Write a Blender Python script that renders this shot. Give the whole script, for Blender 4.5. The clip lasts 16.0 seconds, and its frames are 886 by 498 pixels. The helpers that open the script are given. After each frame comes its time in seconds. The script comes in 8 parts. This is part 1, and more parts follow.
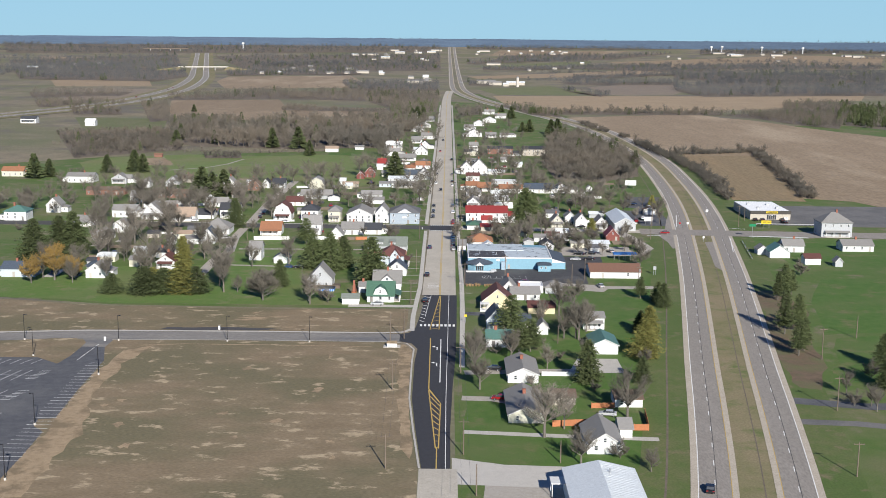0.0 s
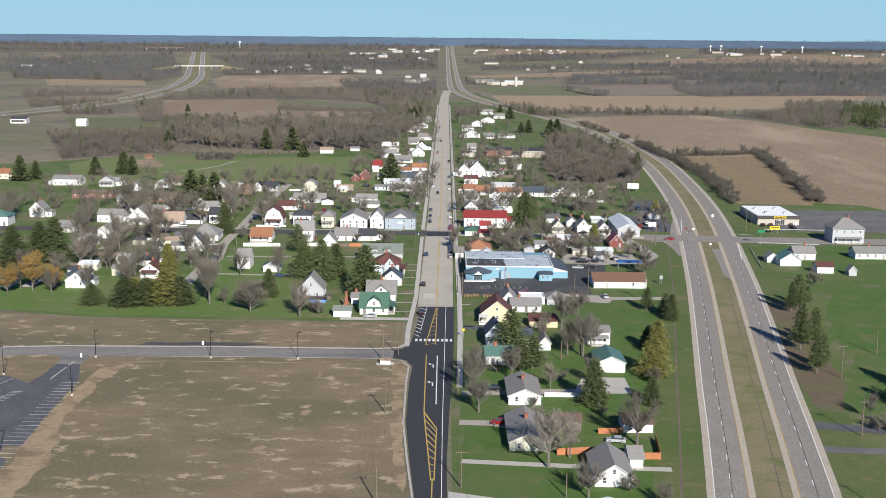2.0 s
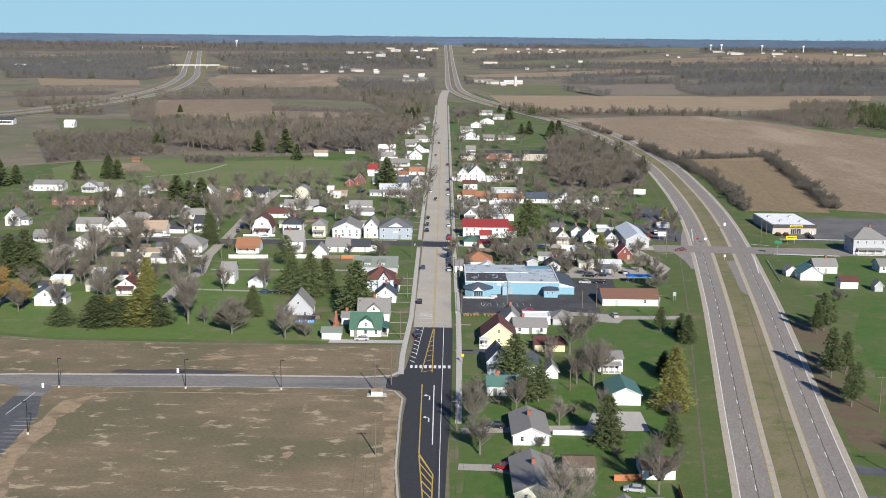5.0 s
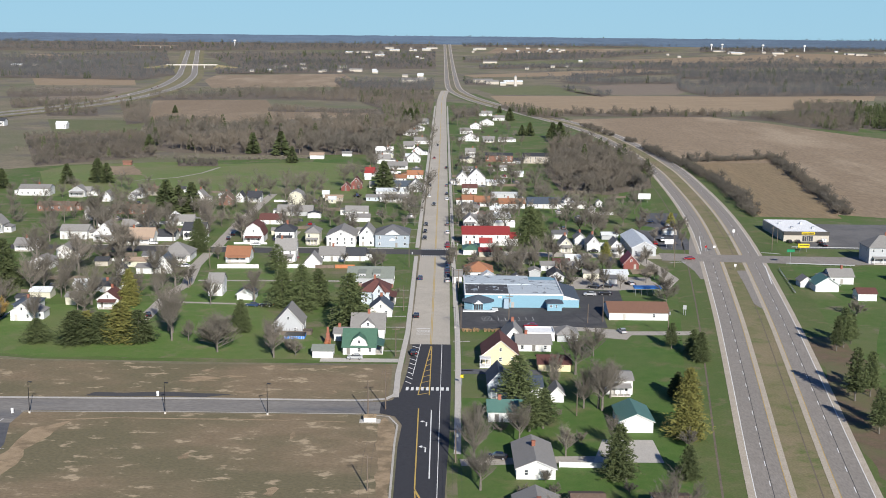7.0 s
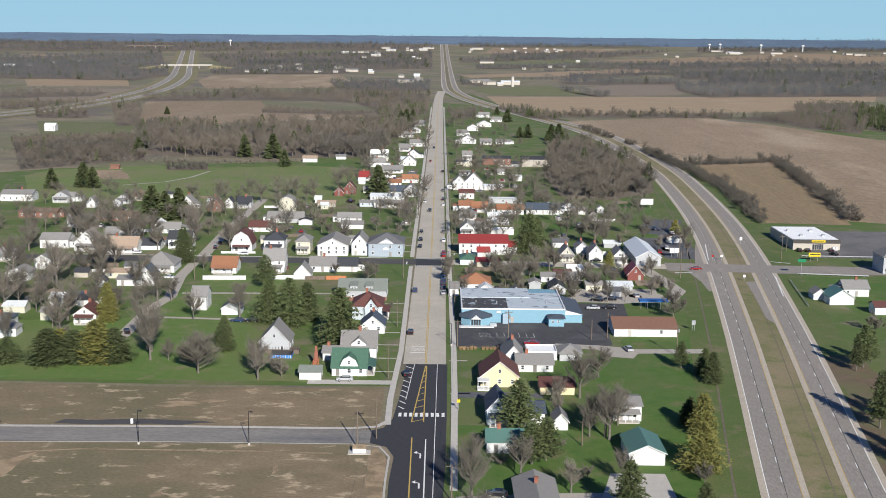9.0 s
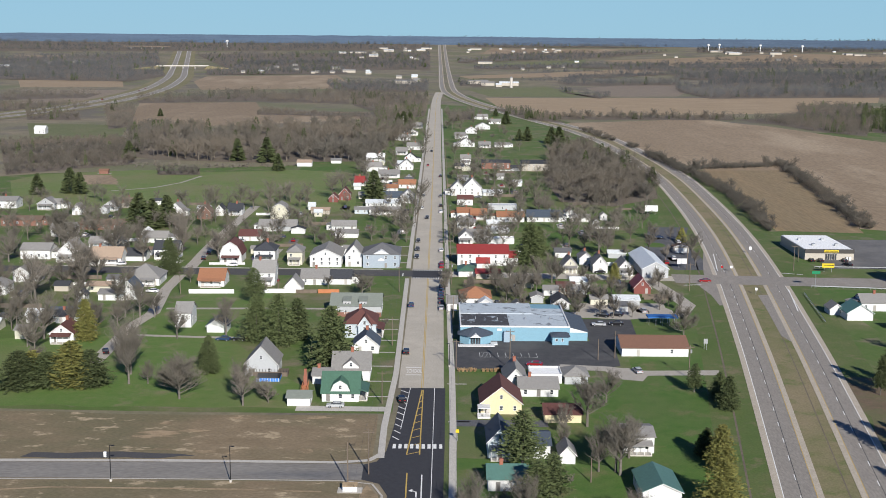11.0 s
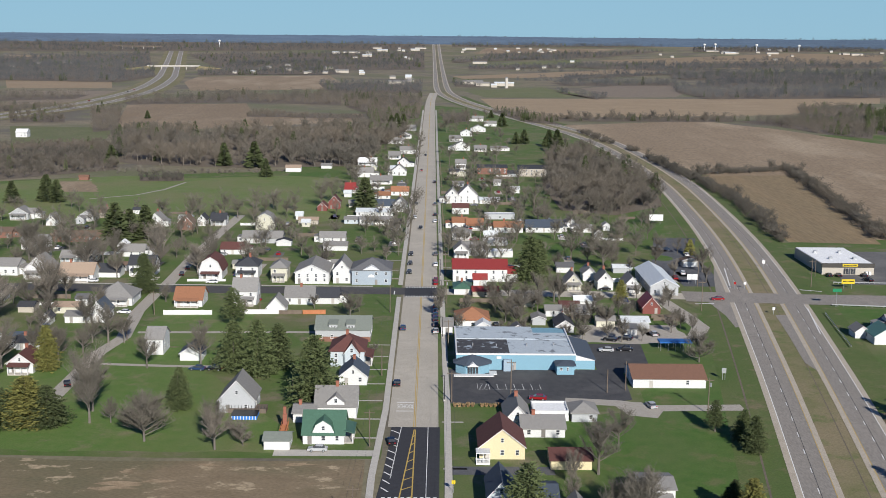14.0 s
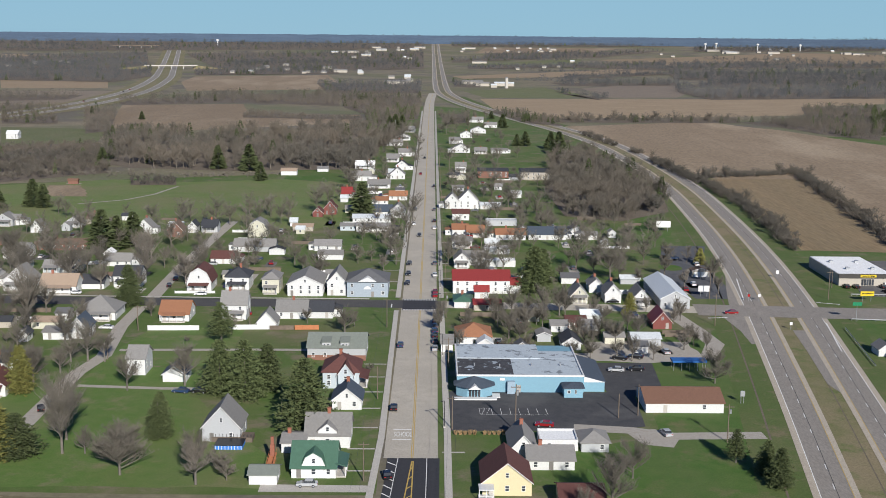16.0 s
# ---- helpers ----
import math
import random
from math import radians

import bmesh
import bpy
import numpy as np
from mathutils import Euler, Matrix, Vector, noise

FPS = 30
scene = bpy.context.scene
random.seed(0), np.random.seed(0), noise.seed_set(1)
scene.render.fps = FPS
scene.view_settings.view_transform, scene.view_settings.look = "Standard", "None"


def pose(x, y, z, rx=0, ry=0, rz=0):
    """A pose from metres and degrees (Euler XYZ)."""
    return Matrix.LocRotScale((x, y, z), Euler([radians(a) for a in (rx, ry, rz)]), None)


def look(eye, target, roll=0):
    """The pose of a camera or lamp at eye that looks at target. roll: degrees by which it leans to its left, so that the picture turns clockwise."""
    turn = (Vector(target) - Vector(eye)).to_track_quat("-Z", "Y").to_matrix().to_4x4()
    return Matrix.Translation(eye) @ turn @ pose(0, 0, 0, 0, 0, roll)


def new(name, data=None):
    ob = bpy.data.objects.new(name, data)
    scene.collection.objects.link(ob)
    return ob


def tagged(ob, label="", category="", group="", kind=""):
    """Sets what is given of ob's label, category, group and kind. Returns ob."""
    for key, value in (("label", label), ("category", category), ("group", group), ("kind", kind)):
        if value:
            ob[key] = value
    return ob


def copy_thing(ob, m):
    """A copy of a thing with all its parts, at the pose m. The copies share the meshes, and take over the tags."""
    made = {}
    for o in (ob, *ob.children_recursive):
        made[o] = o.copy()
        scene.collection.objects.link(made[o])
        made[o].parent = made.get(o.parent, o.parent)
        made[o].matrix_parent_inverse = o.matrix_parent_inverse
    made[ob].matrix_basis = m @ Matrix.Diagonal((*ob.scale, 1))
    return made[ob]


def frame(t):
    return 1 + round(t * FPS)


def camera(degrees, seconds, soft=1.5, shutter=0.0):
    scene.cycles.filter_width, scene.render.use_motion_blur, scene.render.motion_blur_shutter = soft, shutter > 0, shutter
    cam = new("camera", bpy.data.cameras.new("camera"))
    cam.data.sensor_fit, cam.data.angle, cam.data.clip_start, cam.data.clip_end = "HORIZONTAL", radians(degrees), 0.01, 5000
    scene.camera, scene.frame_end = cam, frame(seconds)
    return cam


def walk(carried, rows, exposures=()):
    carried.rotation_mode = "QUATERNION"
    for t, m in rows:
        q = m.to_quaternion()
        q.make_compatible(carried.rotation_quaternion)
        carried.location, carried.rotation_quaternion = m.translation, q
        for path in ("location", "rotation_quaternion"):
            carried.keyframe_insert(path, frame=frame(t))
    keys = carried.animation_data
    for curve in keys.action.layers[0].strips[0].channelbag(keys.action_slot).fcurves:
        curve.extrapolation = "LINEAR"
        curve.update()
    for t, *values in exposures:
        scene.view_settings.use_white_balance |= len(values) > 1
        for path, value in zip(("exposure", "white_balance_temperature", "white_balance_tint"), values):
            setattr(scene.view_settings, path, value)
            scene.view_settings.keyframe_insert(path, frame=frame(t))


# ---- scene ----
cam = camera(41.2, 16.0, soft=0.9)
PATH = [
    (0.0, look((0.45, -0.25, 95.39), (-0.85, 491.59, 5.44), 0.53)),
    (0.5, look((0.49, 4.99, 95.37), (-0.37, 496.81, 5.31), 0.54)),
    (1.0, look((0.54, 10.24, 95.35), (-0.09, 502.04, 5.16), 0.55)),
    (1.5, look((0.62, 15.50, 95.31), (0.05, 507.27, 5.02), 0.55)),
    (2.0, look((0.73, 20.74, 95.26), (0.38, 512.51, 4.89), 0.57)),
    (2.5, look((0.83, 25.98, 95.21), (0.78, 517.72, 4.71), 0.58)),
    (3.0, look((0.88, 31.19, 95.16), (0.96, 522.91, 4.55), 0.57)),
    (3.5, look((0.91, 36.41, 95.13), (1.02, 528.12, 4.43), 0.57)),
    (4.0, look((0.91, 41.66, 95.11), (1.03, 533.36, 4.39), 0.58)),
    (6.5, look((1.23, 68.18, 95.25), (1.63, 559.84, 4.30), 0.61)),
    (7.0, look((1.34, 73.57, 95.27), (1.86, 565.22, 4.27), 0.59)),
    (7.5, look((1.46, 78.98, 95.29), (2.02, 570.62, 4.23), 0.57)),
    (8.0, look((1.57, 84.40, 95.32), (2.34, 576.04, 4.26), 0.57)),
    (8.5, look((1.67, 89.81, 95.37), (3.06, 581.45, 4.35), 0.57)),
    (9.0, look((1.77, 95.19, 95.42), (3.58, 586.83, 4.36), 0.58)),
    (11.5, look((1.99, 121.85, 96.06), (5.13, 613.49, 5.07), 0.55)),
    (12.0, look((2.03, 127.09, 96.11), (5.96, 618.71, 5.05), 0.56)),
    (12.5, look((2.06, 132.30, 96.16), (6.50, 623.91, 5.05), 0.57)),
    (13.0, look((2.09, 137.50, 96.22), (6.76, 629.10, 5.08), 0.56)),
    (13.5, look((2.13, 142.73, 96.29), (6.93, 634.31, 5.10), 0.54)),
    (14.0, look((2.17, 148.03, 96.38), (7.10, 639.62, 5.18), 0.53)),
    (14.5, look((2.20, 153.38, 96.46), (7.21, 644.98, 5.31), 0.53)),
    (15.0, look((2.21, 158.73, 96.52), (7.28, 650.32, 5.38), 0.54)),
    (15.5, look((2.20, 164.04, 96.55), (7.37, 655.62, 5.28), 0.55)),
    (16.0, look((2.19, 169.38, 96.59), (7.44, 660.92, 5.12), 0.55)),
]
walk(cam, PATH, [(0.0, 0.66, 6400, 10), (4.0, 0.66, 6400, 10), (9.0, 0.58, 6380, 10), (12.0, 0.46, 6350, 10), (16.0, 0.36, 6350, 10)])

# ---- light ----
SUN_ELEV, SUN_SIDE, SUN_BACK = 26.5, 0.28, 0.96   # the sun stands behind the flight line, to its right
w = bpy.data.worlds.new("sky")
scene.world = w
w.use_nodes = True
nt = w.node_tree
sky = nt.nodes.new("ShaderNodeTexSky")
sky.sky_type, sky.sun_disc = "NISHITA", False
sky.sun_elevation = radians(SUN_ELEV)
sky.sun_rotation = math.atan2(SUN_SIDE, -SUN_BACK)
sky.altitude, sky.air_density, sky.dust_density, sky.ozone_density = 300, 0.75, 0.0, 4.0
tint = nt.nodes.new("ShaderNodeMix")   # clear cool April air
tint.data_type, tint.blend_type = "RGBA", "MULTIPLY"
tint.inputs[0].default_value, tint.inputs[7].default_value = 1.0, (0.61, 0.80, 1.02, 1)
nt.links.new(sky.outputs[0], tint.inputs[6])
haze = nt.nodes.new("ShaderNodeMix")   # thin high haze evens the sky out
haze.data_type, haze.blend_type = "RGBA", "DARKEN"
haze.inputs[0].default_value, haze.inputs[7].default_value = 0.9, (3.5, 6.0, 7.6, 1)
nt.links.new(tint.outputs[2], haze.inputs[6])
nt.links.new(haze.outputs[2], nt.nodes["Background"].inputs[0])
nt.nodes["Background"].inputs[1].default_value = 0.064
lamp = bpy.data.lights.new("sun", "SUN")
lamp.energy, lamp.angle, lamp.color = 4.6, radians(0.53), (1.0, 0.95, 0.87)
ce = math.cos(radians(SUN_ELEV))
new("sun", lamp).matrix_world = look((SUN_SIDE * ce * 900, -SUN_BACK * ce * 900, 900 * math.sin(radians(SUN_ELEV))), (0, 0, 0))

# ---- materials ----
MATS = {}


def mat(name, col, col2=None, scale=0.5, big=0.03, rough=0.9, bump=0.3, metal=0.0, vary=0.12, col3=None, edge=(0.42, 0.62), spec=0.3, stretch=(1, 1, 1), col4=None, scale4=0.1, edge4=(0.56, 0.62)):
    """Two-scale noise between col and col2, broad patches of col3, and a tone of its own for each object."""
    m = bpy.data.materials.new(name)
    m.use_nodes = True
    t = m.node_tree
    b = t.nodes["Principled BSDF"]
    b.inputs["Roughness"].default_value = rough
    b.inputs["Metallic"].default_value = metal
    b.inputs["Specular IOR Level"].default_value = spec
    geo = t.nodes.new("ShaderNodeNewGeometry")
    mp = t.nodes.new("ShaderNodeMapping")
    mp.inputs["Scale"].default_value = stretch
    t.links.new(geo.outputs["Position"], mp.inputs[0])

    def noise_node(s, detail, rough_n=0.6):
        n = t.nodes.new("ShaderNodeTexNoise")
        n.inputs["Scale"].default_value, n.inputs["Detail"].default_value, n.inputs["Roughness"].default_value = s, detail, rough_n
        t.links.new(mp.outputs[0], n.inputs["Vector"])
        return n

    def ramp(src, lo, hi):
        r = t.nodes.new("ShaderNodeMapRange")
        r.inputs["From Min"].default_value, r.inputs["From Max"].default_value = lo, hi
        t.links.new(src, r.inputs["Value"])
        return r.outputs[0]

    def mix(fac, a, c, blend="MIX"):
        x = t.nodes.new("ShaderNodeMix")
        x.data_type, x.blend_type = "RGBA", blend
        for s, v in ((x.inputs[0], fac), (x.inputs[6], a), (x.inputs[7], c)):
            if isinstance(v, (int, float)):
                s.default_value = v
            elif isinstance(v, tuple):
                s.default_value = (*v, 1)
            else:
                t.links.new(v, s)
        return x.outputs[2]

    col2 = col2 or tuple(0.8 * c for c in col)
    fine, broad = noise_node(scale, 6), noise_node(big, 4)
    out = mix(ramp(fine.outputs[0], 0.35, 0.68), col, col2)
    if col3:
        out = mix(ramp(broad.outputs[0], *edge), out, col3)
    else:
        out = mix(ramp(broad.outputs[0], 0.3, 0.8), out, mix(0.4, col, col2))
    if col4:
        out = mix(ramp(noise_node(scale4, 5, 0.65).outputs[0], *edge4), out, col4)
    speck = noise_node(scale * 9, 3)
    out = mix(0.5, out, mix(ramp(speck.outputs[0], 0.3, 0.7), mix(1.0, out, (0.62, 0.62, 0.62), "MULTIPLY"), mix(1.0, out, (1.35, 1.35, 1.35), "MULTIPLY")))
    if vary:
        info = t.nodes.new("ShaderNodeObjectInfo")
        hs = t.nodes.new("ShaderNodeHueSaturation")
        r = t.nodes.new("ShaderNodeMapRange")
        r.inputs["To Min"].default_value, r.inputs["To Max"].default_value = 1 - vary, 1 + vary
        t.links.new(info.outputs["Random"], r.inputs["Value"])
        t.links.new(r.outputs[0], hs.inputs["Value"])
        t.links.new(out, hs.inputs["Color"])
        out = hs.outputs[0]
    t.links.new(out, b.inputs["Base Color"])
    if bump:
        bp = t.nodes.new("ShaderNodeBump")
        bp.inputs["Strength"].default_value, bp.inputs["Distance"].default_value = bump, 0.05
        t.links.new(fine.outputs[0], bp.inputs["Height"])
        t.links.new(bp.outputs[0], b.inputs["Normal"])
    MATS[name] = m
    return m


# ground
mat("dry_land", (0.250, 0.206, 0.142), (0.178, 0.154, 0.104), 0.05, 0.006, col3=(0.150, 0.152, 0.082), vary=0, col4=(0.150, 0.132, 0.102), scale4=0.009, edge4=(0.52, 0.6))
mat("town_grass", (0.074, 0.128, 0.026), (0.104, 0.140, 0.042), 0.3, 0.025, col3=(0.130, 0.142, 0.058), edge=(0.46, 0.64), vary=0, col4=(0.175, 0.156, 0.096), scale4=0.07, edge4=(0.53, 0.65))
mat("lawn", (0.060, 0.124, 0.021), (0.086, 0.142, 0.032), 0.3, 0.03, col3=(0.102, 0.136, 0.042), edge=(0.45, 0.7), vary=0, col4=(0.145, 0.142, 0.062), scale4=0.09, edge4=(0.54, 0.7))
mat("bright_lawn", (0.088, 0.158, 0.032), (0.122, 0.172, 0.048), 0.3, 0.03, col3=(0.140, 0.165, 0.060), edge=(0.45, 0.7), vary=0, col4=(0.185, 0.175, 0.090), scale4=0.08, edge4=(0.55, 0.7))
mat("park_grass", (0.125, 0.178, 0.048), (0.165, 0.190, 0.072), 0.12, 0.02, col3=(0.185, 0.180, 0.085), edge=(0.45, 0.7), vary=0)
mat("verge", (0.092, 0.128, 0.036), (0.132, 0.138, 0.056), 0.2, 0.03, col3=(0.080, 0.122, 0.030), vary=0, col4=(0.175, 0.150, 0.082), scale4=0.12, edge4=(0.55, 0.7))
mat("median", (0.215, 0.185, 0.100), (0.150, 0.152, 0.062), 0.2, 0.03, col3=(0.240, 0.195, 0.115), vary=0, col4=(0.125, 0.150, 0.050), scale4=0.1, edge4=(0.54, 0.68))
mat("dirt", (0.202, 0.152, 0.093), (0.258, 0.198, 0.125), 0.2, 0.03, col3=(0.158, 0.136, 0.078), edge=(0.42, 0.58), vary=0, stretch=(0.6, 1.0, 1), col4=(0.400, 0.315, 0.205), scale4=0.2, edge4=(0.575, 0.64))
mat("sand", (0.380, 0.285, 0.180), (0.280, 0.205, 0.125), 0.5, 0.14, col3=(0.205, 0.155, 0.095), edge=(0.47, 0.6), vary=0)
mat("field", (0.295, 0.222, 0.147), (0.240, 0.178, 0.115), 0.05, 0.008, col3=(0.245, 0.183, 0.118), vary=0.08, stretch=(1, 0.25, 1), col4=(0.345, 0.268, 0.182), scale4=0.011, edge4=(0.5, 0.62))
mat("field_pale", (0.340, 0.255, 0.163), (0.245, 0.182, 0.115), 0.06, 0.006, vary=0.1, stretch=(0.3, 1, 1))
mat("field_stubble", (0.285, 0.205, 0.115), (0.200, 0.148, 0.085), 0.09, 0.03, vary=0, stretch=(1, 0.10, 1), col3=(0.240, 0.180, 0.102))
mat("field_dark", (0.205, 0.165, 0.125), (0.245, 0.195, 0.145), 0.04, 0.006, vary=0.1, stretch=(0.3, 1, 1))
mat("meadow", (0.120, 0.142, 0.058), (0.180, 0.165, 0.090), 0.04, 0.008, vary=0.1)
mat("wood_floor", (0.172, 0.140, 0.104), (0.128, 0.105, 0.080), 0.06, 0.01, vary=0)
mat("asphalt", (0.039, 0.039, 0.044), (0.052, 0.052, 0.057), 0.8, 0.05, vary=0, rough=0.85)
mat("sealed_lot", (0.056, 0.056, 0.060), (0.078, 0.077, 0.079), 0.35, 0.06, vary=0, col3=(0.115, 0.112, 0.110), edge=(0.52, 0.72))
mat("asphalt_lot", (0.082, 0.084, 0.092), (0.115, 0.115, 0.122), 0.4, 0.06, vary=0, col3=(0.140, 0.138, 0.138), edge=(0.5, 0.75))
mat("asphalt_grey", (0.150, 0.144, 0.138), (0.180, 0.172, 0.162), 0.3, 0.06, vary=0, col3=(0.125, 0.121, 0.118))
mat("asphalt_old", (0.066, 0.064, 0.066), (0.088, 0.084, 0.082), 0.3, 0.06, vary=0)
mat("highway_paving", (0.292, 0.262, 0.229), (0.244, 0.219, 0.192), 0.25, 0.04, vary=0, col3=(0.258, 0.233, 0.204), stretch=(1, 0.3, 1))
mat("shoulder", (0.470, 0.410, 0.330), (0.390, 0.335, 0.265), 0.3, 0.05, vary=0)
mat("street_concrete", (0.490, 0.445, 0.372), (0.415, 0.374, 0.312), 0.3, 0.05, vary=0, bump=0.1, col3=(0.420, 0.380, 0.318))
mat("concrete", (0.50, 0.47, 0.42), (0.42, 0.39, 0.35), 0.5, 0.08, vary=0.05)
mat("gravel", (0.414, 0.380, 0.333), (0.322, 0.287, 0.241), 0.8, 0.08, vary=0)
mat("white_line", (0.78, 0.77, 0.74), (0.68, 0.67, 0.64), 1.0, vary=0, bump=0)
mat("yellow_line", (0.52, 0.36, 0.10), (0.44, 0.31, 0.09), 1.0, vary=0, bump=0)
# skyline backdrop: the blue of distant haze is put into the colour
mat("haze_blue_distance", (0.080, 0.115, 0.170), (0.052, 0.078, 0.120), 0.02, 0.004, vary=0, bump=0, stretch=(0.5, 0.5, 8))
mat("side_paving", (0.245, 0.228, 0.205), (0.200, 0.185, 0.168), 0.2, 0.03, vary=0, col3=(0.13, 0.13, 0.135), edge=(0.52, 0.62), stretch=(0.3, 1, 1))
# buildings
WALL = {"w": ("white_siding", (0.62, 0.62, 0.61)), "g": ("grey_siding", (0.40, 0.41, 0.42)), "y": ("cream_yellow_siding", (0.62, 0.54, 0.34)),
        "b": ("sky_blue_panels", (0.20, 0.36, 0.45)), "t": ("tan_siding", (0.43, 0.39, 0.33)), "br": ("red_brick", (0.215, 0.105, 0.076)),
        "lb": ("pale_blue_siding", (0.44, 0.49, 0.52)), "c": ("cream_siding", (0.54, 0.52, 0.42)), "rd": ("barn_red_boards", (0.19, 0.06, 0.05)),
        "dk": ("dark_boards", (0.06, 0.055, 0.05)), "hb": ("grey_blue_siding", (0.33, 0.38, 0.43)), "sl": ("slate_blue_siding", (0.28, 0.36, 0.43))}
ROOF = {"gr": ("grey_shingles", (0.255, 0.245, 0.232)), "dk": ("charcoal_shingles", (0.055, 0.058, 0.066)), "mar": ("maroon_shingles", (0.125, 0.055, 0.048)),
        "grn": ("green_metal", (0.075, 0.15, 0.105)), "or": ("rust_orange_shingles", (0.33, 0.155, 0.085)), "red": ("red_metal", (0.27, 0.045, 0.042)),
        "nv": ("navy_shingles", (0.075, 0.095, 0.125)), "bn": ("brown_shingles", (0.165, 0.115, 0.085)), "met": ("pale_metal", (0.66, 0.69, 0.70)),
        "teal": ("teal_metal", (0.10, 0.20, 0.17)), "dg": ("dark_grey_shingles", (0.135, 0.135, 0.140)), "wh": ("white_membrane", (0.86, 0.86, 0.85)), "tn": ("tan_shingles", (0.36, 0.27, 0.20)),
        "bg": ("blue_grey_membrane", (0.36, 0.43, 0.49)), "gg": ("green_grey_shingles", (0.21, 0.23, 0.20)), "rust": ("rust_brown_metal", (0.225, 0.125, 0.085))}
for k, (n, c) in WALL.items():
    mat(n, c, tuple(0.9 * v for v in c), 0.9, 0.15, rough=0.7, bump=0.08, vary=0.05, stretch=(1, 1, 6))
for k, (n, c) in ROOF.items():
    mat(n, c, tuple(0.76 * v for v in c), 1.6, 0.2, rough=0.5 if "metal" in n else 0.92, bump=0.15, vary=0.1)
mat("worn_black_roofing", (0.045, 0.045, 0.05), (0.09, 0.09, 0.095), 0.9, 0.35, col3=(0.32, 0.36, 0.40), edge=(0.58, 0.62), vary=0)
mat("worn_blue_roofing", (0.41, 0.46, 0.50), (0.47, 0.52, 0.55), 0.9, 0.35, col3=(0.20, 0.22, 0.24), edge=(0.57, 0.63), vary=0)
mat("white_trim", (0.68, 0.68, 0.67), (0.60, 0.60, 0.59), 1.5, vary=0.03, bump=0, rough=0.6)
mat("window_glass", (0.045, 0.050, 0.058), (0.065, 0.070, 0.080), 0.6, vary=0.3, bump=0, rough=0.08, spec=0.6)
mat("door_paint", (0.35, 0.33, 0.30), (0.28, 0.26, 0.24), 1.0, vary=0.5, bump=0, rough=0.6)
mat("chimney_brick", (0.30, 0.12, 0.08), (0.22, 0.09, 0.06), 3.0, vary=0.1)
mat("weathered_wood", (0.17, 0.135, 0.105), (0.12, 0.095, 0.075), 1.2, vary=0.1)
mat("cedar_boards", (0.42, 0.17, 0.08), (0.33, 0.13, 0.06), 0.8, vary=0.1)
mat("pool_blue", (0.06, 0.22, 0.62), (0.05, 0.17, 0.5), 1.0, vary=0)
mat("canopy_blue", (0.03, 0.13, 0.38), (0.025, 0.11, 0.32), 1.0, vary=0)
mat("sign_yellow", (0.68, 0.50, 0.03), (0.60, 0.44, 0.03), 1.0, vary=0, bump=0)
mat("sign_green", (0.02, 0.20, 0.09), (0.02, 0.17, 0.08), 1.0, vary=0, bump=0)
mat("galvanised", (0.45, 0.46, 0.47), (0.36, 0.37, 0.38), 2.0, vary=0.1, rough=0.45, metal=0.6)
mat("black_paint", (0.012, 0.012, 0.014), (0.02, 0.02, 0.022), 2.0, vary=0, rough=0.4)
mat("tyre_rubber", (0.015, 0.015, 0.015), (0.02, 0.02, 0.02), 2.0, vary=0)
mat("lamp_glass", (0.7, 0.7, 0.68), (0.6, 0.6, 0.58), 2.0, vary=0, rough=0.15)
mat("tail_red", (0.35, 0.02, 0.02), (0.3, 0.02, 0.02), 2.0, vary=0, rough=0.2)
# plants
mat("bark", (0.165, 0.148, 0.126), (0.105, 0.092, 0.078), 1.5, vary=0.15)
mat("twigs", (0.165, 0.148, 0.120), (0.106, 0.094, 0.075), 0.4, 0.05, vary=0.22, bump=0)
mat("pale_twigs", (0.240, 0.212, 0.175), (0.165, 0.143, 0.116), 0.4, 0.05, vary=0.2, bump=0)
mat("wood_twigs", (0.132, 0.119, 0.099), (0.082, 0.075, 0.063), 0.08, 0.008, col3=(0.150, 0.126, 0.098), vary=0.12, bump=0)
mat("needles", (0.098, 0.118, 0.046), (0.050, 0.068, 0.027), 0.9, 0.1, vary=0.25, bump=0)
mat("golden_needles", (0.225, 0.205, 0.056), (0.115, 0.130, 0.040), 0.9, 0.2, vary=0.15, bump=0)
# cool greys: the haze of distance is mixed into this bark colour
mat("hazed_far_twigs", (0.094, 0.096, 0.100), (0.068, 0.070, 0.073), 0.05, 0.006, col3=(0.116, 0.112, 0.106), vary=0.15, bump=0)
mat("needle_litter", (0.165, 0.118, 0.078), (0.120, 0.086, 0.056), 0.4, 0.1, vary=0, col3=(0.130, 0.125, 0.060))
mat("dry_straw", (0.42, 0.29, 0.155), (0.32, 0.21, 0.11), 1.2, vary=0.12, bump=0)
mat("buds", (0.30, 0.19, 0.055), (0.20, 0.14, 0.05), 0.4, 0.1, vary=0.15, bump=0)
PAINT = {"black": (0.015, 0.015, 0.018), "white": (0.72, 0.72, 0.72), "silver": (0.42, 0.43, 0.44), "red": (0.25, 0.012, 0.015), "blue": (0.025, 0.05, 0.11), "grey": (0.12, 0.125, 0.13)}
for k, c in PAINT.items():
    mat(k + "_car_paint", c, tuple(0.9 * v for v in c), 1.0, vary=0, bump=0, rough=0.25, spec=0.6)


# ---- builders ----
def mesh(name, verts, faces, material):
    me = bpy.data.meshes.new(name)
    me.from_pydata([tuple(v) for v in verts], [], [tuple(f) for f in faces])
    me.materials.append(MATS[material])
    me.update()
    return me


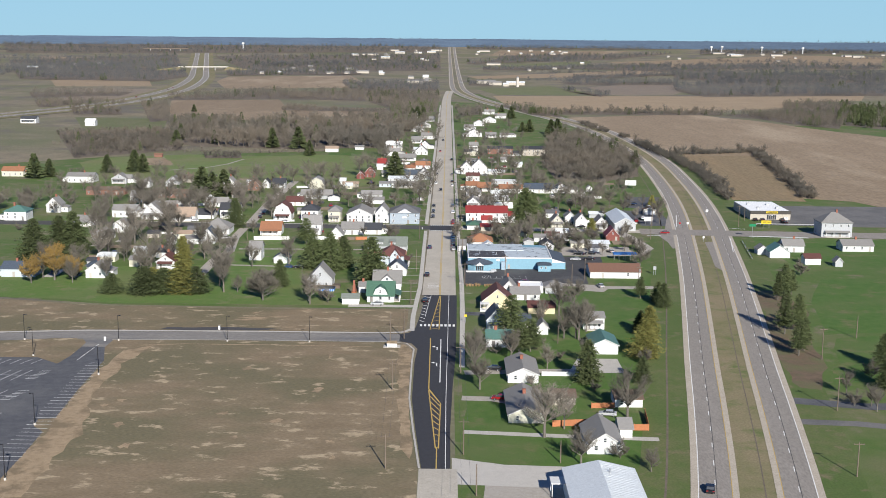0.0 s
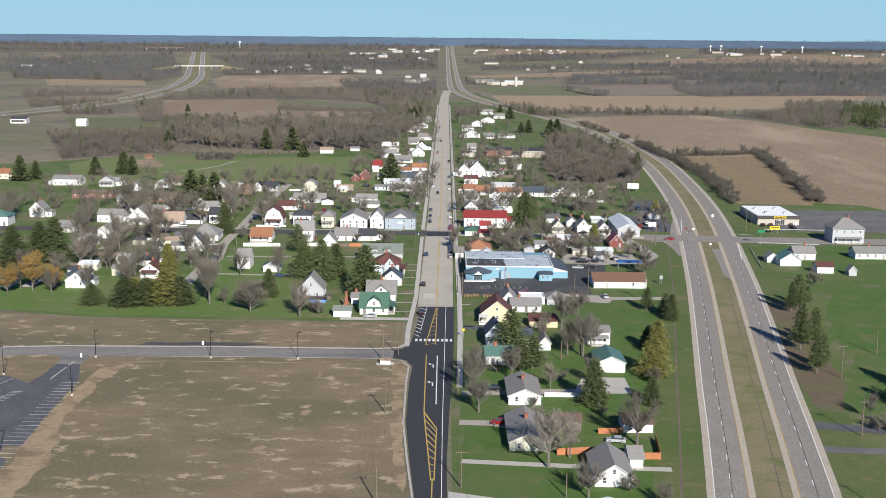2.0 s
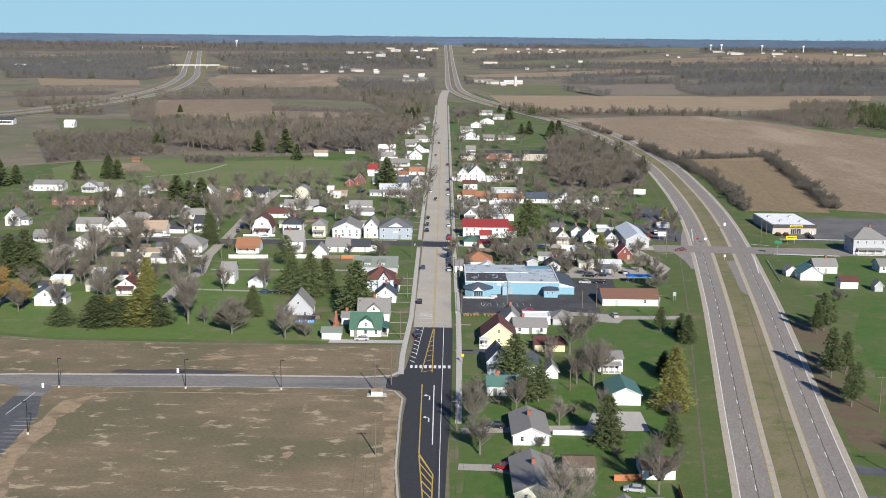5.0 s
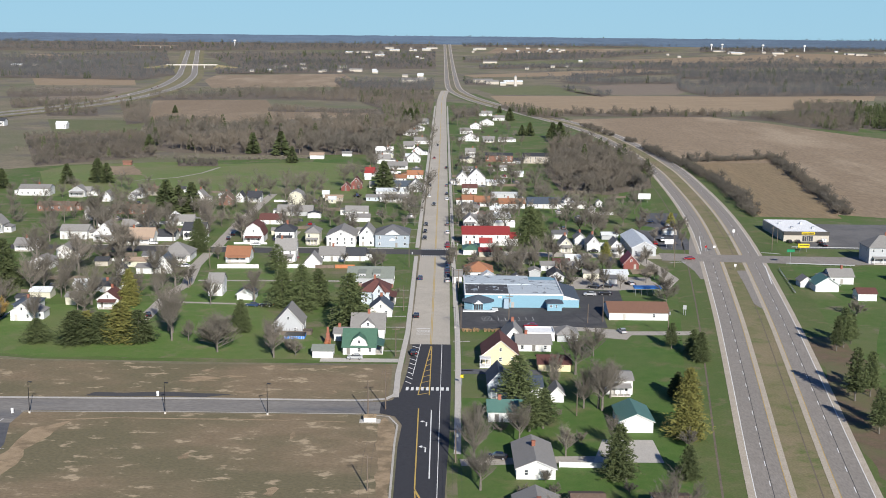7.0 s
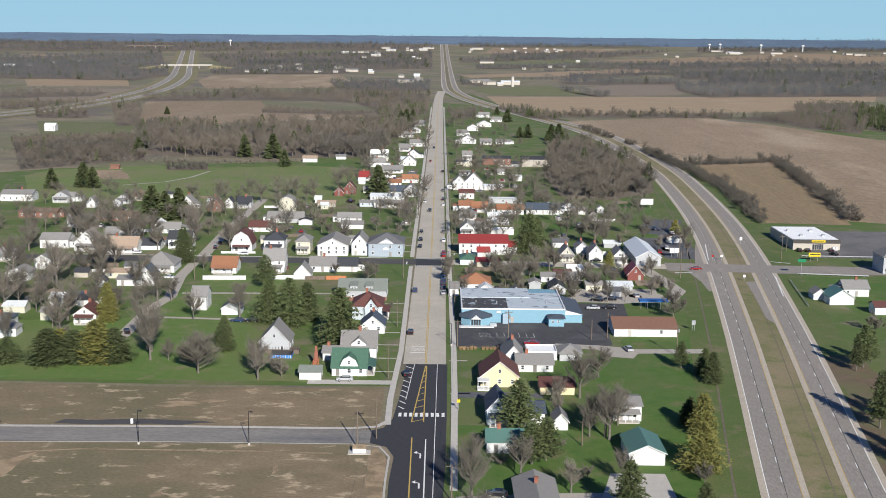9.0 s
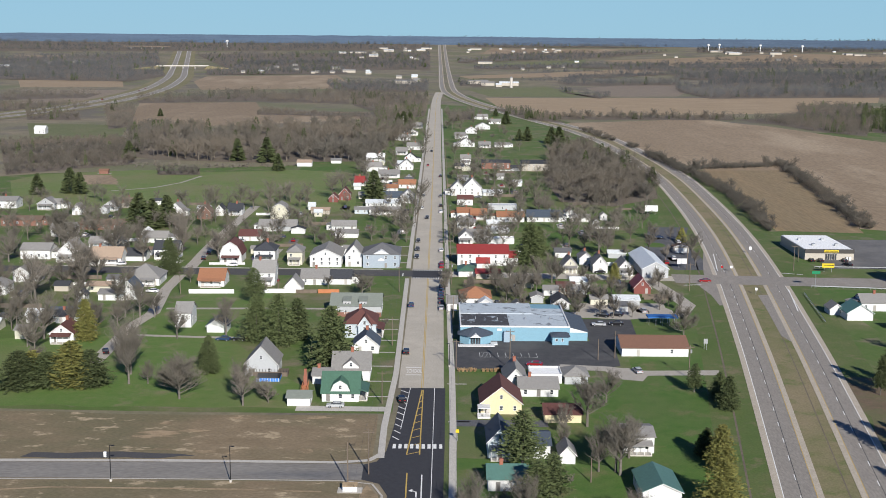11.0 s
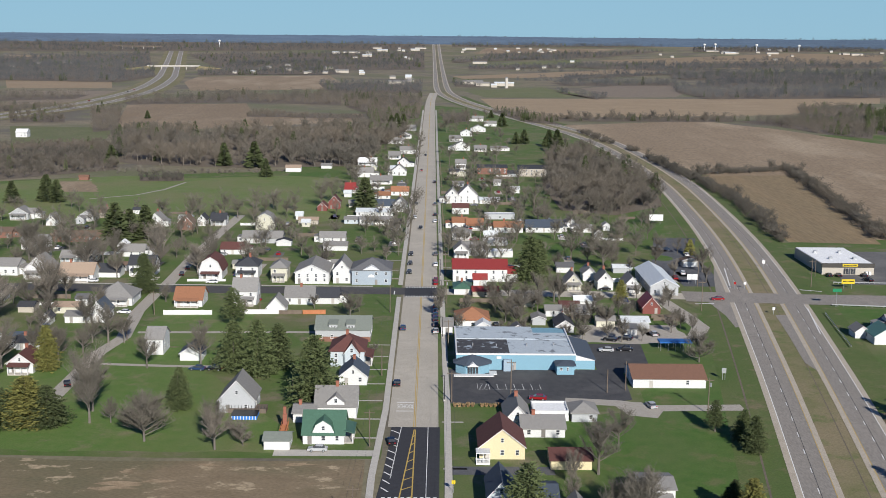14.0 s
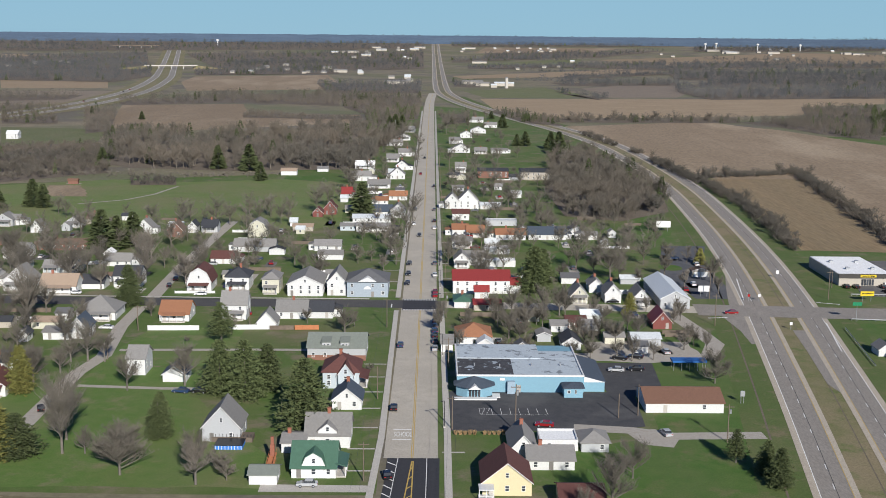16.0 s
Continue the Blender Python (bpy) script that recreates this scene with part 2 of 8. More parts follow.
def joined(name, shapes, material):
    """One mesh of several (verts, faces) shapes."""
    v, f = [], []
    for sv, sf in shapes:
        k = len(v)
        v += sv
        f += [tuple(i + k for i in q) for q in sf]
    return mesh(name, v, f, material)


def box(x0, y0, z0, x1, y1, z1):
    return ([(x0, y0, z0), (x1, y0, z0), (x1, y1, z0), (x0, y1, z0), (x0, y0, z1), (x1, y0, z1), (x1, y1, z1), (x0, y1, z1)],
            [(3, 2, 1, 0), (4, 5, 6, 7), (0, 1, 5, 4), (1, 2, 6, 5), (2, 3, 7, 6), (3, 0, 4, 7)])


def extruded(profile, a, b, axis="y"):
    """A closed profile of (u, z) pairs drawn out from a to b along y (u is x) or along x (u is y)."""
    n = len(profile)
    if axis == "y":
        v = [(u, a, z) for u, z in profile] + [(u, b, z) for u, z in profile]
    else:
        v = [(a, u, z) for u, z in profile] + [(b, u, z) for u, z in profile]
    f = [tuple(range(n)), tuple(range(2 * n - 1, n - 1, -1))]
    f += [(i, i + n, (i + 1) % n + n, (i + 1) % n) for i in range(n)]
    return v, f


def tube(p, q, r0, r1, n=6):
    p, q = Vector(p), Vector(q)
    d = (q - p).normalized()
    u = d.orthogonal().normalized()
    s = d.cross(u)
    v = [tuple(c + r * (math.cos(2 * math.pi * i / n) * u + math.sin(2 * math.pi * i / n) * s)) for c, r in ((p, r0), (q, r1)) for i in range(n)]
    return v, [(i, (i + 1) % n, (i + 1) % n + n, i + n) for i in range(n)] + [tuple(range(2 * n - 1, n - 1, -1)), tuple(range(n))]


def part(name, me, parent, label="", m=None):
    ob = new(name, me)
    ob.parent = parent
    if m is not None:
        ob.matrix_basis = m
    return tagged(ob, label)


def empty(name, m, label, category, group=""):
    ob = new(name)
    ob.matrix_basis = m
    ob.empty_display_size = 0.5
    return tagged(ob, label, category, group)


def rise(x, y):
    """Height of the land: level round the town, lifting gently far out to the skyline."""
    r = math.hypot(x, y - 90)
    return 0.0 if r < 2600 else 95 - r * (0.0365385 - 1.35e-5 * (r - 2600))


def smooth(pts, step=12.0):
    """A Catmull-Rom line through the points."""
    out = []
    p = [Vector(q) for q in pts]
    p = [2 * p[0] - p[1]] + p + [2 * p[-1] - p[-2]]
    for i in range(1, len(p) - 2):
        n = max(2, int((p[i + 1] - p[i]).length / step))
        for k in range(n):
            t = k / n
            out.append(0.5 * (2 * p[i] + (p[i + 1] - p[i - 1]) * t + (2 * p[i - 1] - 5 * p[i] + 4 * p[i + 1] - p[i + 2]) * t * t + (3 * p[i] - p[i - 1] - 3 * p[i + 1] + p[i + 2]) * t ** 3))
    return out + [p[-2]]


def strip_shape(line, off, width, z):
    """A flat band beside a line: its middle lies off to the right of the line."""
    v, n = [], len(line)
    for i, p in enumerate(line):
        d = (line[min(i + 1, n - 1)] - line[max(i - 1, 0)]).normalized()
        s = Vector((d.y, -d.x))
        for o in (off - width / 2, off + width / 2):
            q = p + s * o
            v.append((q.x, q.y, z + rise(q.x, q.y)))
    return v, [(2 * i, 2 * i + 1, 2 * i + 3, 2 * i + 2) for i in range(n - 1)]


def band(name, line, off, width, z, material, label, category, kind="structure"):
    ob = new(name, joined(name, [strip_shape(line, off, width, z)], material))
    return tagged(ob, label, category, kind=kind)


def dashes(name, line, off, width, z, period, length, material, parent):
    """Painted dashes along a line, joined."""
    shapes, run, at = [], 0.0, 0.0
    for a, b in zip(line, line[1:]):
        seg = (b - a).length
        d = (b - a) / max(seg, 1e-6)
        s = Vector((d.y, -d.x)) * off
        while at < run + seg:
            p = a + d * (at - run) + s
            shapes.append(strip_shape([p, p + d * length], 0, width, z))
            at += period
        run += seg
    ob = part(name, joined(name, shapes, material), parent)
    return tagged(ob, kind="stuff")


def sheet(name, pts, material, z, label, category, cut=0):
    """A piece of land of its own cover, laid over the ground."""
    bm = bmesh.new()
    f = bm.faces.new([bm.verts.new((x, y, 0)) for x, y in pts])
    if f.normal.z < 0:
        f.normal_flip()
    bm.normal_update()
    if bm.faces[:][0].normal.z < 0:
        bmesh.ops.reverse_faces(bm, faces=bm.faces[:])
    bmesh.ops.triangulate(bm, faces=bm.faces[:])
    for _ in range(cut):
        bmesh.ops.subdivide_edges(bm, edges=bm.edges[:], cuts=1, use_grid_fill=True)
    for v in bm.verts:
        v.co.z = z + rise(v.co.x, v.co.y)
    me = bpy.data.meshes.new(name)
    bm.to_mesh(me)
    bm.free()
    me.materials.append(MATS[material])
    return tagged(new(name, me), label, category, kind="structure")


def ragged(pts, amount, step, seed):
    """The outline with more corners, pushed about so that it looks worn."""
    rng = random.Random(seed)
    out = []
    for (x0, y0), (x1, y1) in zip(pts, pts[1:] + pts[:1]):
        n = max(1, int(math.hypot(x1 - x0, y1 - y0) / step))
        for k in range(n):
            t = k / n
            out.append((x0 + (x1 - x0) * t + rng.uniform(-amount, amount), y0 + (y1 - y0) * t + rng.uniform(-amount, amount)))
    return out


# ---- land ----
rings = [0, 60, 120, 200, 300, 450, 650, 900, 1200, 1600, 2000, 2400] + [2600 + 115 * i for i in range(21)]
v, f, N = [], [], 96
for r in rings:
    for i in range(N):
        x, y = r * math.cos(2 * math.pi * i / N), 90 + r * math.sin(2 * math.pi * i / N)
        v.append((x, y, rise(x, y)))
for k in range(len(rings) - 1):
    for i in range(N):
        j = (i + 1) % N
        f.append((k * N + i, (k + 1) * N + i, (k + 1) * N + j, k * N + j))
ground = tagged(new("ground", mesh("ground", v, f, "dry_land")), "wide level farmland with dry early-spring grass", "ground", kind="structure")
# ---- roads ----
HWY = smooth([(20, 0), (36, 80), (51, 160), (67.2, 237), (77.2, 290), (84.8, 333), (97, 400), (107.7, 460), (117.7, 520), (127, 578), (136, 640), (143.3, 700), (150, 770), (157.5, 868),
              (160, 930), (160.5, 1020), (156, 1160), (146, 1255), (133, 1330), (106, 1455), (84, 1560), (62, 1660), (40, 1800), (26, 1940), (19, 2090), (17, 2400), (17, 3000), (16, 3800), (14, 4600)])
STREET = smooth([(-1.2, 40), (-1.2, 249), (-2.2, 300), (-2.0, 426), (-1.7, 570), (-1.5, 900), (-1.2, 1400), (-0.5, 1760), (4, 2000)], 40)

# land of the town and beside the highway
left = [(p.x - 18, p.y) for p in HWY if 100 < p.y < 1700][::6]
right = [(p.x + 17, p.y) for p in HWY if 100 < p.y < 1300][::6]
sheet("lawn", [(3, 100)] + [(3, 1690)] + left[::-1], "town_grass", 0.02, "green town gardens with thin brown patches", "lawn")
sheet("lawn", [(-9, 404), (-60, 404), (-117, 406), (-160, 416), (-400, 440), (-420, 760), (-260, 900), (-100, 960), (-50, 1400), (-40, 1690), (-9, 1690)], "town_grass", 0.02, "green town gardens with thin brown patches", "lawn")
sheet("lawn", ragged([(6, 238), (48, 238), (60, 290), (66, 333), (84, 420), (95, 500), (99, 540), (62, 545), (58, 440), (30, 430), (30, 370), (6, 372)], 1.2, 9, 1), "lawn", 0.03, "fresh green back gardens beside the highway", "lawn")
sheet("lawn", ragged([(-250, 448), (-160, 418), (-117, 409), (-57, 407), (-34, 408), (-34, 425), (-60, 470), (-100, 480), (-160, 470)], 1.0, 9, 2), "bright_lawn", 0.03, "bright green lawn along the dirt", "lawn")
sheet("lawn", right + [(460, 1290), (460, 700), (190, 640), (176, 600), (420, 560), (420, 100)], "town_grass", 0.018, "rough green grass beside the highway", "lawn")
sheet("lawn", ragged([(124, 372), (240, 400), (240, 470), (150, 462), (134, 420)], 1, 12, 3), "lawn", 0.04, "large mown green lawn", "lawn")
sheet("dugout_pad", [(-225, 899), (-216, 899), (-216, 903), (-225, 903)], "gravel", 0.09, "worn gravel pad of the dugout", "pad")
sheet("lawn", ragged([(110, 318), (220, 345), (220, 395), (126, 368)], 1, 12, 4), "lawn", 0.035, "shaded green lawn", "lawn")
sheet("lawn", [(148, 470), (240, 480), (240, 556), (146, 556)], "lawn", 0.03, "green lawn near the crossing", "lawn")
sheet("lawn", [(-96, 500), (-58, 500), (-58, 545), (-88, 545)], "bright_lawn", 0.035, "green yard behind a white fence", "lawn")
sheet("lawn", [(-95, 460), (-62, 455), (-62, 497), (-94, 500)], "bright_lawn", 0.035, "green yard", "lawn")
band("verge", HWY[:150], -16.6, 5.5, 0.045, "verge", "dry roadside grass with a ditch", "verge")
band("verge", HWY[:150], 18.5, 10, 0.037, "verge", "dry roadside grass with a ditch", "verge")
band("median", HWY[:160], 0, 8.5, 0.04, "median", "dry grass median with a drain line", "median")
band("verge", HWY[:70], -22.2, 6.0, 0.043, "verge", "worn tan grass beside the ditch", "verge")
band("ditch_grass", HWY[:70], -19.2, 0.5, 0.05, "wood_floor", "dark narrow ditch line beside the highway", "verge")
band("ditch_grass", HWY[:60], 1.6, 0.3, 0.055, "wood_floor", "dark narrow drain line in the median", "verge")

for side, name in ((-1, "northbound"), (1, "southbound")):
    cw = band("road", HWY, side * 8.8, 9.6, 0.08, "highway_paving", "weathered grey-tan concrete highway carriageway", "road")
    part("shoulder", joined("shoulder", [strip_shape(HWY, side * 13.2, 1.6, 0.09)], "shoulder"), cw, "pale gravelly shoulder")
    part("shoulder", joined("shoulder", [strip_shape(HWY, side * 4.6, 1.5, 0.09)], "shoulder"), cw, "pale gravelly shoulder")
    part("edge_line", joined("edge_line", [strip_shape(HWY, side * 12.35, 0.2, 0.10)], "white_line"), cw, "white edge line")
    part("edge_line", joined("edge_line", [strip_shape(HWY, side * 5.3, 0.16, 0.10)], "yellow_line"), cw, "yellow edge line")
    part("joint", joined("joint", [strip_shape(HWY[:200], side * 8.8 + 0.28, 0.14, 0.096)], "asphalt_old"), cw, "dark sealed joint between the lanes")
    dashes("lane_marking", HWY[:230], side * 8.8, 0.2, 0.10, 12.19, 3.3, "white_line", cw)

street = band("road", [p for p in STREET if p.y > 424], 0, 12.5, 0.06, "street_concrete", "pale worn concrete main street", "road")
part("centre_line", joined("centre_line", [strip_shape([p for p in STREET if p.y > 424], o + 0.3, 0.19, 0.075) for o in (-0.2, 0.2)], "yellow_line"), street, "double yellow centre line")
band("road", [p for p in STREET if p.y < 262], 0.3, 8.6, 0.06, "street_concrete", "pale worn concrete main street", "road")
# new black asphalt part of the street, wider on its way past the side road
asphalt = sheet("road", [(-4.6, 249), (-6.6, 275), (-8.2, 300), (-8.5, 336), (-8.0, 350), (-10, 356.5), (-14, 359), (-14, 368), (-11.2, 370), (-9.3, 377), (-8.3, 393), (-7.6, 410), (-7.4, 426), (4.6, 426), (4.2, 380), (3.6, 340), (2.6, 310), (1.9, 276), (1.9, 249)], "asphalt", 0.07, "new black asphalt with fresh markings", "road")


def line_part(name, pts, width, material, parent, z=0.085):
    return part(name, joined(name, [strip_shape([Vector(p) for p in pts], 0, width, z)], material), parent)


def hatched(pts_a, pts_b, n, parent):
    """A yellow island outline with slanting bars between its two sides."""
    shapes = [strip_shape([Vector(p) for p in q], 0, 0.28, 0.085) for q in (pts_a, pts_b)]
    a0, a1, b0, b1 = Vector(pts_a[0]), Vector(pts_a[-1]), Vector(pts_b[0]), Vector(pts_b[-1])
    for k in range(n + 1):
        t = k / n
        shapes.append(strip_shape([a0.lerp(a1, t), b0.lerp(b1, min(1, t + 0.35 / n))], 0, 0.3, 0.086))
    return part("hatching", joined("hatching", shapes, "yellow_line"), parent, "yellow hatched traffic island marking")


hatched([(-1.6, 262), (-3.9, 308)], [(-0.9, 262), (-0.6, 296)], 9, asphalt)
line_part("island_line", [(-0.6, 296), (-3.9, 309)], 0.28, "yellow_line", asphalt)
line_part("centre_line", [(-1.3, 249), (-1.3, 263)], 0.25, "yellow_line", asphalt)
line_part("centre_line", [(-3.9, 309), (-4.2, 363)], 0.3, "yellow_line", asphalt)
hatched([(-4.6, 374.5), (-1.7, 424)], [(-1.6, 374.5), (-1.4, 424)], 9, asphalt)
line_part("lane_line", [(-0.9, 315), (-0.9, 362)], 0.28, "white_line", asphalt)
line_part("edge_line", [(0.75, 249), (0.8, 300), (1.7, 426)], 0.16, "white_line", asphalt)
line_part("parking_line", [(-4.9, 426), (-6.5, 392)], 0.16, "white_line", asphalt)
for i in range(9):
    line_part("parking_bay_line", [(-7.3 - 0.12 * i, 423.5 - 4.6 * i), (-5.1 - 0.2 * i, 421.2 - 4.6 * i)], 0.35, "white_line", asphalt)
for i in range(9):
    xw = sheet("crossing_bar", [(-8.0 + 1.36 * i, 378.5), (-7.25 + 1.36 * i, 378.5), (-7.25 + 1.36 * i, 381.5), (-8.0 + 1.36 * i, 381.5)], "white_line", 0.088, "", "")
    xw.parent = asphalt
    for key in ("label", "category", "kind"):
        if key in xw:
            del xw[key]
for y in (333, 351):
    shapes = [strip_shape([Vector((-2.0, y - 1.8)), Vector((-2.0, y + 1.2)), Vector((-2.9, y + 1.9))], 0, 0.35, 0.086),
              ([(-2.8, y + 1.0, 0.087), (-2.8, y + 2.8, 0.087), (-3.6, y + 1.9, 0.087)], [(0, 1, 2)])]
    part("turn_arrow", joined("turn_arrow", shapes, "white_line"), asphalt, "white left-turn arrow")

# cross street through the town and over the highway
CROSS = [Vector(p) for p in ((-420, 588), (-154, 583), (-68, 580.5), (-20, 580.5), (6, 579.5), (60, 577), (96, 574.5), (150, 570), (260, 566))]
cross_a = band("road", CROSS[:5], 0, 12.0, 0.064, "asphalt_old", "dark asphalt cross street", "road")
cross_b = band("road", CROSS[4:], 0, 10.5, 0.066, "street_concrete", "worn grey cross street to the highway", "road")
band("road", CROSS[6:], 0, 17, 0.12, "highway_paving", "patched concrete highway crossing", "road")
crossing = sheet("road", [(-7.6, 570.5), (4.4, 570.5), (4.4, 588), (-7.6, 588)], "asphalt", 0.11, "black asphalt square of the town crossing", "road")
for yy in (571.2, 586.6):
    for i in range(12):
        b = new("crossing_bar", mesh("crossing_bar", [(-7.2 + i * 0.98, yy - 0.9, 0.12), (-6.7 + i * 0.98, yy - 0.9, 0.12), (-6.7 + i * 0.98, yy + 0.9, 0.12), (-7.2 + i * 0.98, yy + 0.9, 0.12)], [(0, 1, 2, 3)], "white_line"))
        b.parent = crossing
line_part("stop_line", [(-1.4, 566.5), (4.2, 566.5)], 0.4, "white_line", street)
line_part("stop_line", [(-11.5, 574.5), (-11.5, 580)], 0.4, "white_line", cross_a, 0.08)
for a, b in (((97.6, 562), (104.5, 563)), ((143, 587), (150.5, 584))):
    line_part("stop_line", [a, b], 0.7, "white_line", cross_b, 0.135)
line_part("turn_lane_line", [(117.2, 590), (124.2, 628)], 0.4, "white_line", cross_b, 0.135)
line_part("turn_lane_line", [(136.4, 556), (129.3, 520)], 0.4, "white_line", cross_b, 0.135)
for yy in (438.4, 445.6):
    line_part("school_bar", [(-6.6, yy), (-2.2, yy)], 0.5, "white_line", street, 0.075)
# painted word on the main street, read from the south
curve = bpy.data.curves.new("school_word", "FONT")
curve.body, curve.size, curve.align_x = "SCHOOL", 1.15, "CENTER"
word = new("school_word", curve)
dg = bpy.context.evaluated_depsgraph_get()
wm = bpy.data.meshes.new_from_object(word.evaluated_get(dg))
bpy.data.objects.remove(word)
wm.materials.clear()
wm.materials.append(MATS["white_line"])
part("school_word", wm, street, "white painted word SCHOOL", pose(-4.2, 440.6, 0.078) @ Matrix.Diagonal((0.95, 4.2, 1, 1)))

# new side road into the bare building plot
side = band("road", [Vector(p) for p in ((-260, 345), (-170, 355), (-136, 360.5), (-115, 363.2), (-60, 363.9), (-13, 363.4))], 0, 9.6, 0.065, "side_paving", "new grey side road", "road")
part("kerb", joined("kerb", [strip_shape([Vector(p) for p in ((-260, 350.6), (-170, 360.6), (-136, 366.1), (-115, 368.7), (-60, 369.4), (-20, 369.0), (-13, 370.4), (-10.2, 375))], 0, 1.5, 0.16)], "concrete"), side, "white concrete kerb and path")
part("kerb", joined("kerb", [strip_shape([Vector(p) for p in ((-104, 357.6), (-60, 358.4), (-18, 358.0), (-11.5, 356.2), (-9.2, 350))], 0, 0.5, 0.16)], "concrete"), side, "white concrete kerb")
part("kerb", joined("kerb", [strip_shape([Vector(p) for p in ((-9.1, 350), (-9.3, 336), (-8.9, 300), (-7.2, 275), (-5.1, 249))], 0, 0.5, 0.16)], "concrete"), side, "white concrete kerb")
band("pavement", [Vector(p) for p in ((-10.4, 372), (-10.6, 393), (-9.3, 440), (-9.6, 570))], 0, 1.6, 0.15, "concrete", "pale concrete pavement beside the street", "pavement")
band("pavement", [Vector(p) for p in ((-9.6, 590), (-9.4, 1000), (-9, 1600))], 0, 1.8, 0.15, "concrete", "pale concrete pavement beside the street", "pavement")
band("pavement", [Vector(p) for p in ((5.4, 330), (6.3, 390), (6.6, 440), (6.2, 570))], 0, 1.7, 0.15, "concrete", "pale concrete pavement beside the street", "pavement")
band("pavement", [Vector(p) for p in ((6.3, 590), (6.4, 1000), (6.6, 1600))], 0, 1.7, 0.15, "concrete", "pale concrete pavement beside the street", "pavement")
band("pavement", [CROSS[i] for i in (1, 2, 3)], -7.2, 1.5, 0.15, "concrete", "concrete pavement along the cross street", "pavement")

# bare building plot with worn sand along its edges
sheet("dirt_plot", [(-300, 120), (-5.4, 120), (-5.4, 249), (-8, 275), (-9.2, 300), (-9.6, 350), (-18, 357.6), (-114, 357.4), (-260, 340)], "dirt", 0.03, "bare brown graded soil with pale patches", "plot")
sheet("dirt_plot", ragged([(-300, 352), (-170, 362), (-115, 369), (-12, 370), (-12, 403), (-57, 402), (-117, 404), (-160, 413), (-300, 440)], 0.6, 12, 5), "dirt", 0.032, "bare brown strip of graded soil", "plot")
sheet("sand_strip", ragged([(-9.2, 300), (-9.6, 350), (-13, 356), (-14, 345), (-12.5, 320), (-12, 300), (-9.5, 262), (-7, 255)], 0.5, 4, 6), "sand", 0.05, "pale sandy strip behind the kerb", "sand")
sheet("sand_strip", ragged([(-94, 230), (-97, 290), (-99, 326), (-96, 345), (-90, 352), (-93, 330), (-92.5, 300), (-87, 270), (-88, 230)], 1.0, 4, 7), "sand", 0.045, "pale sandy edge of the car park", "sand")
rng = random.Random(11)
for i in range(16):
    x, y = rng.uniform(-90, -14), rng.uniform(205, 350)
    a, b = rng.uniform(0.6, 1.8), rng.uniform(1.0, 3.0)
    pts = [(x + a * math.cos(k * 0.524) * rng.uniform(0.4, 1.25), y + b * math.sin(k * 0.524) * rng.uniform(0.4, 1.25)) for k in range(12)]
    sheet("sand_patch", pts, "sand", 0.042 + 0.0002 * i, "pale dry patch of scraped soil", "sand")
for i in range(9):
    x, y = rng.uniform(-130, -20), rng.uniform(374, 402)
    a, b = rng.uniform(2, 6), rng.uniform(0.6, 1.8)
    pts = [(x + a * math.cos(k * 0.524) * rng.uniform(0.4, 1.25), y + b * math.sin(k * 0.524) * rng.uniform(0.4, 1.25)) for k in range(12)]
    sheet("sand_patch", pts, "sand", 0.042 + 0.0002 * i, "pale dry patch of scraped soil", "sand")
band("tyre_track", [Vector(p) for p in ((-96, 351), (-80, 353.5), (-40, 353), (-22, 352))], 0, 0.8, 0.05, "sand", "pale wheel track in the soil", "track")
sheet("puddle", ragged([(-92, 370.8), (-60, 371.2), (-52, 373), (-70, 375), (-90, 374)], 0.5, 4, 8), "asphalt_old", 0.05, "wet dark ditch beside the kerb", "ditch")

# car park of the plot
lot = sheet("car_park", [(-300, 120), (-94.5, 200), (-95.5, 254), (-96.4, 271), (-100, 275), (-100.7, 280.4), (-96.7, 281), (-98.4, 305), (-98.9, 319), (-99.7, 334), (-103.8, 349), (-104, 359.5), (-114, 360.5), (-110.8, 354), (-111, 338), (-112.2, 330), (-120, 336.5), (-300, 336)], "asphalt_lot", 0.06, "dark asphalt car park with white bays", "car park")
sheet("road", [(-103.6, 349), (-103.4, 359.6), (-114.6, 360.6), (-111, 354), (-110.8, 349)], "side_paving", 0.068, "pale mouth of the car park drive", "road")
for i in range(30):
    line_part("bay_line", [(-103.5 + 0.07 * i, 331 - 2.75 * i), (-98.6 + 0.12 * i, 331 - 2.75 * i)], 0.15, "white_line", lot, 0.075)
for i in range(7):
    line_part("bay_line", [(-118 - 3.0 * i, 334.5), (-119.6 - 3.0 * i, 329.5)], 0.15, "white_line", lot, 0.075)
for row in (318, 299, 280, 261):
    line_part("bay_line", [(-114, row), (-150, row)], 0.15, "white_line", lot, 0.075)
    for i in range(10):
        line_part("bay_line", [(-117 - 3.0 * i, row + 5), (-119.5 - 3.0 * i, row - 5)], 0.15, "white_line", lot, 0.076)
    for k in range(7):
        line_part("hatch_line", [(-111.2 - 0.35 * k, row + 4.5 - 1.3 * k), (-114.0 - 0.35 * k, row + 4.5 - 1.3 * k)], 0.18, "white_line", lot, 0.076)
line_part("lane_line", [(-106.5, 352), (-107.6, 334)], 0.2, "white_line", lot, 0.075)
isl = [(-115.5, 359.0), (-112.0, 353.5), (-111.4, 338.8), (-112.6, 331), (-120, 337), (-150, 338), (-150, 352), (-131, 356.5), (-122, 358.5)]
sheet("dirt_island", isl, "dirt", 0.09, "bare soil island in the car park", "plot")

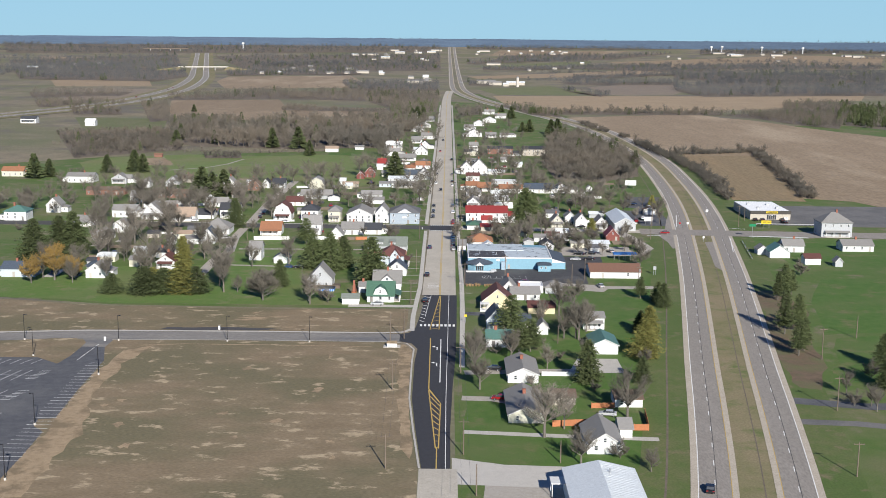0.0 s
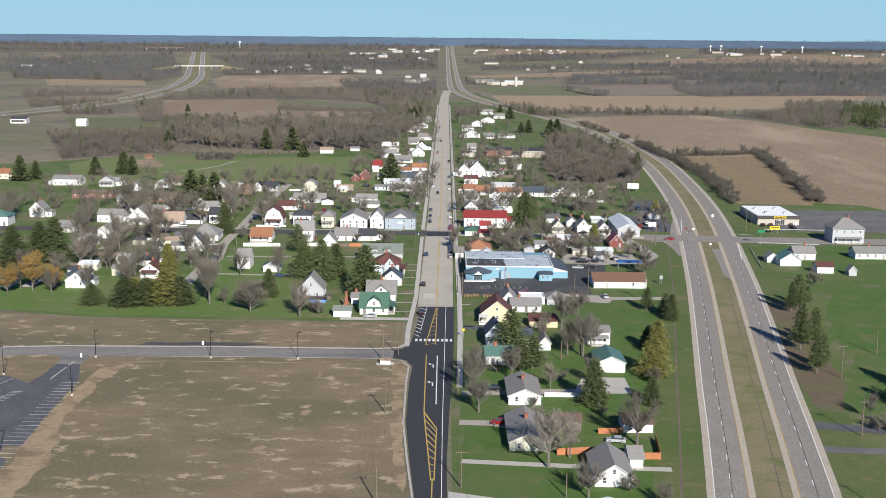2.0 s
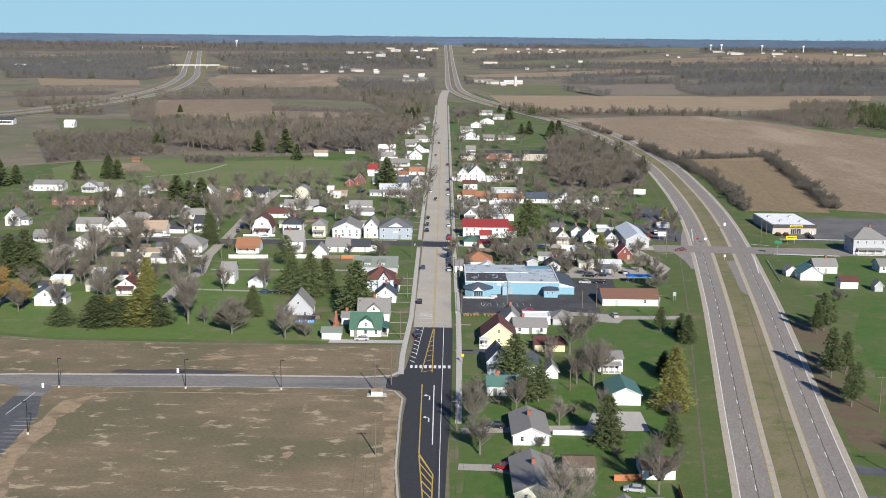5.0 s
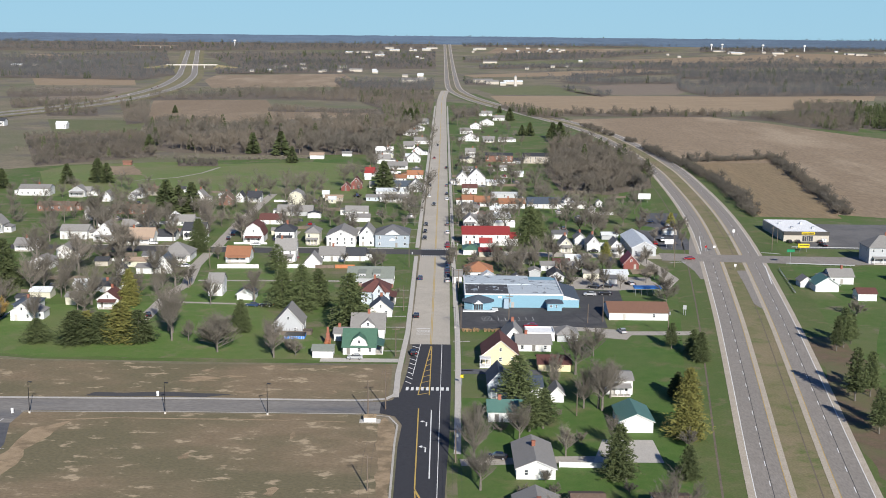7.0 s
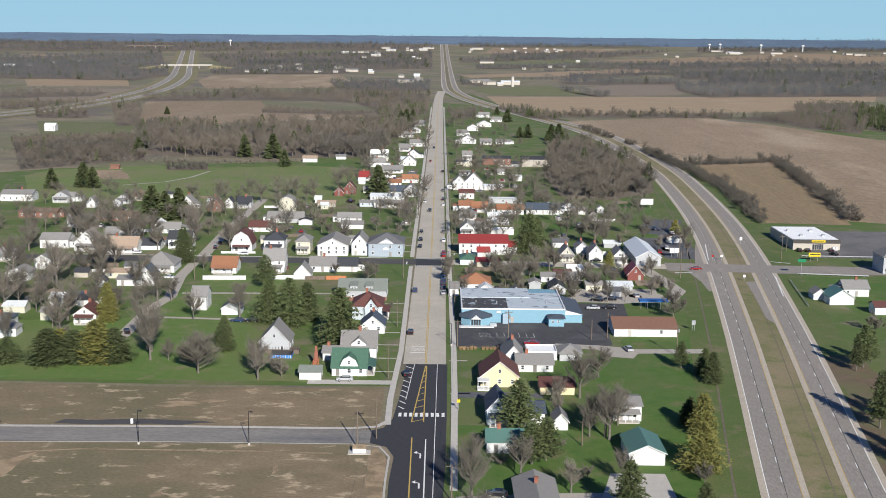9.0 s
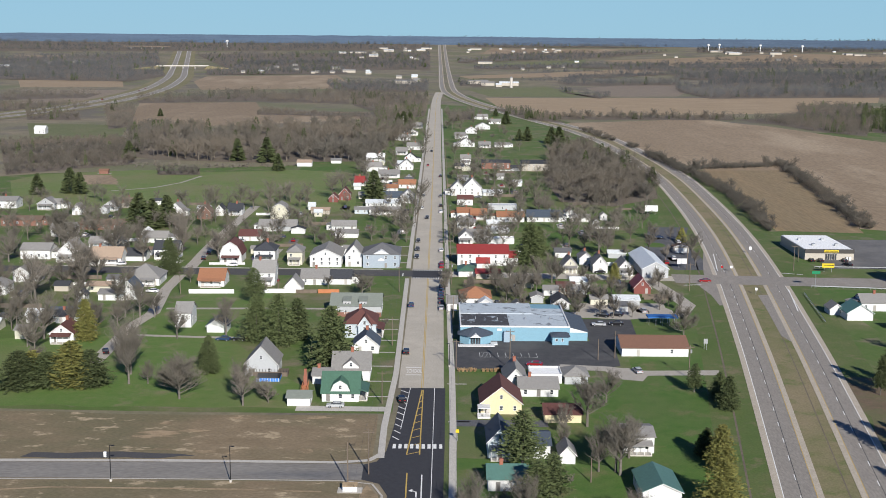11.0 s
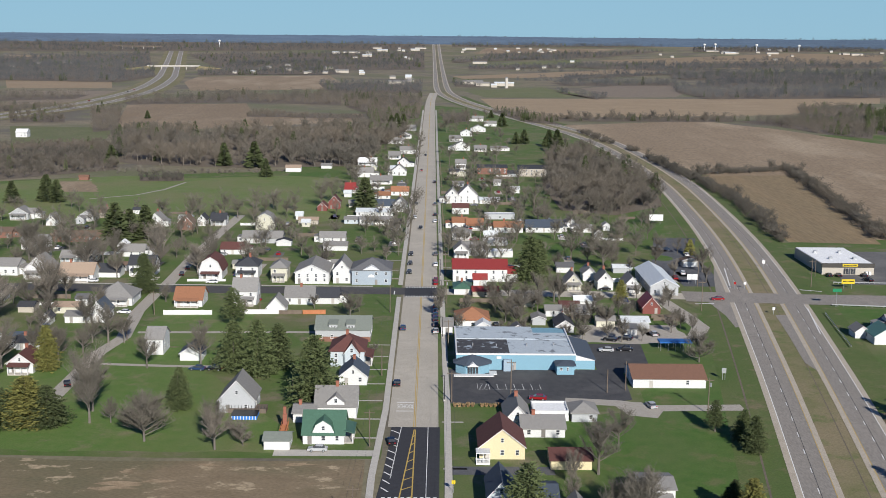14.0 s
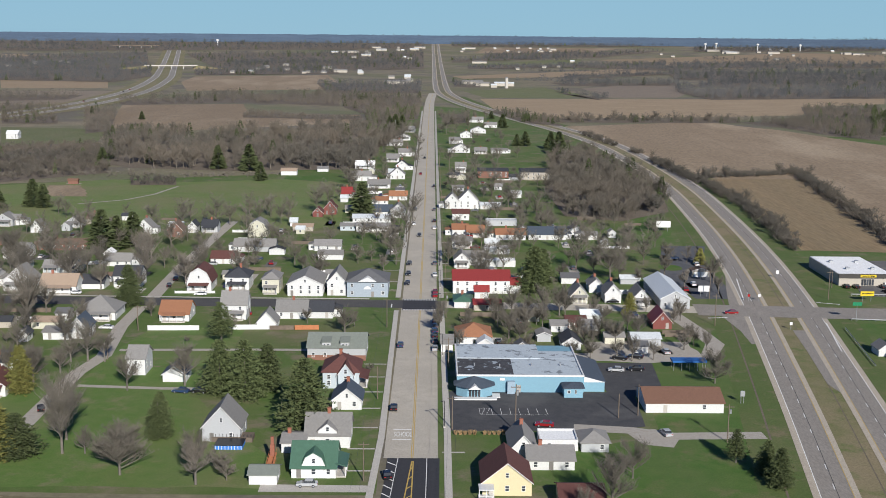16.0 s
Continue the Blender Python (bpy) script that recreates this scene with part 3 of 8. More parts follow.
# side streets, drives and lots of the town
band("road", [Vector(p) for p in ((-97.5, 440), (-97.7, 492), (-95, 510), (-99, 545), (-99.3, 574))], 0, 4.6, 0.058, "gravel", "grey gravel lane", "lane")
band("road", [Vector(p) for p in ((-98.5, 587), (-99.8, 648), (-99, 716), (-98, 760))], 0, 5.2, 0.062, "gravel", "pale side street", "lane")
band("lane", [Vector(p) for p in ((-94, 480), (-70, 478), (-45, 478))], 0, 2.2, 0.05, "gravel", "pale gravel lane", "lane")
band("lane", [Vector(p) for p in ((-92, 516.5), (-50, 518), (-30, 518))], 0, 2.4, 0.05, "gravel", "pale gravel lane", "lane")
band("drive", [Vector(p) for p in ((5, 274), (30, 271.5), (52, 270))], 0, 2.6, 0.05, "concrete", "pale concrete drive across a lawn", "drive")
band("drive", [Vector(p) for p in ((5, 301), (13, 300.5), (20, 297))], 0, 4.0, 0.05, "gravel", "gravel drive to a house", "drive")
band("drive", [Vector(p) for p in ((6, 325), (30, 327.5), (46, 328))], 0, 4.2, 0.05, "gravel", "gravel drive", "drive")
sheet("drive", [(36, 326), (52, 326), (52, 341), (40, 341)], "concrete", 0.06, "concrete apron in front of a garage", "drive")
band("drive", [Vector(p) for p in ((7, 397), (30, 397))], 0, 5.0, 0.05, "asphalt_lot", "dark asphalt drive", "drive")
sheet("gravel_yard", ragged([(51, 508), (66, 506), (84, 509), (84, 530), (66, 531), (52, 529)], 0.8, 5, 51), "gravel", 0.05, "worn pale gravel yard behind the blue building", "yard")
blue_lot = sheet("car_park", [(7.5, 445), (47, 445.5), (56, 449), (57.5, 474), (66, 476), (68, 506), (50.6, 506), (50.4, 477), (7.5, 477)], "sealed_lot", 0.058, "black asphalt car park beside the blue building", "car park")
for i in range(7):
    line_part("bay_line", [(18.4 + 2.35 * i, 457.5), (18.2 + 2.35 * i, 462.5)], 0.1, "white_line", blue_lot, 0.072)
line_part("bay_line", [(15.2, 457.5), (32.5, 457.5)], 0.07, "white_line", blue_lot, 0.073)
line_part("bay_line", [(15.2, 457.5), (15.1, 462.5), (18.2, 462.5)], 0.1, "white_line", blue_lot, 0.074)
for i in range(2):
    line_part("hatch_line", [(15.6 + 1.2 * i, 457.7), (16.6 + 1.2 * i, 462.3)], 0.1, "white_line", blue_lot, 0.075)
band("drive", [Vector(p) for p in ((38, 448), (52, 446), (62, 442), (84, 443))], 0, 5, 0.062, "gravel", "pale gravel drive", "drive")
sheet("gravel_yard", [(50, 446), (58, 447), (63, 441), (60, 434), (53, 436)], "gravel", 0.065, "pale gravel yard", "yard")
band("drive", [Vector(p) for p in ((40, 513), (70, 514), (86, 512), (92, 528), (90, 545), (86, 570))], 0, 6.0, 0.06, "gravel", "pale concrete yard drive", "drive")
sheet("car_park", [(100, 592), (116, 592), (118, 660), (128, 700), (108, 700), (96, 640)], "asphalt_lot", 0.05, "black asphalt car park of the grey building", "car park")
sheet("car_park", [(164, 598), (250, 594), (262, 668), (178, 668)], "asphalt_grey", 0.075, "grey asphalt car park of the store", "car park")
sheet("drive", [(2.2, 240), (30, 238), (30, 251), (14, 252), (2.2, 256)], "concrete", 0.05, "pale concrete apron", "drive")
sheet("car_park", [(6, 200), (40, 200), (40, 246), (10, 247)], "gravel", 0.045, "worn grey yard of the metal building", "yard")
band("drive", [Vector(p) for p in ((88, 303), (96, 301), (112, 297), (150, 299))], 0, 5.5, 0.06, "asphalt_lot", "black asphalt drive", "drive")
band("drive", [Vector(p) for p in ((85, 285), (93, 284), (104, 283), (125, 277), (150, 268))], 0, 4.2, 0.06, "asphalt_grey", "grey asphalt loop drive", "drive")
band("park_path", [Vector(p) for p in ((-193, 816), (-171, 833), (-160, 857), (-154, 892))], 0, 2.0, 0.08, "gravel", "pale path across the park", "path")

sheet("road", [(114.6, 478), (113.6, 486), (118.6, 520), (122.0, 546), (126.6, 546), (122.4, 520)], "highway_paving", 0.085, "turning lane before the crossing", "road")
sheet("road", [(109.0, 560), (110.2, 584), (116, 612), (122.6, 640), (116.4, 600), (113.8, 579)], "highway_paving", 0.085, "turning lane before the crossing", "road")
sheet("road", [(103.6, 528), (104.4, 545), (103, 566), (112, 566), (107, 530)], "highway_paving", 0.075, "widened concrete at the crossing", "road")
sheet("drive", [(-34, 405.6), (-11, 405.6), (-11, 409.4), (-34, 409.8)], "concrete", 0.055, "pale concrete drive before a house", "drive")
for y in (418, 432, 447, 462, 476, 490, 503, 603, 618, 640, 660, 690, 715, 745):
    band("path", [Vector((-17, y)), Vector((-10.5, y))], 0, 0.8, 0.05, "concrete", "short concrete garden path", "path")
for y in (398, 430, 600, 625, 655, 680, 705, 735, 770):
    band("path", [Vector((5.2, y)), Vector((10.5, y))], 0, 0.8, 0.05, "concrete", "short concrete garden path", "path")
# freeway far to the left, with its bridge
FREE = smooth([(-640, 700), (-540, 1200), (-465, 1455), (-437, 1650), (-437, 1840), (-457, 2080), (-520, 2480), (-600, 2880), (-690, 3330), (-795, 3860), (-900, 4400)], 60)
band("verge", FREE, 0, 70, 0.35, "median", "dry grass along the freeway", "verge")
for s in (-1, 1):
    fw = band("road", FREE, s * 15, 14, 0.5, "highway_paving", "grey freeway carriageway", "road")
    part("edge_line", joined("edge_line", [strip_shape(FREE, s * 15 + o, 0.5, 0.55) for o in (-5.5, 5.5)], "white_line"), fw)
zb = rise(-600, 2930)
bridge = empty("bridge", pose(-602, 2935, zb, 0, 0, 17), "pale concrete bridge over the freeway", "bridge")
part("deck", joined("deck", [box(-60, -6, 7, 60, 6, 8.3)], "concrete"), bridge)
for o in (-6, 5.7):
    part("parapet", joined("parapet", [box(-60, o, 8.3, 60, o + 0.3, 9.4)], "concrete"), bridge)
for o in (-28, 0, 28):
    part("pier", joined("pier", [box(o - 0.8, -5, 0, o + 0.8, 5, 7)], "concrete"), bridge)
for o in (-1, 1):
    part("embankment", joined("embankment", [extruded([(o * 58, 8.2), (o * 130, 0.3), (o * 48, 0.3)], -12, 12)], "median"), bridge)

far_bridge = empty("bridge", pose(-960, 4060, rise(-960, 4060), 0, 0, 12), "long dark bridge far up the freeway", "bridge")
part("deck", joined("deck", [box(-75, -6, 8, 75, 6, 10.5)], "weathered_wood"), far_bridge)
for o in (-50, -17, 17, 50):
    part("pier", joined("pier", [box(o - 1, -5, 0, o + 1, 5, 8)], "concrete"), far_bridge)

# fields and meadows
sheet("field", [(139, 1382), (202, 1412), (303, 1464), (325, 1405), (353, 1358), (379, 1266), (401, 1203), (456, 1080), (465, 943), (269, 608), (240, 689), (211, 702), (207, 766), (250, 928), (209, 925), (187, 959), (178, 1026), (165, 1179), (153, 1272)], "field", 0.05, "broad brown harvested field beside the highway", "field", 0)
sheet("field", [(186, 950), (225, 953), (254, 957), (240, 870), (212, 687), (170, 692), (179, 788)], "field_stubble", 0.06, "small tan stubble field inside hedges", "field", 0)
sheet("field", [(71, 1858), (402, 1901), (576, 2007), (690, 1965), (634, 1818), (507, 1737), (441, 1570), (150, 1486), (90, 1522), (78, 1671)], "field_pale", 0.06, "long pale tan field behind a tree line", "field", 0)
sheet("meadow", [(52, 2076), (192, 2220), (234, 2008), (205, 1910), (80, 1888)], "meadow", 0.08, "green farm pasture", "meadow", 0)
sheet("field", [(257, 2193), (442, 2454), (446, 2173), (369, 1939), (265, 1920)], "field_dark", 0.07, "brown bare field at the wood's edge", "field", 0)
sheet("field", [(44, 2690), (479, 3175), (572, 3067), (418, 2788), (64, 2548)], "field_pale", 0.3, "pale field strip far away", "field", 3)
sheet("meadow", [(133, 3432), (450, 3747), (409, 3417), (124, 3199)], "meadow", 0.4, "distant green pasture", "meadow", 3)
sheet("field", [(493, 3688), (1184, 4104), (1447, 3969), (1292, 3556), (776, 3222), (530, 3500)], "field_pale", 0.4, "pale field strip far away", "field", 3)
sheet("field", [(1403, 4563), (1692, 4621), (1603, 4384), (1335, 4348)], "field", 0.5, "distant brown field", "field", 4)
sheet("field", [(190, 4372), (663, 4353), (556, 4149), (138, 4030)], "field", 0.5, "distant brown field", "field", 4)
sheet("field", [(-385, 1655), (-241, 1701), (-207, 1526), (-78, 1517), (-82, 1400), (-230, 1290), (-310, 1314)], "field", 0.07, "brown field in front of the woods", "field", 0)
sheet("field", [(-471, 2553), (-218, 2683), (-169, 2362), (-157, 2089), (-376, 2009), (-446, 2297)], "field", 0.09, "tan field beside the freeway", "field", 2)
sheet("field", [(-644, 1955), (-484, 1987), (-410, 1710), (-528, 1632)], "field_dark", 0.07, "brown field beside the freeway", "field", 0)
sheet("field", [(-1243, 3625), (-1042, 3604), (-944, 3233), (-1052, 3094)], "field", 0.4, "distant brown field", "field", 3)
sheet("field", [(-773, 2314), (-593, 2359), (-515, 2071), (-673, 2038)], "field_pale", 0.1, "pale field far away", "field", 2)
sheet("field", [(-641, 3709), (-342, 3726), (-354, 3519), (-588, 3418)], "field_pale", 0.4, "pale field strip far away", "field", 3)
sheet("meadow", [(-414, 1315), (-307, 1301), (-281, 1170), (-347, 1128)], "meadow", 0.07, "damp meadow below the woods", "meadow", 0)
sheet("park", [(-268, 858), (-262, 891), (-201, 924), (-152, 913), (-73, 939), (-50, 906), (-43, 752), (-73, 721), (-96, 729), (-119, 751), (-225, 742)], "park_grass", 0.05, "mown green sports park", "park", 0)
sheet("baseball_infield", ragged([(-233, 892), (-213, 893), (-196, 846), (-221, 844)], 1.2, 6, 16), "field", 0.08, "bare baseball infield", "baseball_infield", 0)
sheet("lawn", [(-94, 996), (-70, 998), (-64, 919), (-94, 932)], "lawn", 0.06, "green garden plot", "lawn", 0)
# ---- buildings ----
FRAME = joined("window_frame", [box(-0.55, -0.06, -0.8, 0.55, 0.02, -0.68), box(-0.55, -0.06, 0.68, 0.55, 0.02, 0.8), box(-0.55, -0.06, -0.68, -0.43, 0.02, 0.68), box(0.43, -0.06, -0.68, 0.55, 0.02, 0.68), box(-0.43, -0.05, -0.05, 0.43, 0.0, 0.05)], "white_trim")
PANE = joined("pane", [box(-0.43, -0.03, -0.68, 0.43, 0.0, 0.68)], "window_glass")
DOOR = joined("door", [box(-0.5, -0.05, 0, 0.5, 0.02, 2.05), box(-0.35, -0.07, 1.15, 0.35, -0.05, 1.85), box(-0.35, -0.07, 0.2, 0.35, -0.05, 0.95)], "door_paint")
GDOOR = joined("garage_door", [box(-1.3, -0.05, 0.05 + 0.52 * i, 1.3, 0.02, 0.05 + 0.52 * i + 0.49) for i in range(4)], "white_trim")
POST = joined("porch_post", [box(-0.09, -0.09, 0.3, 0.09, 0.09, 2.5)], "white_trim")
CHIM = joined("chimney", [box(-0.4, -0.4, -1.6, 0.4, 0.4, 1.3), box(-0.47, -0.47, 1.1, 0.47, 0.47, 1.25)], "chimney_brick")
STORY = {"house": "house", "garage": "garage", "barn": "barn", "shed": "shed", "hall": "hall", "commercial_building": "building", "store": "store", "school_building": "school", "house_wing": "house"}
house_rng = random.Random(5)


def window(root, m, sx=1.0, sz=1.0):
    fr = part("window", FRAME, root, "", m @ Matrix.Diagonal((0.84 * sx, 1, 0.86 * sz, 1)))
    part("pane", PANE, fr)
    return fr


def wall_profile(kind, w, h, r):
    if kind == "m":
        return [(-w / 2, 0), (w / 2, 0), (w / 2, h), (w * 0.33, h + 0.66 * r), (0, h + r), (-w * 0.33, h + 0.66 * r), (-w / 2, h)]
    return [(-w / 2, 0), (w / 2, 0), (w / 2, h), (0, h + r), (-w / 2, h)]


def roof_slab(kind, w, h, r, o=0.4, th=0.18):
    """Outline of the roof boards over the wall's profile."""
    if kind == "m":
        up = [(-w / 2 - o, h - 0.25), (-w * 0.33 - 0.1, h + 0.66 * r), (0, h + r + 0.05), (w * 0.33 + 0.1, h + 0.66 * r), (w / 2 + o, h - 0.25)]
    else:
        k = r / (w / 2)
        up = [(-w / 2 - o, h - o * k), (0, h + r), (w / 2 + o, h - o * k)]
    return [(u, z + 0.02) for u, z in up] + [(u, z + th) for u, z in reversed(up)]


HOUSES = []


def house(name, x, y, w, d, h, r, kind, wc, rc, extra="", turn=0.0):
    """A building with its front wall's foot at (x, y), facing the south; w wide, d deep, h high to the eaves, r more to the ridge."""
    wn, rn = WALL[wc][0], ROOF[rc][0]
    HOUSES.append((x, y + d / 2, w / 2, d / 2))
    shape = {"g": "gabled", "r": "low-gabled", "h": "hip-roofed", "m": "gambrel-roofed", "f": "flat-roofed"}[kind]
    tall = "two-storey " if h > 4.6 and name == "house" else ""
    label = f"{tall}{shape} {STORY[name]} with {wn.replace('_', ' ')} and {rn.replace('_', ' ')} roof"
    root = empty({"house_wing": "house", "commercial_building": "building"}.get(name, name), pose(x, y, 0, 0, 0, turn), label, STORY[name], "buildings of the town")
    if kind in "gm":
        part("wall", joined("wall", [extruded(wall_profile(kind, w, h, r), 0, d)], wn), root)
        part("roof", joined("roof", [extruded(roof_slab(kind, w, h, r), -0.4, d + 0.4)], rn), root)
    elif kind == "r":
        part("wall", joined("wall", [extruded([(u + d / 2, z) for u, z in wall_profile("r", d, h, r)], -w / 2, w / 2, "x")], wn), root)
        part("roof", joined("roof", [extruded([(u + d / 2, z) for u, z in roof_slab("r", d, h, r)], -w / 2 - 0.4, w / 2 + 0.4, "x")], rn), root)
    elif kind == "h":
        part("wall", joined("wall", [box(-w / 2, 0, 0, w / 2, d, h)], wn), root)
        a, o = min(w, d) / 2, 0.5
        rx, ry = max(w / 2 - a, 0.05), max(d / 2 - a, 0.05)
        v = [(-w / 2 - o, -o, h), (w / 2 + o, -o, h), (w / 2 + o, d + o, h), (-w / 2 - o, d + o, h)]
        v += [(px, py, h + 0.18) for px, py, _ in v]
        v += [(-rx, d / 2 - ry, h + r), (rx, d / 2 - ry, h + r), (rx, d / 2 + ry, h + r), (-rx, d / 2 + ry, h + r)]
        q = [(3, 2, 1, 0), (8, 9, 10, 11)] + [(i, (i + 1) % 4, (i + 1) % 4 + 4, i + 4) for i in range(4)] + [(i + 4, (i + 1) % 4 + 4, (i + 1) % 4 + 8, i + 8) for i in range(4)]
        part("roof", mesh("roof", v, q, rn), root)
    else:
        part("wall", joined("wall", [box(-w / 2, 0, 0, w / 2, d, h)], wn), root)
        part("roof", joined("roof", [box(-w / 2 + 0.3, 0.3, h, w / 2 - 0.3, d - 0.3, h + 0.12)], rn), root)
        part("parapet", joined("parapet", [box(-w / 2, -0.02, h, w / 2, 0.28, h + 0.5), box(-w / 2, d - 0.28, h, w / 2, d + 0.02, h + 0.5), box(-w / 2 - 0.02, 0.28, h, -w / 2 + 0.28, d - 0.28, h + 0.5), box(w / 2 - 0.28, 0.28, h, w / 2 + 0.02, d - 0.28, h + 0.5)], wn), root)
    if kind in "gm":
        part("bargeboard", joined("bargeboard", [extruded([(u, z - 0.12) for u, z in roof_slab(kind, w, h, r, 0.38, 0.2)], -0.47, -0.405)], "white_trim"), root)
    # openings of the three sides that show
    small = name in ("shed",)
    lower = min(1.65, h - 0.95)
    storeys = [lower] + ([h - 1.25] if h > 4.4 else [])
    if extra == "gdoor" or (name == "garage" and kind == "g" and w > 5):
        n = 2 if w > 6.5 else 1
        for i in range(n):
            part("garage_door", GDOOR, root, "white panelled garage door", pose((i - (n - 1) / 2) * 2.9, 0, 0))
    elif not small and name != "store":
        n = 2 if extra == "blank" else max(1, int(w / 3.1))
        xs = [(i - (n - 1) / 2) * w / n for i in range(n)]
        door_at = house_rng.randrange(n) if name != "garage" else -1
        for s, zc in enumerate(storeys):
            for i, px in enumerate(xs):
                if s == 0 and i == door_at:
                    part("door", DOOR, root, "", pose(px, 0, 0.1))
                elif house_rng.random() < (0.85 if name != "garage" else 0.4):
                    window(root, pose(px, 0, zc), house_rng.uniform(0.85, 1.15), 0.95)
        if kind in "gm" and r > 2.2:
            window(root, pose(0, 0, h + 0.35 * r), 0.8, 0.8)
    n = max(1, int(d / 4.2))
    for sgn in (-1, 1):
        if name in ("store", "shed"):
            break
        for zc in storeys:
            for i in range(n):
                if house_rng.random() < 0.75:
                    window(root, pose(sgn * w / 2, (i + 0.5) * d / n, zc, 0, 0, 90 * sgn), 0.9, 0.95)
    if name == "house" and (extra == "chim" or house_rng.random() < 0.35):
        cx = 0 if kind in "gm" else house_rng.uniform(-0.25, 0.25) * w
        part("chimney", CHIM, root, "red brick chimney", pose(cx, d * (0.5 if kind in "rh" else house_rng.uniform(0.4, 0.75)), h + r))
    if extra in ("dormer", "gambrel"):
        dw, k = w * (0.56 if extra == "gambrel" else 0.42), "m" if extra == "gambrel" else "g"
        dr = r * (0.8 if k == "m" else 0.45)
        prof = wall_profile(k, dw, h + r * (0.0 if k == "m" else 0.25), dr)
        dm = part("dormer", joined("dormer", [extruded([(u, max(z, h - 0.1)) for u, z in prof], 0.15, d * 0.5)], wn), root, "white gabled dormer")
        part("dormer_roof", joined("dormer_roof", [extruded(roof_slab(k, dw, h + r * (0.0 if k == "m" else 0.25), dr, 0.25), -0.15, d * 0.5)], rn), dm)
        window(root, pose(0, 0.13, h + r * 0.35), 0.9, 0.8)
    if name == "house" and not extra and w > 6:
        pick, sgn = house_rng.random(), house_rng.choice((-1, 1))
        if pick < 0.3:
            extra = "porch"
        elif pick < 0.7:
            x0, x1 = sorted((sgn * w / 2, sgn * (w / 2 + house_rng.uniform(2.2, 3.6))))
            y0, y1, hw = d * 0.25, d * 0.9, min(h, 2.5)
            wing = part("wing", joined("wing", [box(x0, y0, 0, x1, y1, hw)], wn), root)
            part("wing_roof", joined("wing_roof", [extruded([(sgn * (w / 2), hw + 0.9), (sgn * (abs(x1 if sgn > 0 else x0) + 0.3), hw), (sgn * (abs(x1 if sgn > 0 else x0) + 0.3), hw + 0.15), (sgn * (w / 2), hw + 1.05)], y0 - 0.25, y1 + 0.25)], rn), wing)
            fr = window(root, pose((x0 + x1) / 2, y0, 1.5), 0.85, 0.8)
    if extra == "porch":
        pw = w * 0.78
        part("porch_floor", joined("porch_floor", [box(-pw / 2, -2.1, 0, pw / 2, 0, 0.3)], "concrete"), root)
        part("porch_roof", joined("porch_roof", [extruded([(-2.4, 2.5), (0, 3.05), (0, 3.2), (-2.4, 2.66)], -pw / 2 - 0.2, pw / 2 + 0.2, "x")], rn), root)
        for i in range(4):
            part("porch_post", POST, root, "", pose(-pw / 2 + 0.15 + i * (pw - 0.3) / 3, -1.95, 0))
    if extra == "cross_gable":
        gw, gr = w * 0.42, r * 0.75
        gx = w * 0.14
        fg = part("front_gable", joined("front_gable", [extruded([(u + gx, z) for u, z in wall_profile("g", gw, h, gr)], -1.6, d * 0.45)], wn), root)
        part("gable_roof", joined("gable_roof", [extruded([(u + gx, z) for u, z in roof_slab("g", gw, h, gr, 0.35)], -1.95, d * 0.45)], rn), fg)
        part("bargeboard", joined("bargeboard", [extruded([(u + gx, z - 0.12) for u, z in roof_slab("g", gw, h, gr, 0.34, 0.2)], -2.02, -1.955)], "white_trim"), fg)
        for zc in storeys + [h + 0.25 * gr]:
            window(root, pose(gx, -1.6, zc), 1.0, 0.95)
    if extra == "two_dormers":
        for gx in (-w * 0.18, w * 0.14):
            dm = part("dormer", joined("dormer", [box(gx - 1.3, 0.8, h - 0.2, gx + 1.3, d * 0.4, h + r * 0.55)], wn), root, "pale shed dormer")
            part("dormer_roof", joined("dormer_roof", [extruded([(0.5, h + r * 0.5), (d * 0.45, h + r * 0.8), (d * 0.45, h + r * 0.8 + 0.15), (0.5, h + r * 0.5 + 0.15)], gx - 1.5, gx + 1.5, "x")], rn), dm)
            for o in (-0.5, 0.5):
                window(root, pose(gx + o, 0.78, h + r * 0.16), 0.75, 0.75)
        part("brick_base", joined("brick_base", [box(-w / 2 - 0.03, -0.04, 0, w / 2 + 0.03, 0.0, 1.6)], "red_brick"), root, "red brick lower wall")
    if extra in ("porchr", "gambrel", "cross_gable"):
        part("porch_floor", joined("porch_floor", [box(w / 2, 0.5, 0, w / 2 + 2.2, d * 0.75, 0.3)], "concrete"), root)
        part("porch_roof", joined("porch_roof", [extruded([(w / 2 + 2.5, 2.5), (w / 2, 3.2), (w / 2, 3.36), (w / 2 + 2.5, 2.66)], 0.3, d * 0.75 + 0.2)], rn), root)
        for i in range(3):
            part("porch_post", POST, root, "", pose(w / 2 + 2.05, 0.7 + i * (d * 0.75 - 0.4) / 2, 0))
    return root


# ---- plants ----
def strips(rng, base, tip, width, out):
    """A thin tapering twig blade."""
    b, t = Vector(base), Vector(tip)
    d = t - b
    s = d.cross(Vector((rng.uniform(-1, 1), rng.uniform(-1, 1), rng.uniform(-1, 1))))
    s = s.normalized() * width / 2 if s.length > 1e-6 else Vector((width / 2, 0, 0))
    out.append(([tuple(b - s), tuple(b + s), tuple(t)], [(0, 1, 2)]))


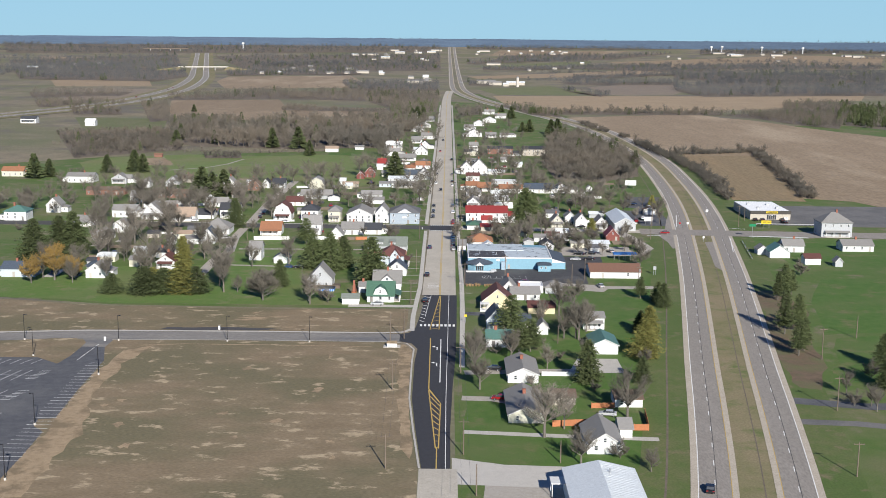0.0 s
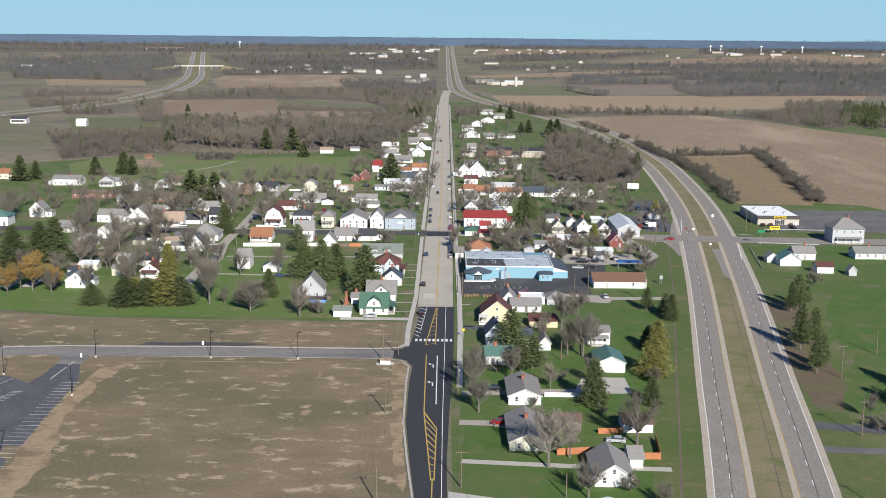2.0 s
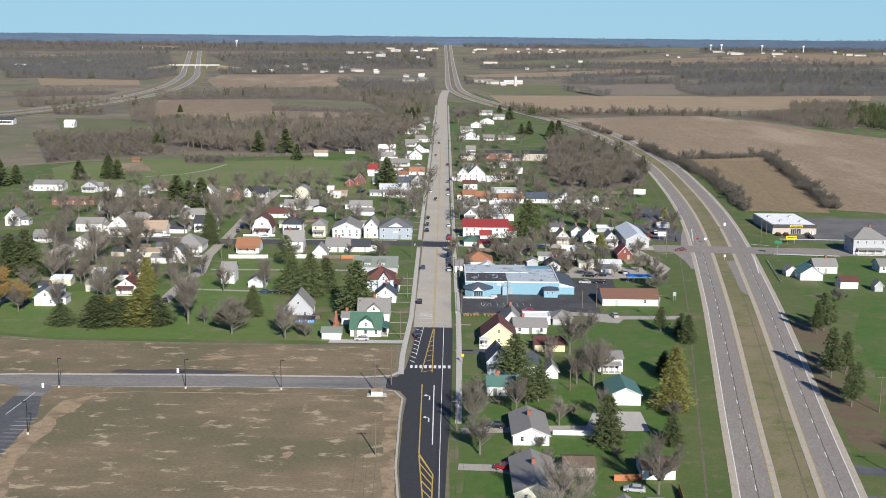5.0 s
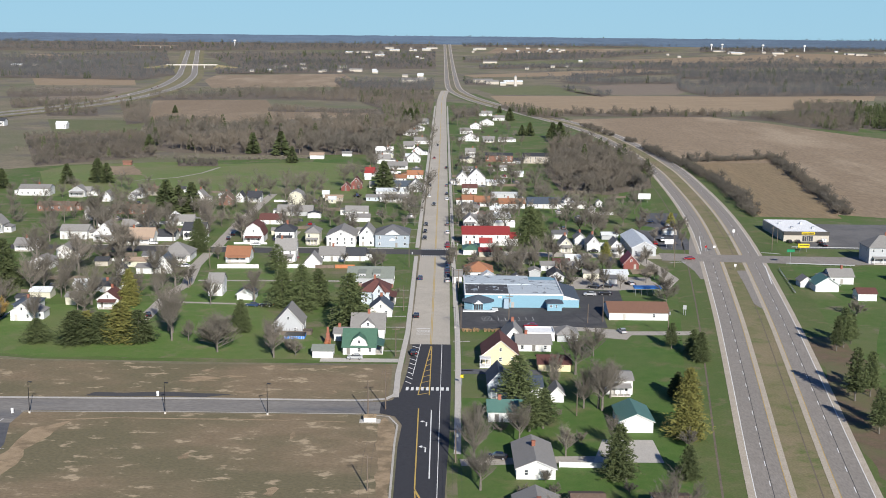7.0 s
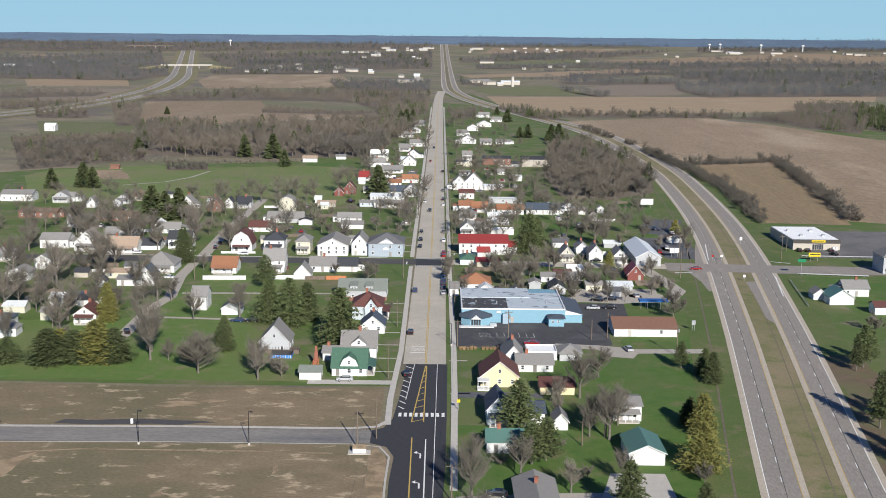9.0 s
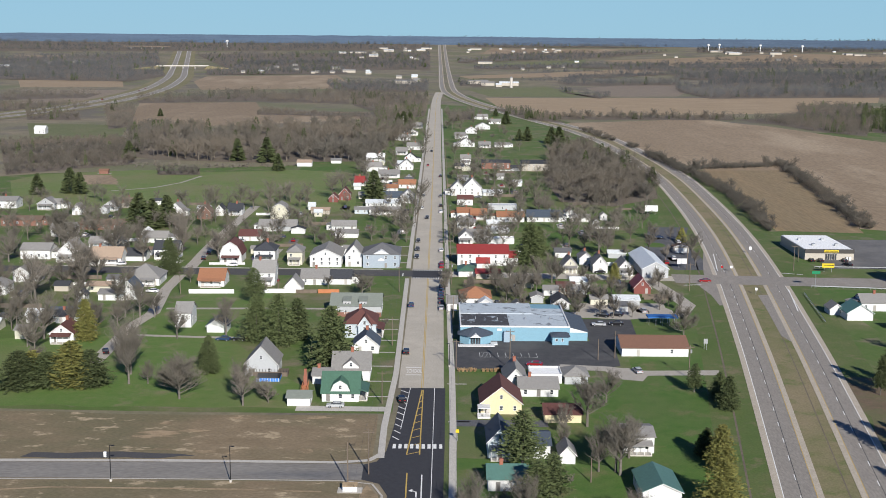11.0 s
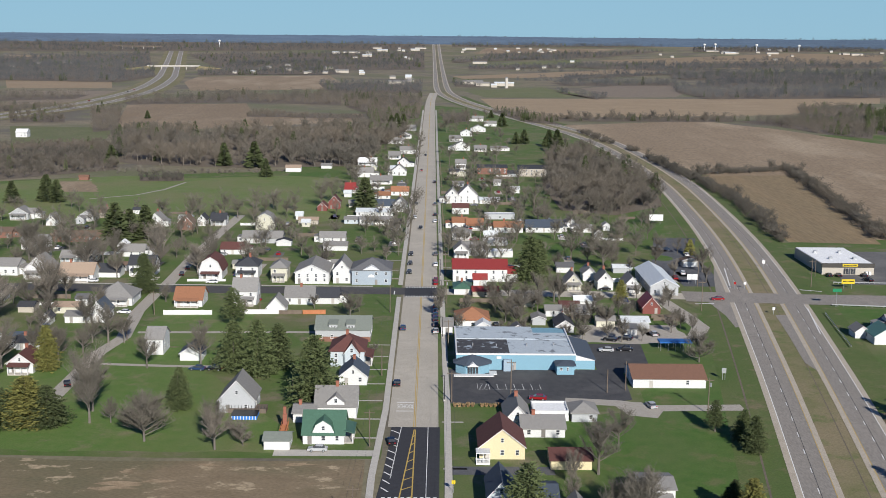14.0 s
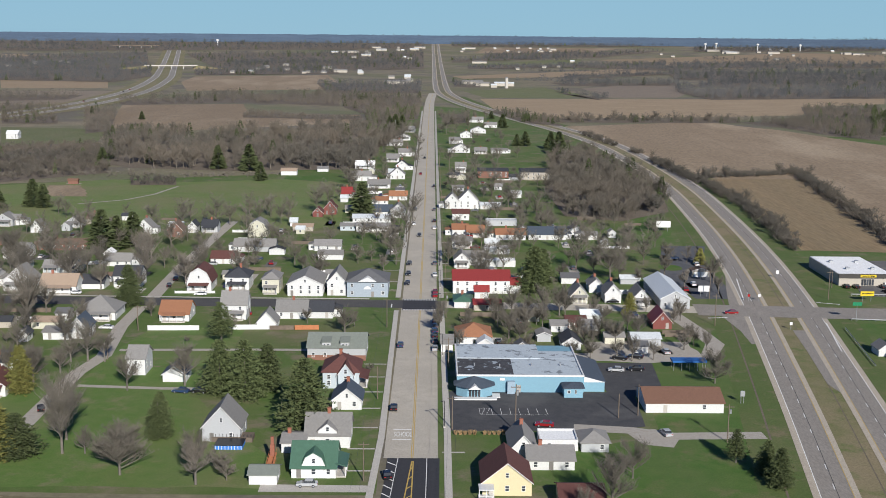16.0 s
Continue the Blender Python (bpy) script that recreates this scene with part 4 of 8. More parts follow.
def bare_crown(seed, height, spread, limbs, twigs, width, low=0.22, shape=0.62):
    """Trunk and crown meshes of a leafless tree."""
    rng = random.Random(seed)
    trunk, crown = [], []
    top = Vector((rng.uniform(-.3, .3), rng.uniform(-.3, .3), height * 0.5))
    trunk.append(tube((0, 0, -0.2), (0, 0, height * low), height * 0.026, height * 0.02))
    trunk.append(tube((0, 0, height * low), top, height * 0.02, height * 0.008))
    for i in range(limbs):
        a = i * 2.4 + rng.uniform(-.4, .4)
        f = rng.random()
        p = Vector((0, 0, height * (low + (0.5 - low) * f)))
        reach = spread * (1.0 - 0.45 * f) * rng.uniform(0.65, 1.0)
        q = Vector((math.cos(a) * reach * 0.62, math.sin(a) * reach * 0.62, p.z + height * (shape - low - 0.25 * (1 - f)) * rng.uniform(0.45, 0.8)))
        trunk.append(tube(p, q, height * 0.011, height * 0.0045, 4))
        for j in range(7):
            s = p.lerp(q, rng.uniform(0.15, 1.0))
            b = a + rng.uniform(-1.1, 1.1)
            e = s + Vector((math.cos(b) * reach * rng.uniform(.2, .45), math.sin(b) * reach * rng.uniform(.2, .45), height * rng.uniform(0.06, 0.24)))
            trunk.append(tube(s, e, height * 0.005, height * 0.002, 3))
            for k in range(twigs):
                t0 = s.lerp(e, rng.uniform(0.2, 1.0))
                g = rng.uniform(0, 6.283)
                L = height * rng.uniform(0.06, 0.17)
                t1 = t0 + Vector((math.cos(g) * L * 0.7, math.sin(g) * L * 0.7, L * rng.uniform(0.15, 1.0)))
                strips(rng, t0, t1, width, crown)
                for _ in range(2):
                    m = t0.lerp(t1, rng.uniform(0.3, 0.9))
                    strips(rng, m, m + Vector((rng.uniform(-.7, .7), rng.uniform(-.7, .7), rng.uniform(0.1, .9))) * height * 0.06, width * 0.8, crown)
    return trunk, crown


def conifer_crown(seed, height, radius, whorls, blades, low=0.05, top=0.72):
    """Layered boughs that end in upturned sprays; full and rounded below, drawn in towards the tip."""
    rng = random.Random(seed)
    crown = []
    for i in range(whorls):
        f = (i + 0.3) / whorls
        z = height * (low + (0.97 - low) * f)
        rad = radius * min(1.0, 0.62 + 2.2 * f) * (1 - f) ** top * rng.uniform(0.82, 1.1) + 0.15
        n = max(5, int(15 * (1 - f) + 5))
        for k in range(n):
            a = k * 6.283 / n + rng.uniform(-.35, .35)
            ln = rad * rng.uniform(0.6, 1.12)
            p = Vector((0, 0, z + 0.25))
            q = Vector((math.cos(a) * ln, math.sin(a) * ln, z - ln * rng.uniform(0.02, 0.26)))
            strips(rng, p, q, 0.16, crown)
            for _ in range(blades):
                u = rng.uniform(0.2, 1.0)
                m = p.lerp(q, u) + Vector((rng.uniform(-.18, .18), rng.uniform(-.18, .18), rng.uniform(-.12, .16)))
                b = a + rng.uniform(-1.5, 1.5)
                L = rng.uniform(0.25, 0.62)
                strips(rng, m, m + Vector((math.cos(b) * L, math.sin(b) * L, rng.uniform(-.12, .34))), rng.uniform(0.14, 0.30), crown)
    return [tube((0, 0, -0.2), (0, 0, height * 0.9), height * 0.018, 0.03)], crown


PLANTS = {}
for kind, tw in (("bare_tree", "twigs"), ("pale_bare_tree", "pale_twigs")):
    PLANTS[kind] = []
    for s in range(5):
        tr, cr = bare_crown(20 + s + len(kind), 10, 4.5 + 0.6 * (s % 3), 16, 13, 0.042, 0.2, 0.72)
        PLANTS[kind].append((joined("trunk", tr, "bark"), joined("crown", cr, tw)))
PLANTS["budding_tree"] = [(joined("trunk", tr, "bark"), joined("crown", cr, "buds")) for tr, cr in [bare_crown(60 + s, 10, 5.6, 18, 16, 0.12, 0.12, 0.7) for s in range(2)]]
PLANTS["spreading_tree"] = [(joined("trunk", tr, "bark"), joined("crown", cr, "twigs")) for tr, cr in [bare_crown(70 + s, 10, 7.6, 20, 20, 0.055, 0.1, 0.6) for s in range(2)]]
PLANTS["shrub"] = [(joined("trunk", tr, "bark"), joined("crown", cr, "twigs")) for tr, cr in [bare_crown(80 + s, 10, 7.0, 13, 9, 0.2, 0.05, 0.75) for s in range(2)]]
for kind, nd in (("conifer", "needles"), ("golden_conifer", "golden_needles")):
    PLANTS[kind] = [(joined("trunk", tr, "bark"), joined("crown", cr, nd)) for tr, cr in [conifer_crown(90 + s + len(kind), 10, 4.0 + 0.45 * s, 25, 22, 0.04, 0.56) for s in range(4)]]
PLANTS["sparse_pine"] = [(joined("trunk", tr, "bark"), joined("crown", cr, "needles")) for tr, cr in [conifer_crown(110 + s, 10, 2.5 + 0.3 * s, 17, 13, 0.2, 0.55) for s in range(3)]]
SAY = {"budding_tree": ("tree covered in yellow-brown spring buds", "tree"), "sparse_pine": ("thin ragged pine with a bare lower trunk", "tree"), "bare_tree": ("leafless brown-grey tree with fine bare twigs", "tree"), "pale_bare_tree": ("large leafless tree with pale grey limbs", "tree"), "spreading_tree": ("broad low leafless tree on the lawn", "tree"),
       "shrub": ("bare brown bush with dense twigs", "shrub"), "conifer": ("dark green spruce with drooping boughs", "tree"), "golden_conifer": ("yellow-green conifer with ragged boughs", "tree")}
plant_rng = random.Random(9)


FAR_PLANTS = {}


def plant(kind, x, y, h, spread=1.0):
    if y > 640 and kind != "shrub":
        FAR_PLANTS.setdefault(kind, []).append((x, y, h))
        return
    tr, cr = plant_rng.choice(PLANTS[kind])
    k = h / 10
    wide = plant_rng.uniform(0.9, 1.15) * (1.0 if h > 6 else 1.2) * spread
    root = empty("shrub" if kind == "shrub" else "tree", pose(x, y, rise(x, y), 0, 0, plant_rng.uniform(0, 360)) @ Matrix.Diagonal((k * wide, k * wide, k, 1)), *SAY[kind], "trees of the town")
    part("trunk", tr, root)
    part("crown", cr, root)


def far_tree(seed, needles):
    rng = random.Random(seed)
    out = []
    if needles:
        for i in range(150):
            z = rng.uniform(0.06, 0.96)
            a = rng.uniform(0, 6.283)
            L = (0.30 * (1 - z) ** 0.7 + 0.02) * rng.uniform(0.7, 1.1)
            b = Vector((math.cos(a) * L * 0.45, math.sin(a) * L * 0.45, z))
            strips(rng, b, (math.cos(a) * L, math.sin(a) * L, z - rng.uniform(-0.03, 0.05)), 0.11, out)
    else:
        strips(rng, (0, 0, 0), (0, 0, 0.8), 0.028, out)
        for i in range(72):
            a, z = rng.uniform(0, 6.283), rng.uniform(0.14, 0.75)
            b = Vector((math.cos(a), math.sin(a), 0)) * rng.uniform(0.02, 0.30) + Vector((0, 0, z))
            L = rng.uniform(0.12, 0.28)
            strips(rng, b, b + Vector((math.cos(a) * 0.5 + rng.uniform(-.4, .4), math.sin(a) * 0.5 + rng.uniform(-.4, .4), rng.uniform(.4, 1.1))) * L, rng.uniform(0.017, 0.034), out)
    return np.array([p for v, _ in out for p in v])


def mid_tree(seed):
    """A finer leafless tree, one unit high, for the middle distance."""
    rng = random.Random(seed)
    out = []
    for o in ((0, 0), (1.6, 0)):
        out.append(([(-0.016 * math.cos(o[0]), -0.016 * math.sin(o[0]), 0), (0.016 * math.cos(o[0]), 0.016 * math.sin(o[0]), 0), (0, 0, 0.7)], [(0, 1, 2)]))
    for i in range(13):
        a, z = i * 2.4 + rng.uniform(-.3, .3), rng.uniform(0.16, 0.5)
        p = Vector((0, 0, z))
        q = p + Vector((math.cos(a), math.sin(a), 0)) * rng.uniform(0.14, 0.4) * (1.1 - z) + Vector((0, 0, rng.uniform(0.16, 0.42)))
        strips(rng, p, q, 0.02, out)
        for k in range(32):
            s = p.lerp(q, rng.uniform(0.2, 1.0)) + Vector((rng.uniform(-.06, .06), rng.uniform(-.06, .06), rng.uniform(-.02, .06)))
            g = a + rng.uniform(-1.4, 1.4)
            L = rng.uniform(0.06, 0.17)
            strips(rng, s, s + Vector((math.cos(g) * 0.6, math.sin(g) * 0.6, rng.uniform(0.2, 1.0))) * L, rng.uniform(0.009, 0.016), out)
    return np.array([p for v, _ in out for p in v])


FAR = [far_tree(s, False) for s in range(6)] + [far_tree(50 + s, True) for s in range(3)]
MID = [mid_tree(200 + s) for s in range(7)]
wood_rng, FLOORS = random.Random(21), []


def inside(x, y, poly):
    c = False
    for (x0, y0), (x1, y1) in zip(poly, poly[1:] + poly[:1]):
        if (y0 > y) != (y1 > y) and x < (x1 - x0) * (y - y0) / (y1 - y0) + x0:
            c = not c
    return c


def triangles(name, arr, material):
    me = bpy.data.meshes.new(name)
    n = len(arr)
    me.vertices.add(n)
    me.vertices.foreach_set("co", arr.astype(np.float32).ravel())
    me.loops.add(n)
    me.loops.foreach_set("vertex_index", np.arange(n, dtype=np.int32))
    me.polygons.add(n // 3)
    me.polygons.foreach_set("loop_start", np.arange(0, n, 3, dtype=np.int32))
    me.materials.append(MATS[material])
    me.update(calc_edges=True)
    return me


def wood(name, poly, n, h, mix, label):
    """Many far leafless trees over a stretch of land, with some evergreens."""
    xs, ys = [p[0] for p in poly], [p[1] for p in poly]
    sets, tries = {False: [], True: []}, 0
    n = int(n * (1.55 if h > 7 else 1.0))
    while n > 0 and tries < 40000:
        tries += 1
        x, y = wood_rng.uniform(min(xs), max(xs)), wood_rng.uniform(min(ys), max(ys))
        if not inside(x, y, poly):
            continue
        n -= 1
        ever = wood_rng.random() < mix
        t = FAR[6 + wood_rng.randrange(3)] if ever else (MID[wood_rng.randrange(7)] if max(ys) < 1500 else FAR[wood_rng.randrange(6)])
        s, a = h * wood_rng.uniform(0.6, 1.15), wood_rng.uniform(0, 6.283)
        wd = s * wood_rng.uniform(0.85, 1.3)
        ca, sa = math.cos(a), math.sin(a)
        q = np.stack([x + wd * (ca * t[:, 0] - sa * t[:, 1]), y + wd * (sa * t[:, 0] + ca * t[:, 1]), rise(x, y) + s * t[:, 2]], 1)
        sets[ever].append(q)
    for ever, group in sets.items():
        if group:
            nm = "evergreen_wood" if ever else name
            # woods beyond 1750 m take the twig colour with haze painted in
            tagged(new(nm, triangles(nm, np.concatenate(group), "needles" if ever else ("hazed_far_twigs" if min(ys) > 1750 else "wood_twigs"))), "dark evergreen trees standing in a wood" if ever else label, "woodland", kind="stuff")
    FLOORS.append(name)
    sheet("wood_floor", poly, "wood_floor", 0.12 + 0.006 * len(FLOORS) + 0.35 * (max(ys) > 2600), "brown leaf litter under the trees", "woodland floor", 2 if max(ys) > 2600 else 0)


# ---- vehicles, poles, signs ----
def car_parts(paint, long=4.6):
    """A saloon pointing along +y, its middle at the origin."""
    root = empty("car", pose(0, 0, 0), f"{paint} car parked by the kerb", "car", "cars of the town")
    prof = [(-long / 2, 0.35), (-long / 2, 0.85), (-long / 2 + 0.25, 0.98), (long / 2 - 1.1, 0.98), (long / 2 - 0.1, 0.8), (long / 2, 0.6), (long / 2, 0.35)]
    body = joined("body", [extruded([(u, z) for u, z in prof], -0.9, 0.9, "x")], paint + "_car_paint")
    part("body", body, root)
    cab = [(-long / 2 + 0.55, 0.98), (-long / 2 + 1.1, 1.42), (0.35, 1.45), (1.15, 0.98)]
    part("cabin_glass", joined("cabin_glass", [extruded(cab, -0.78, 0.78, "x")], "window_glass"), root, "dark windows")
    part("roof", joined("roof", [box(-0.74, -long / 2 + 1.0, 1.425, 0.74, 0.42, 1.49)], paint + "_car_paint"), root)
    for sx in (-1, 1):
        for sy in (-1.4, 1.4):
            wv = joined("wheel", [tube((sx * 0.72, sy, 0.33), (sx * 0.93, sy, 0.33), 0.33, 0.33, 12)], "tyre_rubber")
            wh = part("wheel", wv, root)
            part("rim", joined("rim", [tube((sx * 0.93, sy, 0.33), (sx * 0.945, sy, 0.33), 0.2, 0.2, 10)], "galvanised"), wh)
        part("headlight", joined("headlight", [box(sx * 0.62 - 0.2, long / 2 - 0.04, 0.6, sx * 0.62 + 0.2, long / 2 + 0.02, 0.74)], "lamp_glass"), root)
        part("tail_light", joined("tail_light", [box(sx * 0.66 - 0.18, -long / 2 - 0.02, 0.72, sx * 0.66 + 0.18, -long / 2 + 0.04, 0.88)], "tail_red"), root)
    return root


CARS = {}


def car(paint, x, y, turn=0.0, where=""):
    m = pose(x, y, 0.08, 0, 0, turn)
    if paint not in CARS:
        CARS[paint] = car_parts(paint)
        CARS[paint].matrix_basis = m
        ob = CARS[paint]
    else:
        ob = copy_thing(CARS[paint], m)
    if where:
        ob["label"] = f"{paint} car {where}"
    return ob


POLE = joined("post", [tube((0, 0, -0.3), (0, 0, 10), 0.17, 0.11, 8)], "weathered_wood")
ARM = joined("crossarm", [box(-1.2, -0.06, 9.2, 1.2, 0.06, 9.34)] + [tube((o, 0, 9.34), (o, 0, 9.55), 0.05, 0.04, 6) for o in (-1.1, -0.5, 0.5, 1.1)], "weathered_wood")
DRUM = joined("transformer", [tube((0.35, 0, 7.6), (0.35, 0, 8.6), 0.28, 0.28, 10)], "galvanised")


def utility_pole(x, y, h, turn=0.0, arm=True, drum=False):
    p = empty("utility_pole", pose(x, y, 0, 0, 0, turn) @ Matrix.Diagonal((1, 1, h / 10, 1)), "weathered wooden utility pole with crossarm" if arm else "plain weathered wooden utility pole", "utility pole", "utility poles")
    part("post", POLE, p)
    if arm:
        part("crossarm", ARM, p)
    if drum:
        part("transformer", DRUM, p, "grey drum transformer")
    return p


LAMP_POST = joined("post", [tube((0, 0, 0), (0, 0, 8.4), 0.11, 0.07, 8)], "black_paint")
LAMP_HEAD = joined("lamp_head", [box(-0.9, -0.14, 8.3, 0.05, 0.14, 8.42), box(-1.0, -0.18, 8.22, -0.4, 0.18, 8.3)], "black_paint")
LAMP_BASE = joined("base", [tube((0, 0, 0), (0, 0, 0.6), 0.3, 0.3, 10)], "concrete")


def street_lamp(x, y, h=8.4, turn=0.0):
    p = empty("street_lamp", pose(x, y, 0, 0, 0, turn) @ Matrix.Diagonal((1, 1, h / 8.4, 1)), "slim black lamp post on a concrete base", "street lamp", "street lamps")
    for n, m in (("post", LAMP_POST), ("lamp_head", LAMP_HEAD), ("base", LAMP_BASE)):
        part(n, m, p)


def fence(x0, y0, x1, y1, h, material, label):
    L = math.hypot(x1 - x0, y1 - y0)
    p = empty("fence", pose(x0, y0, 0, 0, 0, math.degrees(math.atan2(y1 - y0, x1 - x0))), label, "fence", "fences")
    n = max(1, int(L / 2.4))
    panel = joined("panel", [box(0.04, -0.03, 0.08, L / n - 0.04, 0.03, h)], material)
    post = joined("post", [box(-0.07, -0.07, 0, 0.07, 0.07, h + 0.1)], material)
    for i in range(n + 1):
        part("post", post, p, "", pose(i * L / n, 0, 0))
        if i < n:
            part("panel", panel, p, "", pose(i * L / n, 0, 0))


def sign(x, y, w, h, z, material, label, posts=2, turn=0.0):
    p = empty("sign", pose(x, y, 0, 0, 0, turn), label, "sign", "signs")
    part("board", joined("board", [box(-w / 2, -0.1, z, w / 2, 0.1, z + h)], material), p)
    for i in range(posts):
        o = (i - (posts - 1) / 2) * w * 0.6
        part("post", joined("post", [tube((o, 0.15, 0), (o, 0.15, z + h * 0.8), 0.08, 0.08, 6)], "galvanised"), p)
    return p


def wire(pts, r=0.02, label="thin black sagging overhead cable"):
    """One cable from pole to pole."""
    shapes = []
    for a, b in zip(pts, pts[1:]):
        a, b = Vector(a), Vector(b)
        prev = a
        for k in range(1, 7):
            t = k / 6
            q = a.lerp(b, t) - Vector((0, 0, 4 * t * (1 - t) * 0.9))
            shapes.append(tube(prev, q, r, r, 3))
            prev = q
    tagged(new("cable", joined("cable", shapes, "black_paint")), label, "cable", "overhead cables")

# ---- the buildings of the town ----
house("hall", -20.8, 590.7, 15.0, 16, 5.7, 3.6, "h", "hb", "dg", "none")
house("house", -32.2, 593.1, 7.0, 14, 5.1, 3.9, "g", "w", "gr")
house("commercial_building", -43.7, 591.7, 12.9, 18, 4.6, 3.0, "g", "w", "gr")
house("house", -56.9, 596.0, 6.2, 11, 5.3, 2.4, "h", "c", "gr", "porch")
house("house", -70.1, 601.3, 8.8, 11, 4.9, 3.0, "h", "w", "dk", "porch")
house("house", -83.9, 598.8, 9.1, 12, 3.4, 5.5, "m", "w", "mar", "porch")
house("house", -83.2, 552.6, 9.8, 11, 2.6, 3.4, "r", "w", "or", "porch")
house("house", -63.8, 555.6, 8.6, 9, 5.2, 3.8, "r", "w", "gr", "porch")
house("house", -44.6, 557.1, 10.4, 9, 2.7, 2.9, "r", "w", "gr")
house("house", -34.9, 558.2, 8.3, 9, 2.5, 2.5, "r", "w", "dk")
house("garage", -51.1, 543.0, 6.4, 8, 2.3, 3.5, "g", "w", "gr")
house("house", -25.4, 506.8, 17.2, 14, 3.9, 2.8, "r", "g", "gg", "two_dormers")
house("barn", -79.2, 715.6, 9.2, 10, 3.5, 4.5, "m", "c", "gr")
house("house", -80.6, 677.9, 7.1, 9, 2.5, 2.7, "r", "w", "gr")
house("house", -71.5, 678.4, 11.0, 9, 2.5, 2.5, "r", "g", "gr")
house("shed", -59.8, 732.6, 9.7, 6, 2.3, 1.0, "r", "t", "tn")
house("barn", -56.8, 776.9, 5.2, 8, 2.4, 2.4, "g", "rd", "mar")
house("barn", -51.0, 785.0, 6.5, 8, 3.6, 3.6, "g", "rd", "mar")
house("garage", -38.3, 735.4, 7.1, 7, 2.3, 1.0, "r", "lb", "gr")
house("house", -25.7, 732.7, 16.6, 8, 2.8, 1.0, "r", "w", "gr")
house("house", -43.3, 681.1, 11.8, 8, 2.5, 2.1, "r", "w", "gr")
house("garage", -40.4, 661.5, 10.5, 7, 2.3, 1.3, "r", "w", "gr")
house("house", -23.7, 782.7, 10.9, 9, 2.4, 2.9, "r", "w", "nv")
house("house", -14.8, 775.6, 7.6, 9, 4.1, 3.5, "g", "w", "gr")
house("house", -27.9, 760.1, 19.1, 10, 2.3, 1.3, "r", "w", "met")
house("house", -46.9, 849.8, 6.2, 8, 2.3, 3.4, "r", "w", "red")
house("house", -25.4, 823.8, 6.9, 8, 2.3, 1.7, "r", "w", "or")
house("house", -16.7, 840.1, 10.3, 8, 2.6, 2.4, "r", "w", "or")
house("house", -42.6, 926.5, 11.9, 9, 3.3, 2.8, "r", "w", "gr")
house("house", -30.0, 891.2, 13.8, 8, 2.8, 2.3, "r", "w", "gr")
house("house", -44.4, 993.1, 13.4, 8, 3.2, 2.3, "r", "w", "wh")
house("house", -19.9, 937.1, 9.6, 9, 3.3, 4.1, "g", "w", "gr")
house("house", -18.3, 988.3, 8.6, 9, 3.2, 3.5, "g", "w", "dk")
house("house", -26.2, 1038.2, 9.1, 8, 3.3, 2.5, "r", "w", "gr")
house("house", -18.2, 1078.9, 10.0, 8, 3.1, 2.7, "r", "w", "gr")
house("house", -27.4, 1159.9, 10.4, 8, 2.8, 2.5, "r", "w", "gr")
house("house", -23.1, 1212.4, 12.9, 9, 3.0, 3.0, "g", "w", "gr")
house("house", -19.5, 1295.5, 12.3, 8, 3.2, 2.4, "r", "g", "gr")
house("house", -34.7, 1361.2, 10.2, 9, 3.4, 3.4, "g", "w", "gr")
house("shed", -92.9, 953.0, 10.4, 7, 3.0, 1.5, "r", "w", "tn")
house("shed", -72.1, 974.0, 7.3, 7, 2.3, 1.2, "r", "w", "gr")
house("house", -172.8, 659.3, 10.9, 9, 3.6, 2.3, "r", "w", "gr")
house("house", -151.0, 598.1, 10.7, 11, 3.6, 4.9, "g", "w", "gr", "porch")
house("house", -148.3, 629.5, 7.0, 8, 2.5, 2.2, "r", "lb", "gr")
house("house", -141.3, 629.8, 7.0, 10, 3.0, 3.9, "g", "w", "gr")
house("house", -134.5, 593.0, 13.2, 10, 3.0, 3.6, "r", "w", "tn", "porch")
house("garage", -124.0, 601.1, 8.3, 8, 2.3, 2.6, "r", "w", "dk")
house("house", -112.0, 604.6, 10.2, 9, 4.5, 3.0, "r", "w", "dk")
house("house", -126.1, 644.3, 10.9, 8, 2.3, 2.5, "r", "w", "gr")
house("shed", -134.4, 661.1, 4.2, 5, 2.3, 1.5, "g", "w", "wh")
house("house", -109.5, 553.3, 13.0, 13, 2.9, 4.5, "h", "w", "gr", "porch")
house("garage", -122.7, 541.5, 8.8, 7, 2.4, 1.0, "r", "c", "tn")
house("house", -114.6, 528.1, 8.7, 8, 2.4, 1.0, "r", "w", "gr")
house("house", -108.3, 529.0, 6.1, 9, 3.6, 3.4, "g", "w", "nv")
house("house", -133.5, 720.6, 7.3, 9, 3.5, 3.5, "g", "w", "gr")
house("house", -117.5, 713.6, 7.0, 9, 3.5, 3.7, "g", "br", "bn")
house("house", -111.6, 725.0, 4.2, 8, 3.3, 2.3, "g", "w", "dk")
house("house", -103.8, 727.0, 7.7, 8, 3.3, 2.4, "r", "g", "dk")
house("house", -84.0, 650.9, 10.4, 9, 2.4, 2.3, "r", "w", "mar")
house("house", -159.4, 678.3, 21.8, 9, 2.8, 1.7, "r", "br", "bn")
house("house", -185.4, 722.7, 4.7, 8, 3.2, 2.6, "g", "w", "gr")
house("house", -172.4, 738.2, 8.3, 8, 2.3, 2.8, "g", "g", "gr")
house("house", -204.4, 743.2, 8.1, 8, 2.8, 2.2, "r", "w", "gr")
house("house", -165.7, 748.8, 6.0, 8, 2.8, 2.2, "r", "t", "bn")
house("house", -80.5, 490.2, 5.2, 9, 4.9, 2.7, "r", "w", "gr", "none")
